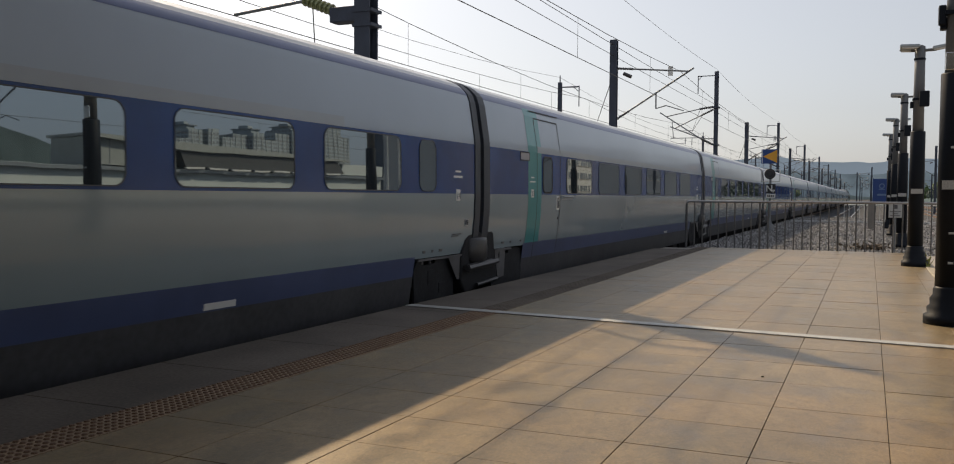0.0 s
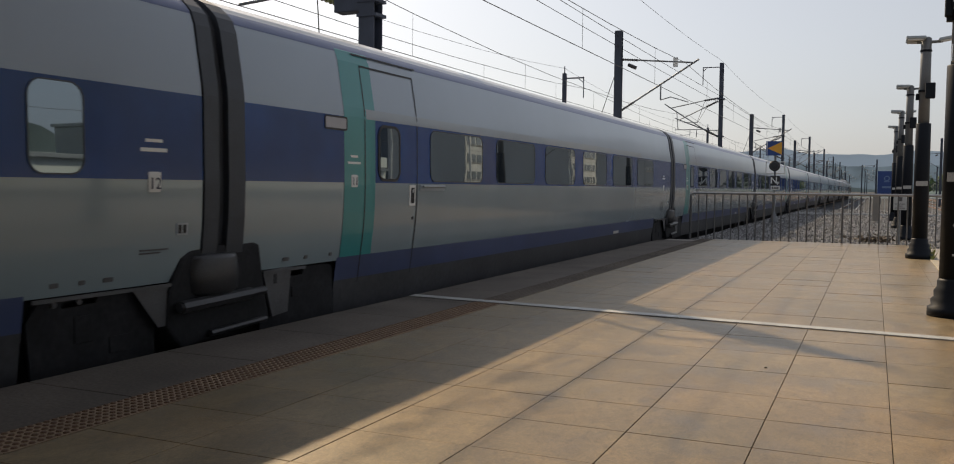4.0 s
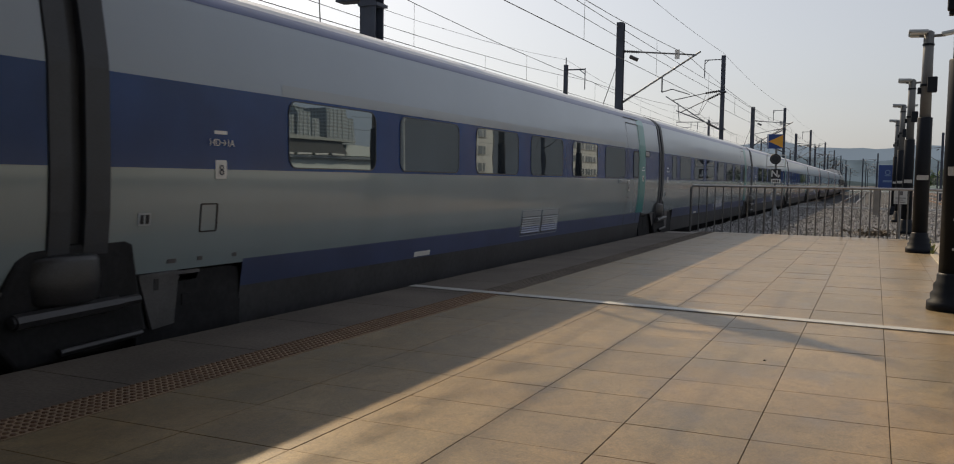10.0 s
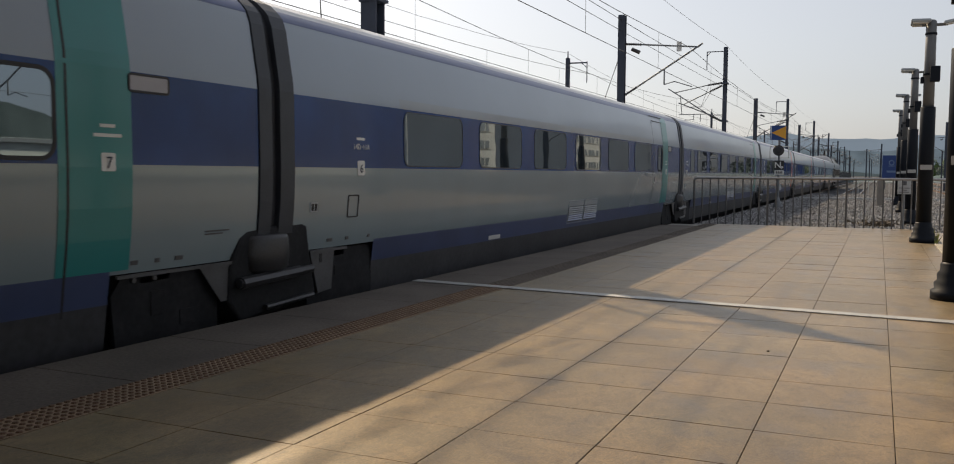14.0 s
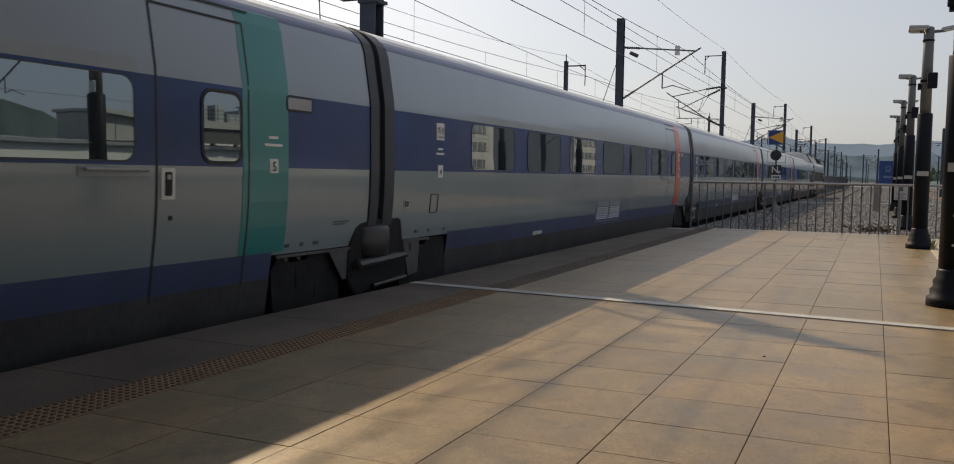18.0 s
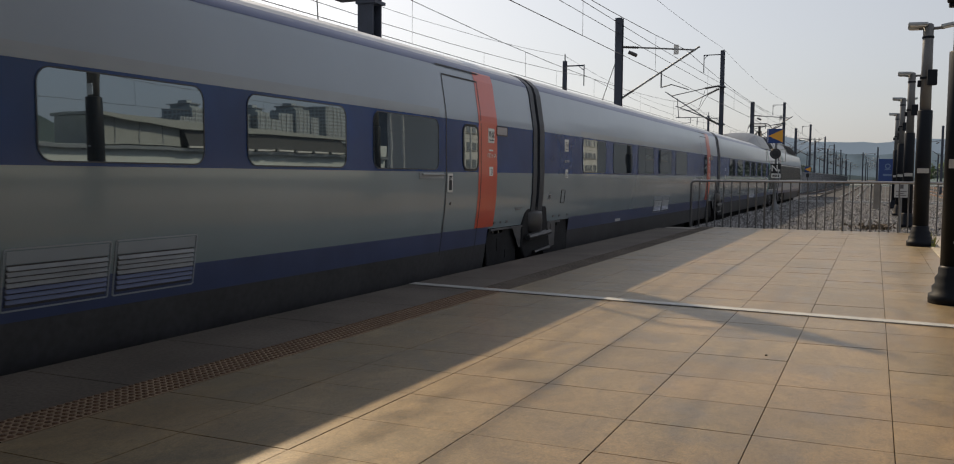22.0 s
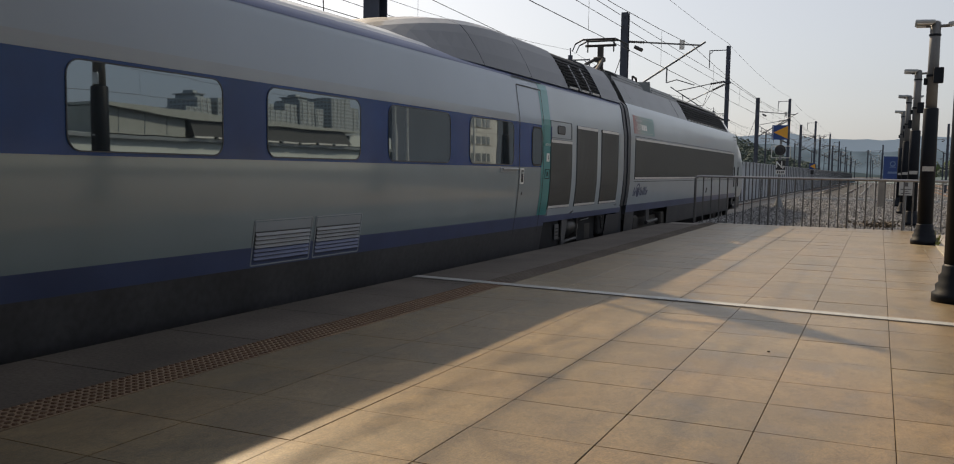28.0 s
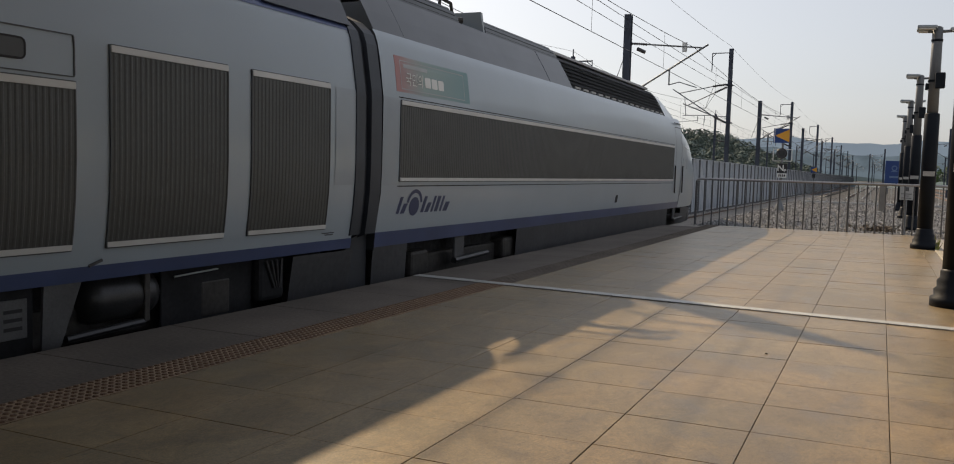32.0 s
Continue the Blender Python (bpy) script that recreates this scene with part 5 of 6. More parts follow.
# current collector on the roof, folded up to the wire
_c = part("pantograph", boxed(-0.5, 0.5, 1.1, 1.25, 3.56, 3.66, bevel=0.02), "bogie_metal", power_car, "black current collector")
bm = rodded((-0.3, 1.2, 3.62), (-0.10, 2.45, 4.06), 0.04)
rod(bm, (0.3, 1.2, 3.62), (0.10, 2.45, 4.06), 0.04)
rod(bm, (0.0, 1.4, 3.6), (0.0, 2.65, 4.0), 0.025)
part("lower_arm", bm, "bogie_metal", _c)
part("knuckle", boxed(-0.14, 0.14, 2.40, 2.60, 4.0, 4.12, bevel=0.03), "bogie_metal", _c)
part("upper_arm", boxed(-0.07, 0.07, 2.52, 2.64, 3.80, 4.40, bevel=0.02), "bogie_metal", _c)
bm = bmesh.new()
for _y in (2.42, 2.74):
    rod(bm, (-0.42, _y, 4.56), (0.42, _y, 4.56), 0.024)
    for _s in (-1, 1):
        rod(bm, (_s * 0.42, _y, 4.56), (_s * 0.62, _y, 4.46), 0.02)
        rod(bm, (_s * 0.62, _y, 4.46), (_s * 0.70, _y, 4.28), 0.014)
rod(bm, (-0.40, 2.58, 4.42), (0.40, 2.58, 4.42), 0.032)
for _s in (-0.34, 0.34):
    rod(bm, (_s, 2.58, 4.26), (_s, 2.58, 4.57), 0.018)
    rod(bm, (_s, 2.42, 4.55), (_s, 2.74, 4.55), 0.016)
part("head", bm, "black_rubber", _c)
# underframe and far side close the view below the cars
part("underframe", boxed(-1.25, 0.62, 0.4, 18.5, -0.6, 0.44), "recess", power_car)
part("underframe", boxed(-1.25, 0.62, -21.3, -0.4, -0.6, 0.44), "recess", motor_coach)
add_car(power_car, 0.0)


# ---- lamps on the platform ----
def street_lamp():
    """A tall round post, black below and grey above, with loudspeaker box and flat twin lamp heads."""
    lamp = empty("street_lamp")
    tagged(lamp, "tall black and grey platform lamp post with twin flat lamp heads", "street lamp", "lamps along the platform")
    smooth(part("foot", lathe(bmesh.new(), [(0.235, 0), (0.235, 0.09), (0.20, 0.11), (0.205, 0.17), (0.175, 0.20), (0.18, 0.26), (0.15, 0.30), (0.15, 0.36), (0.125, 0.40)], 24), "black_post", lamp, "stepped cast black foot"))
    smooth(part("post", lathe(bmesh.new(), [(0.135, 0.38), (0.130, 2.53), (0.125, 2.54)], 24), "black_post", lamp))
    smooth(part("upper_post", lathe(bmesh.new(), [(0.098, 2.53), (0.090, 4.12), (0.05, 4.15)], 20), "grey_post", lamp))
    s = part("loudspeaker", boxed(0.0, 0.17, -0.22, -0.10, 2.99, 3.28, bevel=0.02), "black_post", lamp, "small black loudspeaker box")
    part("clamp", boxed(-0.11, 0.12, -0.11, 0.11, 3.12, 3.16), "black_post", s)
    part("clamp", boxed(-0.15, -0.09, -0.05, 0.05, 2.98, 3.10, bevel=0.01), "black_post", lamp)
    for sx, tilt, reach, w in ((-1, 2, 0.16, 0.17), (1, -10, 0.27, 0.13)):
        part("arm", rodded((0, 0, 4.05), (sx * reach, 0.0, 4.06), 0.028), "grey_post", lamp)
        for dy in ((-0.12, 0.12) if sx < 0 else (0.0,)):
            head = part("lamp_head", boxed(-w, w, -0.10, 0.10, -0.025, 0.035, bevel=0.022), "grey_paint", lamp, "flat grey lamp head")
            head.matrix_basis = pose(sx * (reach + (0.02 if sx < 0 else 0.06)), dy, 4.10 + 0.02 * (dy < 0), 0, tilt, 0)
            part("cover", boxed(-w * 0.8, w * 0.8, -0.08, 0.08, -0.04, -0.026), "white_metal", head)
    part("band", lathe(bmesh.new(), [(0.10, 3.87), (0.104, 3.89), (0.10, 3.91)], 16), "black_post", lamp)
    part("notice", boxed(-0.10, 0.10, -0.142, -0.128, 1.37, 1.46), "notice", lamp, "small pale notice")
    return lamp


LAMP_X = 0.60
first_lamp = street_lamp()
first_lamp.matrix_basis = pose(LAMP_X + 0.04, 3.45, 0)
for y in (11.95, 19.9, 28.1, 36.2):
    copy_thing(first_lamp, pose(LAMP_X + 0.085, y, 0 if y < 16 else -0.04))

part("clamp_plate", boxed(-0.10, 0.02, -0.125, -0.10, 2.56, 2.74, bevel=0.008), "chrome", first_lamp, "bright metal clamp plate")
part("control_box", boxed(-0.17, -0.10, -0.09, 0.0, 3.02, 3.22, bevel=0.015), "black_post", first_lamp)
for _z in (1.78, 0.92, 0.62):
    part("sticker", boxed(-0.03, 0.02, -0.139, -0.131, _z, _z + 0.022), "slat", first_lamp)

# ---- fence at the platform's end ----
FENCE_Y = 16.22
fence = empty("fence")
tagged(fence, "dull steel tube barrier fence across the platform's end", "fence")
FX0, FX1 = -4.40, 2.9
bm = rodded((FX0 + 0.06, FENCE_Y, 1.17), (FX1, FENCE_Y, 1.17), 0.03, sides=12)
rod(bm, (FX0 + 0.06, FENCE_Y, 1.17), (FX0, FENCE_Y, 1.11), 0.03, sides=12)
part("top_rail", bm, "steel", fence)
part("end_post", rodded((FX0, FENCE_Y, 0.0), (FX0, FENCE_Y, 1.12), 0.03, sides=12), "dark_bar", fence)
n_bars = 36
for k in range(1, n_bars):
    x = FX0 + 0.20 * k
    part("bar", rodded((x, FENCE_Y, 0.0), (x, FENCE_Y, 1.15), 0.016 if k % 9 else 0.024, sides=8), "dark_bar", fence)


# ---- overhead line masts ----
def i_beam(bm, x, y, z0, z1, w=0.30, d=0.30, t=0.03):
    box(bm, x - w / 2, x + w / 2, y - d / 2, y - d / 2 + t, z0, z1)
    box(bm, x - w / 2, x + w / 2, y + d / 2 - t, y + d / 2, z0, z1)
    box(bm, x - t / 2, x + t / 2, y - d / 2 + t, y + d / 2 - t, z0, z1)
    return bm


def insulator(bm, a, b, r=0.055):
    a, b = Vector(a), Vector(b)
    rod(bm, a, b, r * 0.6)
    n = 7
    for k in range(n):
        p = a.lerp(b, (k + 0.5) / n)
        d = (b - a).normalized() * 0.02
        rod(bm, p - d, p + d, r)
    return bm


def line_mast(x, y, top, width=0.30, side=1, arm="full"):
    """A steel overhead-line mast with its hinged bracket arm towards side."""
    m = empty("line_mast", pose(x, y, 0))
    tagged(m, "dark steel overhead line mast with hinged bracket arm", "mast", "overhead line masts")
    part("post", i_beam(bmesh.new(), 0, 0, -0.74, top, width, width), "mast", m)
    s = side
    if arm == "full":
        c = part("bracket", rodded((s * 0.75, 0, 6.07), (s * 2.85, 0, 5.88), 0.03), "galvanized", m)
        part("insulator", insulator(bmesh.new(), (s * 0.15, 0, 6.12), (s * 0.75, 0, 6.07), 0.05), "insulator", c)
        part("balance_weight", rodded((s * 0.38, 0, 5.92), (s * 0.68, 0, 5.78), 0.07), "insulator", c)
        part("strut", rodded((s * 0.6, 0, 4.50), (s * 3.0, 0, 6.0), 0.034), "galvanized", m)
        part("insulator", insulator(bmesh.new(), (s * 0.15, 0, 4.22), (s * 0.6, 0, 4.50), 0.05), "insulator", c)
        r = part("registration_drop", rodded((s * 1.62, 0, 5.12), (s * 1.62, 0, 4.56), 0.028), "galvanized", m)
        bm = rodded((s * 1.62, 0, 4.56), (s * 2.0, 0, 4.66), 0.02)
        rod(bm, (s * 2.0, 0, 4.66), (s * 2.65, 0, 4.45), 0.018)
        part("steady_arm", bm, "galvanized", r)
        part("stay", rodded((-s * 0.05, 0, 5.8), (-s * 0.62, 0, 4.15), 0.014), "wire", m)
        part("tag", boxed(s * 2.15 - 0.09, s * 2.15 + 0.09, -0.02, 0.0, 5.75, 6.1), "white_metal", c)
    elif arm == "tall":
        bm = rodded((0, 0, 8.95), (s * 1.15, 0, 8.95), 0.03)
        rod(bm, (s * 1.15, 0, 8.97), (s * 1.15, 0, 7.85), 0.03)
        rod(bm, (s * 0.9, 0, 8.95), (s * 1.15, 0, 8.7), 0.02)
        part("outrigger", bm, "mast", m)
        # two cantilevers side by side: two ties above, two struts below
        for dy, (a0, a1, a2), (b0, b1, b2) in ((-0.25, ((0.15, 6.97), (1.0, 6.85), (3.1, 6.43)), ((0.15, 4.60), (0.85, 4.95), (3.5, 6.7))),
                                                     (0.25, ((0.2, 6.85), (0.95, 6.5), (2.65, 5.7)), ((0.2, 4.62), (1.03, 5.06), (2.93, 5.82)))):
            c = part("bracket", rodded((s * a1[0], dy, a1[1]), (s * a2[0], dy, a2[1]), 0.03), "galvanized", m)
            part("insulator", insulator(bmesh.new(), (s * a0[0], dy, a0[1]), (s * a1[0], dy, a1[1]), 0.08), "insulator", c)
            st = part("strut", rodded((s * b1[0], dy, b1[1]), (s * b2[0], dy, b2[1]), 0.034), "galvanized", m)
            part("insulator", insulator(bmesh.new(), (s * b0[0], dy, b0[1]), (s * b1[0], dy, b1[1]), 0.08), "insulator", st)
        for z in (4.6, 6.95):
            part("clamp", boxed(-0.18, 0.18, -0.34, 0.34, z - 0.05, z + 0.05), "mast", m)
        r = part("registration_arm", rodded((s * 2.78, 0, 6.28), (s * 2.66, 0, 5.06), 0.024), "galvanized", m)
        bm = rodded((s * 2.85, 0, 5.06), (s * 1.03, 0, 5.06), 0.024)
        rod(bm, (s * 2.2, 0, 5.52), (s * 1.4, 0, 5.52), 0.02)
        rod(bm, (s * 1.9, 0, 5.06), (s * 1.9, 0, 4.68), 0.022)
        rod(bm, (s * 1.48, 0, 5.03), (s * 1.48, 0, 4.6), 0.022)
        rod(bm, (s * 1.9, 0, 4.74), (s * 3.3, 0, 4.62), 0.016)
        part("steady_arm", bm, "galvanized", r)
        bm = rodded((s * 1.03, 0, 6.77), (s * 1.48, 0, 5.44), 0.012)
        rod(bm, (s * 0.84, 0, 6.5), (s * 1.4, 0, 5.55), 0.012)
        part("stay", bm, "wire", m)
    elif arm == "small":
        bm = rodded((0, 0, top - 0.25), (s * 1.0, 0, top - 0.25), 0.035)
        rod(bm, (s * 1.0, 0, top - 0.2), (s * 1.0, 0, top - 1.25), 0.026)
        rod(bm, (s * 0.7, 0, top - 0.25), (s * 1.0, 0, top - 0.5), 0.02)
        rod(bm, (0, 0, top), (0, 0, top + 0.35), 0.03)
        part("outrigger", bm, "mast", m)
        part("insulator", insulator(bmesh.new(), (s * 0.2, 0, top - 2.5), (s * 1.3, 0, top - 2.6), 0.09), "insulator", m)
    return m


near_mast = line_mast(-9.25, 8.45, 8.1, 0.34, -1, "none")
part("post_top", rodded((0, 0, 7.75), (0, 0, 9.05), 0.36, 0.05, sides=4), "mast", near_mast)
_bm = rodded((0, 0, 8.45), (-1.1, 0, 8.45), 0.035)
rod(_bm, (-1.1, 0, 8.48), (-1.1, 0, 7.45), 0.035)
part("outrigger", _bm, "mast", near_mast)
part("bracket_foot", boxed(-0.75, -0.15, -0.16, 0.16, 4.68, 4.98, bevel=0.02), "mast", near_mast)
part("insulator", insulator(bmesh.new(), (-0.75, 0, 4.95), (-1.45, 0, 5.22), 0.12), "glass_green", near_mast, "greenish glass insulator")
part("bracket", rodded((-1.4, 0, 5.2), (-3.2, 0, 5.05), 0.035), "galvanized", near_mast)
part("hanger", rodded((-1.25, 0, 5.1), (-1.2, 0, 4.3), 0.012), "wire", near_mast)
for _z in (4.56, 4.84):
    part("clamp", boxed(-0.2, 0.24, -0.2, 0.2, _z, _z + 0.06), "mast", near_mast)
line_mast(-9.1, 26.3, 7.2, 0.26)
line_mast(-9.1, 50.8, 9.2, 0.24, -1, "tall")
line_mast(-9.1, 66.1, 7.2, 0.28)
line_mast(-9.1, 92.4, 9.2, 0.26, -1, "tall")
for y in (108, 146, 188, 230, 275, 320, 370):
    line_mast(-9.1, y, 7.3, 0.28)
for y in (134, 176, 218, 262, 310):
    line_mast(-9.1, y, 9.2, 0.28, -1, "tall")
for y in (36, 78, 120, 165, 210, 260, 310):
    line_mast(-14.5, y, 7.0, 0.18, 1, "small")
for y in (120, 165, 215, 265, 320):
    line_mast(7.5, y, 8.0, 0.28, -1)
line_mast(20.9, 16.4, 7.6, 0.30, -1)
for y in (178, 250, 330):
    line_mast(0.2, y, 7.2, 0.26, -1)
for y in (215, 290, 365):
    line_mast(-2.8, y, 7.2, 0.26)
for y in (62, 105, 150, 200, 250):
    line_mast(14.5, y, 7.6, 0.30, -1)


def wire_curve(name, pts, r=0.008):
    cu = bpy.data.curves.new(name, "CURVE")
    cu.dimensions, cu.bevel_depth, cu.bevel_resolution = "3D", r, 1
    s = cu.splines.new("POLY")
    s.points.add(len(pts) - 1)
    for p, q in zip(s.points, pts):
        p.co = (*q, 1)
    cu.materials.append(M["wire"])
    return new(name, cu)


def wire(name, pts, r=0.008, label="thin dark overhead feeder wire"):
    return tagged(wire_curve(name, pts, r), label, "cable", "overhead wires")


def span_wires(x, ys, z_contact=4.55, z_carrier=5.9, drop=0.55):
    """Contact wire, sagging carrier wire and droppers between supports."""
    wire("contact_wire", [(x, ys[0], z_contact), (x, ys[-1], z_contact)], 0.009, "straight contact wire over the track")
    pts = []
    for a, b in zip(ys, ys[1:]):
        for k in range(8):
            f = k / 8
            pts.append((x, a + (b - a) * f, z_carrier - drop * 4 * f * (1 - f)))
    pts.append((x, ys[-1], z_carrier))
    c = wire("carrier_wire", pts, 0.009, "sagging carrier wire over the track")
    for a, b in zip(ys, ys[1:]):
        if a > 130:
            break
        for f in (0.12, 0.31, 0.5, 0.69, 0.88):
            d = wire_curve("dropper", [(x, a + (b - a) * f, z_contact), (x, a + (b - a) * f, z_carrier - drop * 4 * f * (1 - f))], 0.005)
            d.parent = c
    return c


span_wires(-6.6, [-54, -14, 26.3, 66.1, 108, 146, 188, 230, 275, 320, 370], 4.60, 5.9, 0.42)
span_wires(-11.05, [-34, 8.45, 50.8, 92.4, 134, 176, 218, 262, 310], 4.60, 5.95, 0.62)
span_wires(-13.2, [-48, -6, 36, 78, 120, 165, 210, 260, 310], 4.60, 6.15, 0.55)
span_wires(18.3, [-38, 16.4, 62, 105, 150, 200, 250], 4.60, 5.9, 0.55)
# feeder and earth wires along the masts: place, height, sag, radius
for x, z, sag, r in ((-9.1, 7.10, 0.10, 0.011), (-9.1, 6.66, 0.06, 0.010), (-9.15, 9.38, 0.36, 0.008), (-14.5, 7.25, 0.75, 0.007)):
    pts = []
    ys = [-34, 8.45, 50.8, 92.4, 134, 176, 218, 262, 310] if x > -14 else [-48, -6, 36, 78, 120, 165, 210, 260, 310]
    for a, b in zip(ys, ys[1:]):
        for k in range(8):
            f = k / 8
            pts.append((x, a + (b - a) * f, z - sag * 4 * f * (1 - f)))
    wire("feeder_wire", pts, r)

# ---- signal signs on the ballast ----
sig = empty("signal_sign", pose(-3.83, 31.2, -0.10))
tagged(sig, "post with blue and yellow arrow sign and round lamp", "signal")
part("post", rodded((0, 0, 0), (0, 0, 2.9), 0.045), "galvanized", sig)
part("foot", lathe(bmesh.new(), [(0.2, 0), (0.18, 0.1), (0.06, 0.42), (0.05, 0.5)], 10), "galvanized", sig)
b = part("arrow_sign", boxed(-0.36, 0.26, -0.09, -0.065, 2.76, 3.34), "sign_blue", sig, "blue board with a yellow triangle")
bm = bmesh.new()
f = bm.faces.new([bm.verts.new(v) for v in ((0.25, -0.094, 2.79), (0.25, -0.094, 3.31), (-0.30, -0.094, 3.05))])
part("triangle", bm, "sign_yellow", b)
part("edge_line", boxed(-0.33, -0.31, -0.093, -0.09, 2.78, 3.32), "label_white", b)
part("bracket", boxed(-0.04, 0.04, -0.065, 0.0, 2.7, 3.2), "galvanized", sig)
lampbox = part("round_lamp", lathe(bmesh.new(), [(0.20, 0), (0.215, 0.02), (0.215, 0.16), (0.13, 0.2)], 24), "sign_black", sig, "round black signal lamp")
lampbox.matrix_basis = pose(-0.02, -0.08, 2.34, -90, 0, 0)
part("lens", lathe(bmesh.new(), [(0.12, -0.012), (0.13, 0.0)], 24), "damper", lampbox)
part("lens_ring", lathe(bmesh.new(), [(0.150, -0.006), (0.150, -0.02), (0.175, -0.02), (0.175, -0.006)], 24), "bracket_grey", lampbox, "pale ring round the lens")
g = part("guard", boxed(-0.36, 0.36, 0.06, 0.09, 2.02, 2.05), "white_metal", sig)
for x in (-0.36, 0.36):
    part("guard_bar", boxed(x - 0.015, x + 0.015, 0.06, 0.09, 2.02, 2.52), "white_metal", g)
part("guard_bar", boxed(-0.36, 0.36, 0.06, 0.09, 2.49, 2.52), "white_metal", g)
nb = part("letter_board", boxed(-0.17, 0.21, -0.08, -0.055, 1.55, 1.93), "sign_black", sig, "black letter board")


def flat_text(name, body, size, x, y, z, mat, parent):
    cu = bpy.data.curves.new(name, "FONT")
    cu.body, cu.size, cu.align_x = body, size, "CENTER"
    cu.extrude, cu.offset = 0.003, 0.006
    cu.materials.append(M[mat])
    ob = new(name, cu)
    ob.parent = parent
    ob.matrix_basis = pose(x, y, z, 90, 0, 0)
    return ob


flat_text("letter", "N", 0.36, -0.03, -0.085, 1.63, "label_white", nb)
flat_text("letter", "P", 0.17, 0.14, -0.085, 1.58, "label_white", nb)
pl = part("number_board", boxed(-0.15, 0.21, -0.08, -0.06, 1.36, 1.53), "label_white", sig)
for k in range(4):
    part("bar", boxed(-0.10 + 0.07 * k, -0.055 + 0.07 * k, -0.086, -0.08, 1.40, 1.49), "sign_black", pl)
far_sig = empty("signal_sign", pose(-8.25, 118, -0.74))
tagged(far_sig, "small blue and yellow arrow sign on a post", "signal")
part("post", rodded((0, 0, 0), (0, 0, 2.9), 0.05), "galvanized", far_sig)
b = part("arrow_sign", boxed(-0.38, 0.38, -0.07, -0.045, 2.76, 3.52), "sign_blue", far_sig)
bm = bmesh.new()
bm.faces.new([bm.verts.new(v) for v in ((0.34, -0.075, 2.80), (0.34, -0.075, 3.48), (-0.32, -0.075, 3.14))])
part("triangle", bm, "sign_yellow", b)
part("lamp", boxed(-0.2, 0.2, -0.1, 0.05, 2.1, 2.6, bevel=0.03), "sign_black", far_sig)

# ---- noise barrier beyond the tracks ----
nw = empty("noise_barrier")
tagged(nw, "pale grey noise barrier of upright panels beside the track", "barrier", kind="structure")
_pm = boxed(-8.80, -8.755, 0, 1.9, -0.62, 2.04)
for _k in range(5):
    box(_pm, -8.755, -8.738, 0.08 + 0.38 * _k, 0.25 + 0.38 * _k, -0.55, 1.98)
box(_pm, -8.83, -8.70, 0, 1.9, 2.045, 2.09)
_po = boxed(-8.82, -8.68, 1.9, 2.0, -0.62, 2.08)
_first = part("panel", _pm, "barrier", nw), part("post", _po, "galvanized", nw)
for k in range(1, 150):
    for o in _first:
        c = new(o.name.split(".")[0], o.data)
        c.parent = nw
        c.matrix_basis = pose(0, 2.0 * k, 0)
for o in _first:
    o.matrix_basis = pose(0, 0, 0)
nw.matrix_basis = pose(0, 20, 0)

# ---- name board and posts to the right of the track ----
brd = empty("station_sign", pose(2.24, 140, -0.74))
tagged(brd, "dark blue station name board on two posts", "sign")
p = part("board", boxed(-1.94, 1.94, -0.08, 0.08, 1.42, 4.98), "sign_blue", brd)
part("mark", lathe(bmesh.new(), [(0.40, -0.02), (0.40, 0.0)], 16), "sign_mark", p).matrix_basis = pose(-0.68, -0.084, 3.88, 90, 0, 0)
part("mark_centre", lathe(bmesh.new(), [(0.26, -0.03), (0.26, 0.0)], 16), "sign_blue", p).matrix_basis = pose(-0.68, -0.09, 3.88, 90, 0, 0)
for z, a, c, h in ((3.34, -1.1, -0.26, 0.11), (2.42, -1.32, 0.92, 0.30)):
    part("bar", boxed(a, c, -0.10, -0.08, z, z + h), "sign_mark", p)
for x in (-1.5, 1.5):
    part("post", rodded((x, 0, 0), (x, 0, 1.5), 0.1), "galvanized", brd)
cab = empty("marker_post", pose(-0.02, 36.5, -0.10))
tagged(cab, "weathered square concrete marker post beside the gravel", "post")
part("body", boxed(-0.15, 0.15, -0.15, 0.15, 0.0, 1.17, bevel=0.015), "kiosk", cab)
part("cap", boxed(-0.18, 0.18, -0.18, 0.18, 1.17, 1.22, bevel=0.01), "kiosk", cab)
nt = empty("notice_board", pose(0.47, 17.6, -0.10))
tagged(nt, "small pale notice board on a short post", "sign")
p = part("board", boxed(-0.15, 0.15, -0.02, 0.0, 0.90, 1.28, bevel=0.006), "slat", nt)
part("picture", boxed(-0.04, 0.05, -0.026, -0.02, 1.12, 1.22), "bracket_grey", p)
for _z, _w in ((0.94, 0.11), (0.99, 0.06), (1.04, 0.12)):
    part("bar", boxed(-_w, _w, -0.026, -0.02, _z, _z + 0.018), "bracket_grey", p)
part("post", rodded((0, 0.02, 0), (0, 0.02, 1.0), 0.025), "galvanized", nt)
far_fence = empty("far_fence", pose(0, 47, -0.10))
tagged(far_fence, "pale low railing beyond the gravel", "fence")
part("top_rail", rodded((-1.4, 0, 1.0), (9, 0, 1.0), 0.03), "white_metal", far_fence)
part("bottom_rail", boxed(-4.2, 9, -0.05, 0.05, 0.0, 0.10, bevel=0.01), "slat", far_fence)
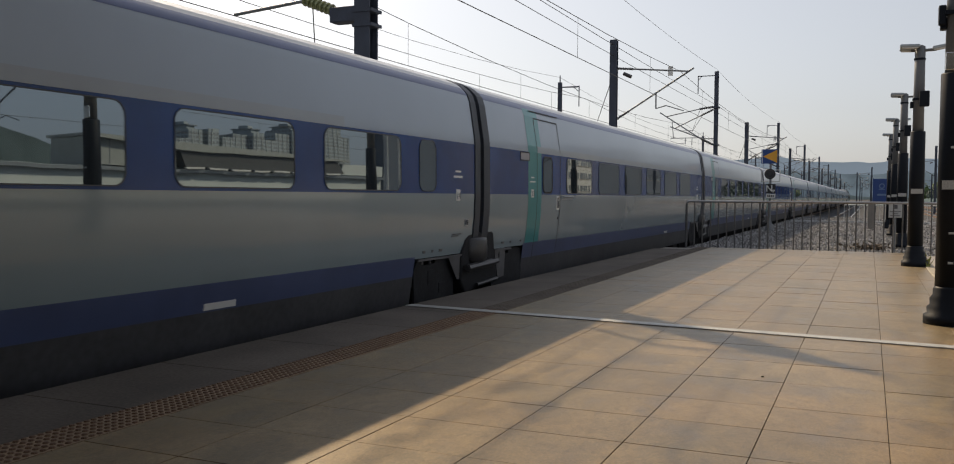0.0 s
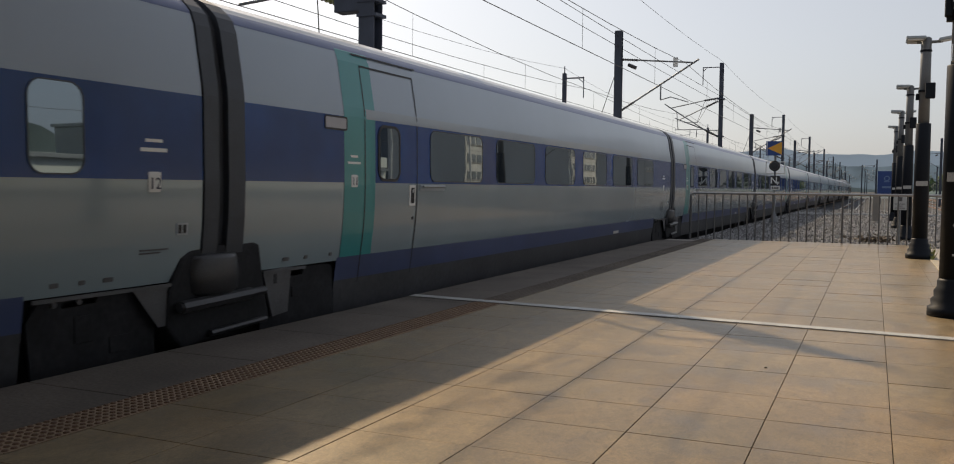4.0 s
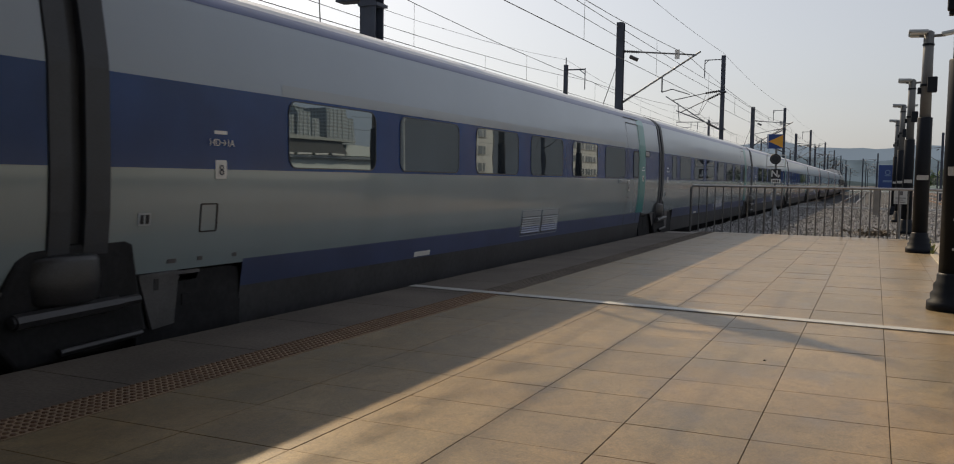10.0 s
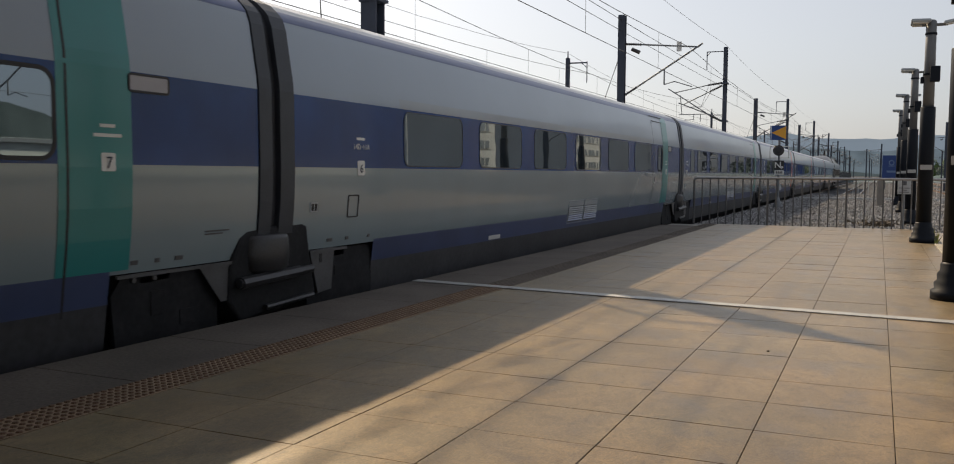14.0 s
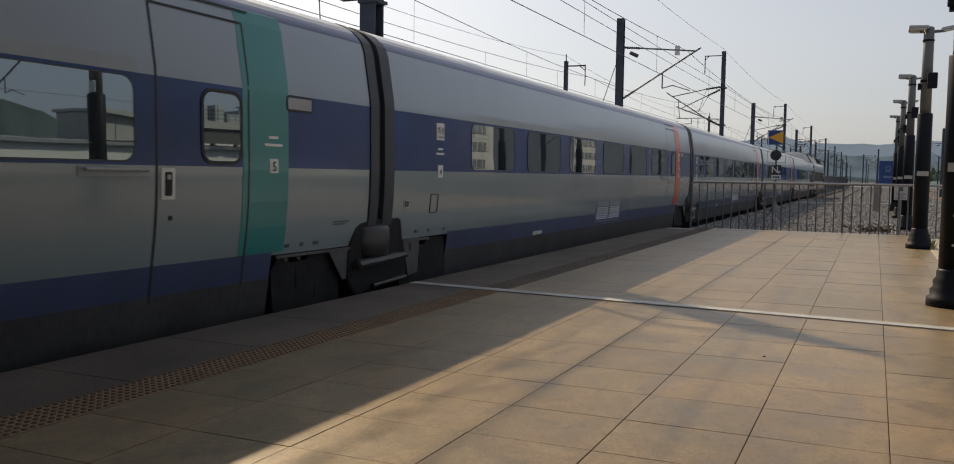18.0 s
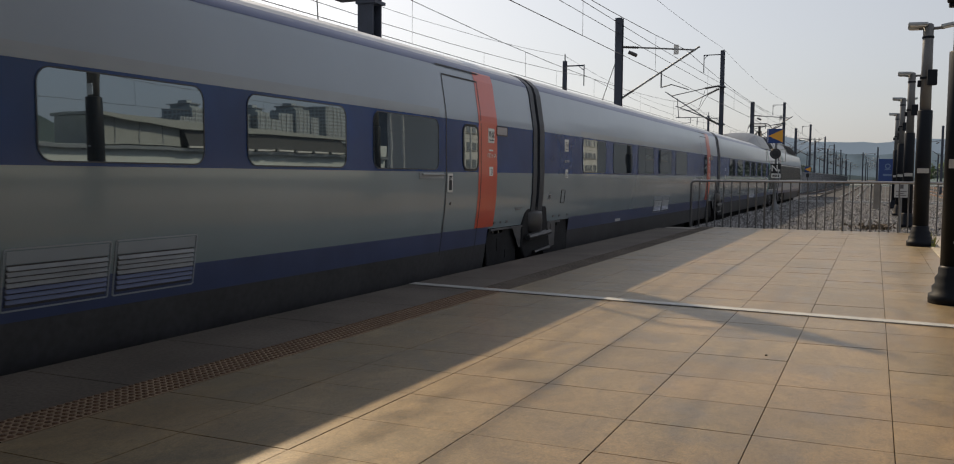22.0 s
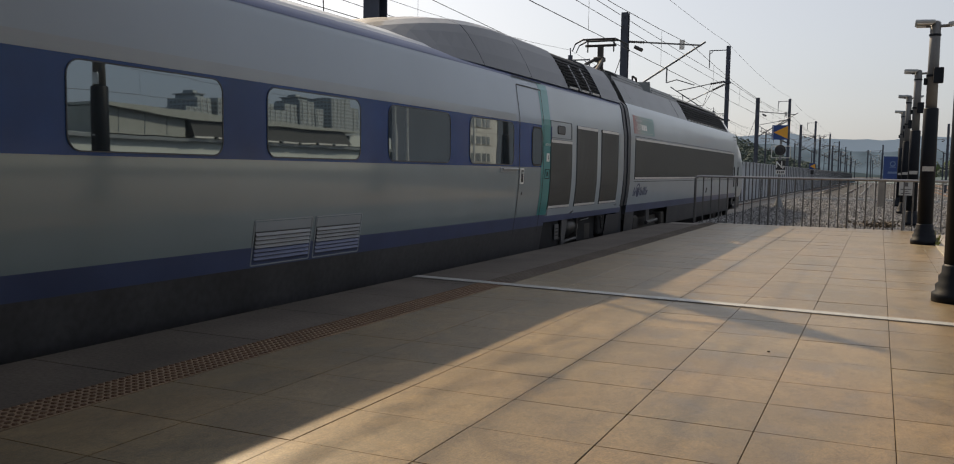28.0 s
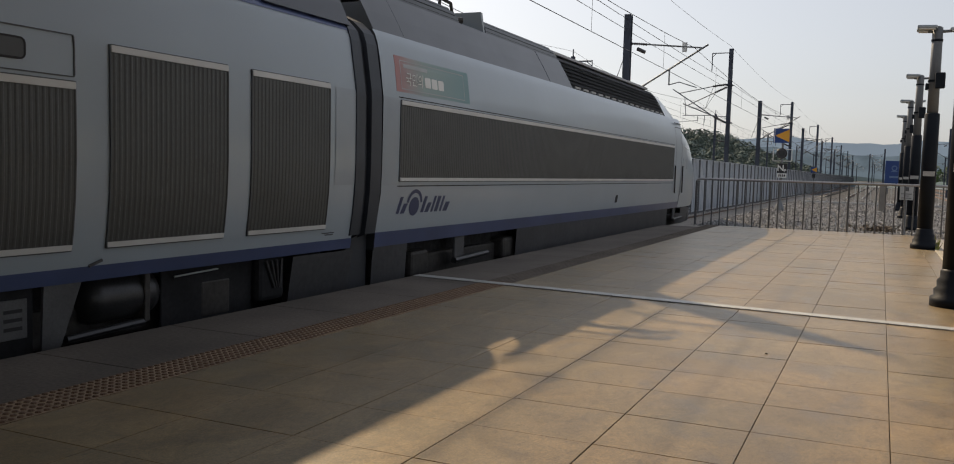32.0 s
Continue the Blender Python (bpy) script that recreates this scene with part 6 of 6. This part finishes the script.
for k in range(40):
    part("bar", rodded((-1.4 + 0.26 * k, 0, 0), (-1.4 + 0.26 * k, 0, 1.0), 0.014, sides=6), "white_metal", far_fence)


# ---- distance ----
def ridge(name, y, x0, x1, base, heights, mat, label, seed):
    rnd = random.Random(seed)
    n = 120
    verts, faces = [], []
    for k in range(n + 1):
        f = k / n
        x = x0 + (x1 - x0) * f
        h = 0.0
        for amp, freq, ph in heights:
            h += amp * (0.5 + 0.5 * math.sin(freq * f * math.tau + ph))
        h += rnd.uniform(0, 0.02) * heights[0][0]
        verts += [(x, y, base), (x, y + h * 1.5, max(base + 1, h))]
    for k in range(n):
        faces.append((2 * k, 2 * k + 2, 2 * k + 3, 2 * k + 1))
    ob = raw_mesh(name, verts, faces, mat)
    return tagged(ob, label, "hills", kind="structure")


# the distance haze on these backdrops comes only from their paint
ridge("backdrop_far", 3200, -2600, 2600, -0.8, ((14, 5.2, 0.9), (12, 11.3, 2.0), (8, 23, 1.0), (5, 41, 0.3), (118, 0.0, 1.57)), "ridge_far", "mountain ridge painted in hazy blue-grey", 3)
ridge("backdrop_middle", 2300, -1900, 1900, -0.8, ((14, 4.1, 2.9), (10, 9.7, 0.5), (6, 21, 1.9), (4, 47, 0.2), (48, 0.0, 1.57)), "ridge_mid", "wooded ridge painted in hazy blue-green", 6)
ridge("backdrop_near", 1500, -1500, 1200, -0.8, ((7, 2.6, 2.2), (6, 6.3, 0.4), (4, 17, 1.0)), "ridge_near", "wooded low hills painted in hazy tones", 4)


# ---- the far side of the station, mirrored in the train's windows ----
def tower(x, y, w, d, h, crown):
    """A slab of flats: pilasters between columns of windows, floor bands and a stepped rooftop."""
    t = empty("apartment_tower", pose(x, y, -0.74))
    tagged(t, "tall grey apartment tower with columns of windows", "building", "apartment towers")
    part("wall", boxed(-w / 2, w / 2, -d / 2, d / 2, 0, h), "tower_wall", t)
    if crown:
        part("roof", boxed(-w / 3, w / 3, -d / 3.2, d / 3.2, h, h + 2.6), "tower_wall", t)
        part("roof_slab", boxed(-w / 2.6, w / 2.6, -d / 2.5, d / 2.5, h + 2.65, h + 3.3), "tower_window", t)
        part("lift_house", boxed(-w / 6, w / 6, -d / 6, d / 6, h + 3.35, h + 5.6), "tower_wall", t)
    n = max(2, round(d / 3.2))
    step = d / n
    bm = bmesh.new()
    for k in range(n):
        y0 = -d / 2 + k * step
        for z in np.arange(2.4, h - 1.5, 2.9):
            box(bm, -w / 2 - 0.10, -w / 2 + 0.1, y0 + 0.55, y0 + step - 0.55, z, z + 1.7)
    for z in np.arange(2.4, h - 1.5, 2.9):
        for xx in np.arange(-w / 2 + 1.2, w / 2 - 2.4, 3.4):
            box(bm, xx, xx + 2.2, -d / 2 - 0.12, -d / 2 + 0.1, z, z + 1.7)
    tagged(part("windows", bm, "tower_window", t), kind="stuff")
    for k in range(1, n, 2):
        part("pilaster", boxed(-w / 2 - 0.5, -w / 2, -d / 2 + k * step - 0.3, -d / 2 + k * step + 0.3, 0, h), "pale_wall", t)
    return t


for x, y, w, d, h, crown in ((418, 452, 26, 12, 48, 0), (420, 467, 26, 14, 55, 1), (418, 483, 26, 9, 56, 0), (418, 499, 24, 13, 51, 0), (420, 515, 24, 15, 54, 0), (416, 531, 24, 14, 56, 1),
                             (420, 549, 26, 17, 52, 0), (422, 567, 26, 18, 58, 0), (420, 586, 26, 18, 62, 1), (420, 602, 26, 10, 57, 0), (430, 638, 40, 30, 68, 0), (434, 664, 40, 18, 62, 0)):
    tower(x, y, w, d, h, crown)


# the buildings across the yard, in one row
station = empty("station_building", pose(38, 0, -0.74))
tagged(station, "long pale station building with a dark glazed band under its roof", "building")
part("wall", boxed(0, 9, 8, 77, 0, 4.85), "pale_wall", station)
part("ledge", boxed(-0.5, 0, 8, 77, 4.55, 4.80), "tower_window", station)
part("roof", boxed(-0.3, 3.0, 37.2, 45.6, 4.9, 6.75), "brown_roof", station)
for k in range(3):
    part("seam", boxed(-0.33, -0.3, 39.2 + 2.3 * k, 39.26 + 2.3 * k, 4.95, 6.7), "tower_window", station)
bm = bmesh.new()
f = bm.faces.new([bm.verts.new((-0.6, y, z)) for y, z in ((46.3, 5.0), (68.6, 5.0), (67.2, 6.2), (45.7, 6.2))])
e = bmesh.ops.extrude_face_region(bm, geom=[f])
bmesh.ops.translate(bm, vec=(9.6, 0, 0), verts=[v for v in e["geom"] if isinstance(v, bmesh.types.BMVert)])
part("roof_panel", bm, "dark_roof", station, "dark glazed band")
bm = bmesh.new()
f = bm.faces.new([bm.verts.new((-0.9, y, z)) for y, z in ((37.1, 6.8), (45.7, 6.22), (69.5, 6.22), (69.5, 6.38), (45.7, 6.85), (37.1, 7.0))])
e = bmesh.ops.extrude_face_region(bm, geom=[f])
bmesh.ops.translate(bm, vec=(4.2, 0, 0), verts=[v for v in e["geom"] if isinstance(v, bmesh.types.BMVert)])
part("eaves", bm, "brown_roof", station, "pale sloping eaves")
part("roof_end", boxed(-0.2, 9, 68.8, 77, 4.9, 6.0), "pale_wall", station)
for k in range(8):
    part("light_box", boxed(-0.9, -0.7, 46 + 2.75 * k, 48.2 + 2.75 * k, 4.84, 4.98), "white_metal", station)
hut = part("hut", boxed(44, 50, 31.5, 34.2, -0.74, 6.0), "pale_wall")
tagged(hut, "small pale hut beside the station building", "building")


def block(name, y0, y1, h, mat, label, windows):
    b = empty(name, pose(38, y0, -0.74))
    tagged(b, label, "building", "blocks across the yard")
    part("wall", boxed(0, 1.2, 0, y1 - y0, 0, h), mat, b)
    for z in windows:
        n = int((y1 - y0 - 0.6) / 1.7)
        for k in range(n):
            y = 0.5 + 1.7 * k
            w = part("window", boxed(-0.05, 0.05, y, y + (1.25 if k % 3 else 0.8), z, z + 1.05), "tower_window", b)
            part("sill", boxed(-0.1, 0.02, y - 0.08, y + 1.3, z - 0.14, z - 0.05), "concrete", w)
    return b


block("glass_block", 77.6, 97.3, 15, "dark_block", "dark blue-grey block across the yard", ())
block("office_block", 97.5, 106.5, 13, "office_wall", "white four-storey block with rows of windows", (1.6, 3.9, 6.2, 8.5, 10.8))
block("glass_block", 106.7, 142, 21, "dark_block", "dark blue-grey block across the yard", ())
block("office_block", 142.2, 157, 17, "office_wall", "white four-storey block with rows of windows", (1.6, 3.9, 6.2, 8.5, 10.8, 13.1))
# row added only to be mirrored: tall and dark, so far windows darken
for _y0, _y1, _h, _rows in ((157.3, 196, 27, ()), (196.3, 222, 33, (3.0, 7.0, 11.0, 15.0, 19.0, 23.0)), (222.3, 262, 24, ()), (262.3, 290, 35, (4.0, 9.0, 14.0, 19.0, 24.0)), (290.3, 345, 28, ()), (345.3, 420, 34, ())):
    block("glass_block", _y0, _y1, _h, "dark_block", "dark blue-grey block across the yard", _rows)
for k, (px_, py_) in enumerate(((25, 55.6), (25, 57.6), (26, 73), (22, 92))):
    lp = part("light_pole", rodded((px_, py_, -0.74), (px_ + 0.15, py_, 10.5), 0.11, 0.07), "white_metal")
    tagged(lp, "slim pale light pole across the yard", "pole", "light poles")
mirrored_hill = raw_mesh("hill", [(420, 120, -0.8), (420, 250, 40), (420, 300, 48), (420, 328, 47), (420, 352, 42), (420, 380, 30), (420, 440, -0.8), (500, 270, -0.8)],
                         [(0, 1, 7), (1, 2, 7), (2, 3, 7), (3, 4, 7), (4, 5, 7), (5, 6, 7), (6, 5, 4, 3, 2, 1, 0)], "ridge_near")
tagged(mirrored_hill, "dark wooded hill beyond the station", "hill", kind="structure")

# ---- unseen canopy and hall added behind the viewer: close the place, dim skylight ----
canopy = empty("platform_canopy", pose(0, -1.4, 0))
tagged(canopy, "plain grey unseen canopy on round columns, added to block sky", "canopy")
part("roof", boxed(-4.5, 9.0, -46, 0, 3.8, 4.0, bevel=0.03), "canopy", canopy)
for k in range(4):
    part("column", rodded((2.6, -6 - 11 * k, 0), (2.6, -6 - 11 * k, 3.8), 0.16, sides=16), "canopy", canopy)
hall = part("station_hall", boxed(-4.0, 24, -62, -50, -0.74, 11), "pale_wall")
tagged(hall, "plain pale unseen hall added to close the platform", "building")

# ---- platform pieces, last ----
pav = empty("paving")
tagged(pav, "worn warm-grey square paving slabs", "paving", kind="structure")
bed = part("joint_bed", boxed(-3.79, KERB_X, P_START, P_END, -0.029, -0.006), "joint", pav)


def slab_mesh(w, d, h=0.02, b=0.003):
    bm = bmesh.new()
    lo = [bm.verts.new((x, y, -h)) for x, y in ((0, 0), (w, 0), (w, d), (0, d))]
    mi = [bm.verts.new((x, y, -b)) for x, y in ((0, 0), (w, 0), (w, d), (0, d))]
    hi = [bm.verts.new((x, y, 0)) for x, y in ((b, b), (w - b, b), (w - b, d - b), (b, d - b))]
    for p, q in ((lo, mi), (mi, hi)):
        for k in range(4):
            bm.faces.new((p[k], p[(k + 1) % 4], q[(k + 1) % 4], q[k]))
    bm.faces.new(hi)
    me = bpy.data.meshes.new("slab")
    bm.to_mesh(me)
    bm.free()
    me.materials.append(M["slab"])
    return me


rs = random.Random(5)
STRIP = lambda x: 2.10 - 0.085 * (x + 2.5)
rows = [-1.08 - 0.583 * k for k in range(13, 0, -1)] + [-1.08 + 0.762 * k for k in range(24)]
meshes = {}
for i in range(-6, 2):
    x0, w = i * TILE, TILE
    if i == 1:
        w = KERB_X - TILE
    if i == -6:
        x0, w = -3.79, 3.79 - 5 * TILE
    for y0, y1 in zip(rows, rows[1:]):
        if y0 > P_END - 0.1:
            break
        d = min(y1, P_END) - y0
        key = (round(w, 3), round(d, 3))
        if key not in meshes:
            meshes[key] = slab_mesh(w - 0.0038, d - 0.0038, 0.02, 0.002)
        s = new("slab", meshes[key])
        s.parent = pav
        s.matrix_basis = pose(x0, y0, rs.uniform(-0.0008, 0.0008), rs.uniform(-0.07, 0.07), rs.uniform(-0.07, 0.07))
part("rear_paving", boxed(-3.79, KERB_X, P_START, -8.66, -0.02, -0.001), "slab", pav)

edge = empty("platform_edge")
tagged(edge, "grey concrete edge slabs along the track", "paving", kind="structure")
for j in range(22):
    y0 = -10 + j * 1.2
    if y0 + 1.2 > P_END:
        break
    part("edge_slab", boxed(EDGE, -4.12, y0, y0 + 1.194, -0.16, 0.0, bevel=0.006), "edge_slab", edge)

tact = empty("tactile_paving")
tagged(tact, "brown-orange studded tactile paving strip", "paving", kind="structure")
tb = bmesh.new()
box(tb, 0.002, 0.312, 0.002, 0.298, -0.02, 0.0)
for a in range(6):
    for b in range(6):
        cx, cy = 0.028 + 0.0515 * a, 0.026 + 0.0496 * b
        c = bmesh.ops.create_cone(tb, cap_ends=True, segments=8, radius1=0.0175, radius2=0.012, depth=0.008, matrix=Matrix.Translation((cx, cy, 0.004)))
tm = bpy.data.meshes.new("tactile_tile")
tb.to_mesh(tm)
tb.free()
tm.materials.append(M["tactile"])
tm.materials.append(M["tactile_stud"])
for p in tm.polygons:
    p.material_index = 1 if p.center.z > 0.0005 else 0
worn_tile = tm.copy()
worn_tile.materials[0] = M["tactile_worn"]
worn_tile.materials[1] = M["edge_slab"]
for j in range(88):
    y0 = -9.9 + 0.3 * j
    if y0 + 0.3 > P_END:
        break
    s = new("tactile_tile", tm if y0 < 2.2 else worn_tile)
    s.parent = tact
    s.matrix_basis = pose(-4.115, y0, 0)

strip = empty("expansion_joint")
tagged(strip, "pale metal expansion joint cover across the platform", "joint cover", kind="structure")
bm = bmesh.new()
v = []
for x, dy in ((-4.98, -0.08), (KERB_X, -0.08), (KERB_X, 0.08), (-4.98, 0.08)):
    v.append((x, STRIP(x) + dy))
lo = [bm.verts.new((x, y, 0.001)) for x, y in v]
hi = [bm.verts.new((x, y, 0.009)) for x, y in v]
bm.faces.new(hi)
for k in range(4):
    bm.faces.new((lo[k], lo[(k + 1) % 4], hi[(k + 1) % 4], hi[k]))
part("cover_plate", bm, "strip", strip)
for dy, w in ((-0.095, 0.012), (0.09, 0.008)):
    bm = bmesh.new()
    bm.faces.new([bm.verts.new((x, STRIP(x) + dy + e, 0.0035)) for x, e in ((-4.98, -w), (KERB_X, -w), (KERB_X, w), (-4.98, w))])
    part("seam", bm, "joint", strip)

kerb = empty("kerb")
tagged(kerb, "pale concrete kerb along the platform's back", "kerb", kind="structure")
for j in range(26):
    y0 = -10 + j
    part("kerb_stone", boxed(KERB_X, KERB_X + 0.14, y0, y0 + 0.994, -0.3, 0.012, bevel=0.008), "kerb", kerb)
back = part("path", boxed(KERB_X + 0.14, 9.0, P_START, P_END, -0.735, -0.06), "concrete")
tagged(back, "grey concrete path behind the platform kerb", "path", kind="structure")

# ballast stones between the platform's end and the first signs
rb = np.random.RandomState(3)
N = 46000
px = np.where(rb.uniform(0, 1, N) < 0.72, rb.uniform(-4.6, 3.6, N), rb.uniform(-8.3, -4.6, N))
py = 16.5 + 42 * rb.uniform(0, 1, N) ** 1.7
pz = np.interp(px, (-5.55, -4.55), (-0.615, -0.09))
size = rb.uniform(0.02, 0.048, N)
octa = np.array([(1, 0, 0), (0, 1, 0), (-1, 0, 0), (0, -1, 0), (0, 0, 1), (0, 0, -1)], float)
tri = [(0, 1, 4), (1, 2, 4), (2, 3, 4), (3, 0, 4), (1, 0, 5), (2, 1, 5), (3, 2, 5), (0, 3, 5)]
jit = octa[None] * rb.uniform(0.6, 1.3, (N, 6, 3)) + rb.uniform(-0.35, 0.35, (N, 6, 3))
pts = jit * size[:, None, None] + np.stack([px, py, pz], 1)[:, None, :]
faces = (np.array(tri)[None] + 6 * np.arange(N)[:, None, None]).reshape(-1, 3)
stones = raw_mesh("ballast_stones", pts.reshape(-1, 3).tolist(), faces.tolist(), "stone")
tagged(stones, "loose grey-brown ballast stones", "gravel", kind="stuff")

rl = np.random.RandomState(8)
lv, lf = [], []
for k in range(240):
    c0 = np.array((-0.12 + rl.normal(0, 0.22), 18.75 + rl.normal(0, 0.3), -0.05 + abs(rl.normal(0, 0.05))))
    base_n = len(lv)
    for q in range(3):
        lv.append(tuple(c0 + rl.normal(0, 0.055, 3) * np.array((1, 1, 0.7))))
    lf.append((base_n, base_n + 1, base_n + 2))
tagged(raw_mesh("litter", lv, lf, "bark"), "dark dry leaf litter on the gravel beside the fence", "litter", kind="stuff")

# wooded hill beyond the noise barrier
hill = empty("wooded_hill")
tagged(hill, "wooded green hill beyond the railway", "hill", kind="structure")


def hill_z(x, y):
    a = np.exp(-(((x + 64) / 30) ** 2)) * np.exp(-(((y - 335) / 90) ** 2))
    b = np.exp(-(((x - 62) / 26) ** 2)) * np.exp(-(((y - 400) / 80) ** 2))
    return -0.8 + 15.5 * a + 22 * b


hv, hf, nx, ny = [], [], 40, 40
for i in range(nx + 1):
    for j in range(ny + 1):
        x, y = -230 + 400 * i / nx, 120 + 460 * j / ny
        hv.append((x, y, hill_z(x, y)))
for i in range(nx):
    for j in range(ny):
        a = i * (ny + 1) + j
        hf.append((a, a + ny + 1, a + ny + 2, a + 1))
raw_mesh("slope", hv, hf, "ridge_near", hill)
rt = np.random.RandomState(11)
n_trees, n_leaves = 7000, 54
tx, ty = rt.uniform(-170, 150, n_trees), rt.uniform(200, 440, n_trees)
tz = hill_z(tx, ty)
keep = tz > 1.2
tx, ty, tz = tx[keep], ty[keep], tz[keep]
tr = rt.uniform(0.9, 2.1, len(tx))
d = rt.normal(size=(len(tx), n_leaves, 3))
d /= np.linalg.norm(d, axis=2, keepdims=True)
c = np.stack((tx, ty, tz + tr * 0.9), 1)[:, None, :] + d * tr[:, None, None] * np.array((1.0, 1.0, 1.25))
u = np.cross(d, np.array((0.3, 0.2, 1.0)))
u /= np.linalg.norm(u, axis=2, keepdims=True)
w = np.cross(d, u)
h = (tr[:, None] * rt.uniform(0.07, 0.19, (len(tx), n_leaves)))[..., None]
verts = np.stack([c + (u * su + w * sw) * h for su, sw in ((-1, -0.7), (0.9, -1), (1, 0.8), (-0.8, 1))], 2).reshape(-1, 3).tolist()
faces = np.arange(len(verts)).reshape(-1, 4).tolist()
tagged(raw_mesh("trees", verts, faces, "leaf", hill), "dense green trees on the hill", kind="stuff")

# bright bushes beside the yard
def bush(x, y, r, height):
    n = 420
    d = rt.normal(size=(n, 3))
    d /= np.linalg.norm(d, axis=1, keepdims=True)
    lump = 1 + 0.25 * np.sin(d[:, :1] * 5 + x) + 0.2 * np.sin(d[:, 1:2] * 7 + y)
    c = np.array((0, 0, height * 0.55)) + d * lump * rt.uniform(0.6, 1.0, (n, 1)) * np.array((r, r, height * 0.5))
    u = np.cross(d, np.array((0.3, 0.2, 1.0)))
    u /= np.linalg.norm(u, axis=1, keepdims=True)
    w = np.cross(d, u)
    h = rt.uniform(0.25, 0.55, (n, 1))
    v = np.stack([c + (u * su + w * sw) * h for su, sw in ((-1, -0.7), (0.9, -1), (1, 0.8), (-0.8, 1))], 1).reshape(-1, 3).tolist()
    b = empty("bush", pose(x, y, -0.74))
    tagged(b, "leafy green bush beside the yard tracks", "bush", "bushes by the yard")
    raw_mesh("leaves", v, np.arange(len(v)).reshape(-1, 4).tolist(), "bush_leaf", b)
    for q in range(4):
        part("stem", rodded((0.1 * q - 0.15, 0.05 * q, 0), (0.3 * q - 0.45, 0.2 * q - 0.3, height * 0.6), 0.05, 0.02, sides=5), "bark", b)


for x, y, r, z in ((21.5, 418, 4.4, 8.2), (28.0, 424, 5.0, 9.4), (35.0, 420, 4.6, 8.6)):
    bush(x, y, r, z)


# weeds in the kerb's joint
wv, wf = [], []
for k in range(150):
    x, y = KERB_X + 0.02 + rt.normal(0, 0.03), 12.25 + rt.normal(0, 0.22)
    h, a = rt.uniform(0.06, 0.27), rt.uniform(0, math.tau)
    dx, dy = 0.02 * math.cos(a), 0.02 * math.sin(a)
    b0 = len(wv)
    wv += [(x - dx, y - dy, 0.0), (x + dx, y + dy, 0.0), (x + dx * 2 + rt.normal(0, 0.04), y + dy * 2, h)]
    wf.append((b0, b0 + 1, b0 + 2))
tagged(raw_mesh("weeds", wv, wf, "weed"), "yellow-green weeds growing along the kerb", "weeds", kind="stuff")

peb = part("pebble", lathe(bmesh.new(), [(0.007, 0.001), (0.012, 0.003), (0.007, 0.008)], 8), "joint")
tagged(peb, "small dark pebble lying on the paving", "pebble")
peb.matrix_basis = pose(-0.79, -0.18, 0.0)

# ---- the train's run ----
RUN = [
    (0, 251.3), (1, 240.13), (2, 229.29), (3, 218.69), (4, 208.23), (5, 197.96), (6, 187.91), (7, 178.15), (8, 168.69),
    (9, 159.51), (10, 150.6), (11, 141.85), (12, 133.12), (13, 124.24), (14, 115.43), (15, 106.51), (16, 97.6), (17, 88.74),
    (18, 80.01), (19, 71.47), (20, 63.2), (21, 55.28), (22, 47.78), (23, 40.72), (24, 34.09), (25, 27.91), (26, 22.22),
    (27, 17.15), (28, 12.65), (29, 8.78), (30, 5.62), (31, 3.2), (32, 1.64),
]


def motions():
    for car, off in TRAIN:
        walk(car, [(t, pose(CAR_X, y + off, 0)) for t, y in RUN])


motions()
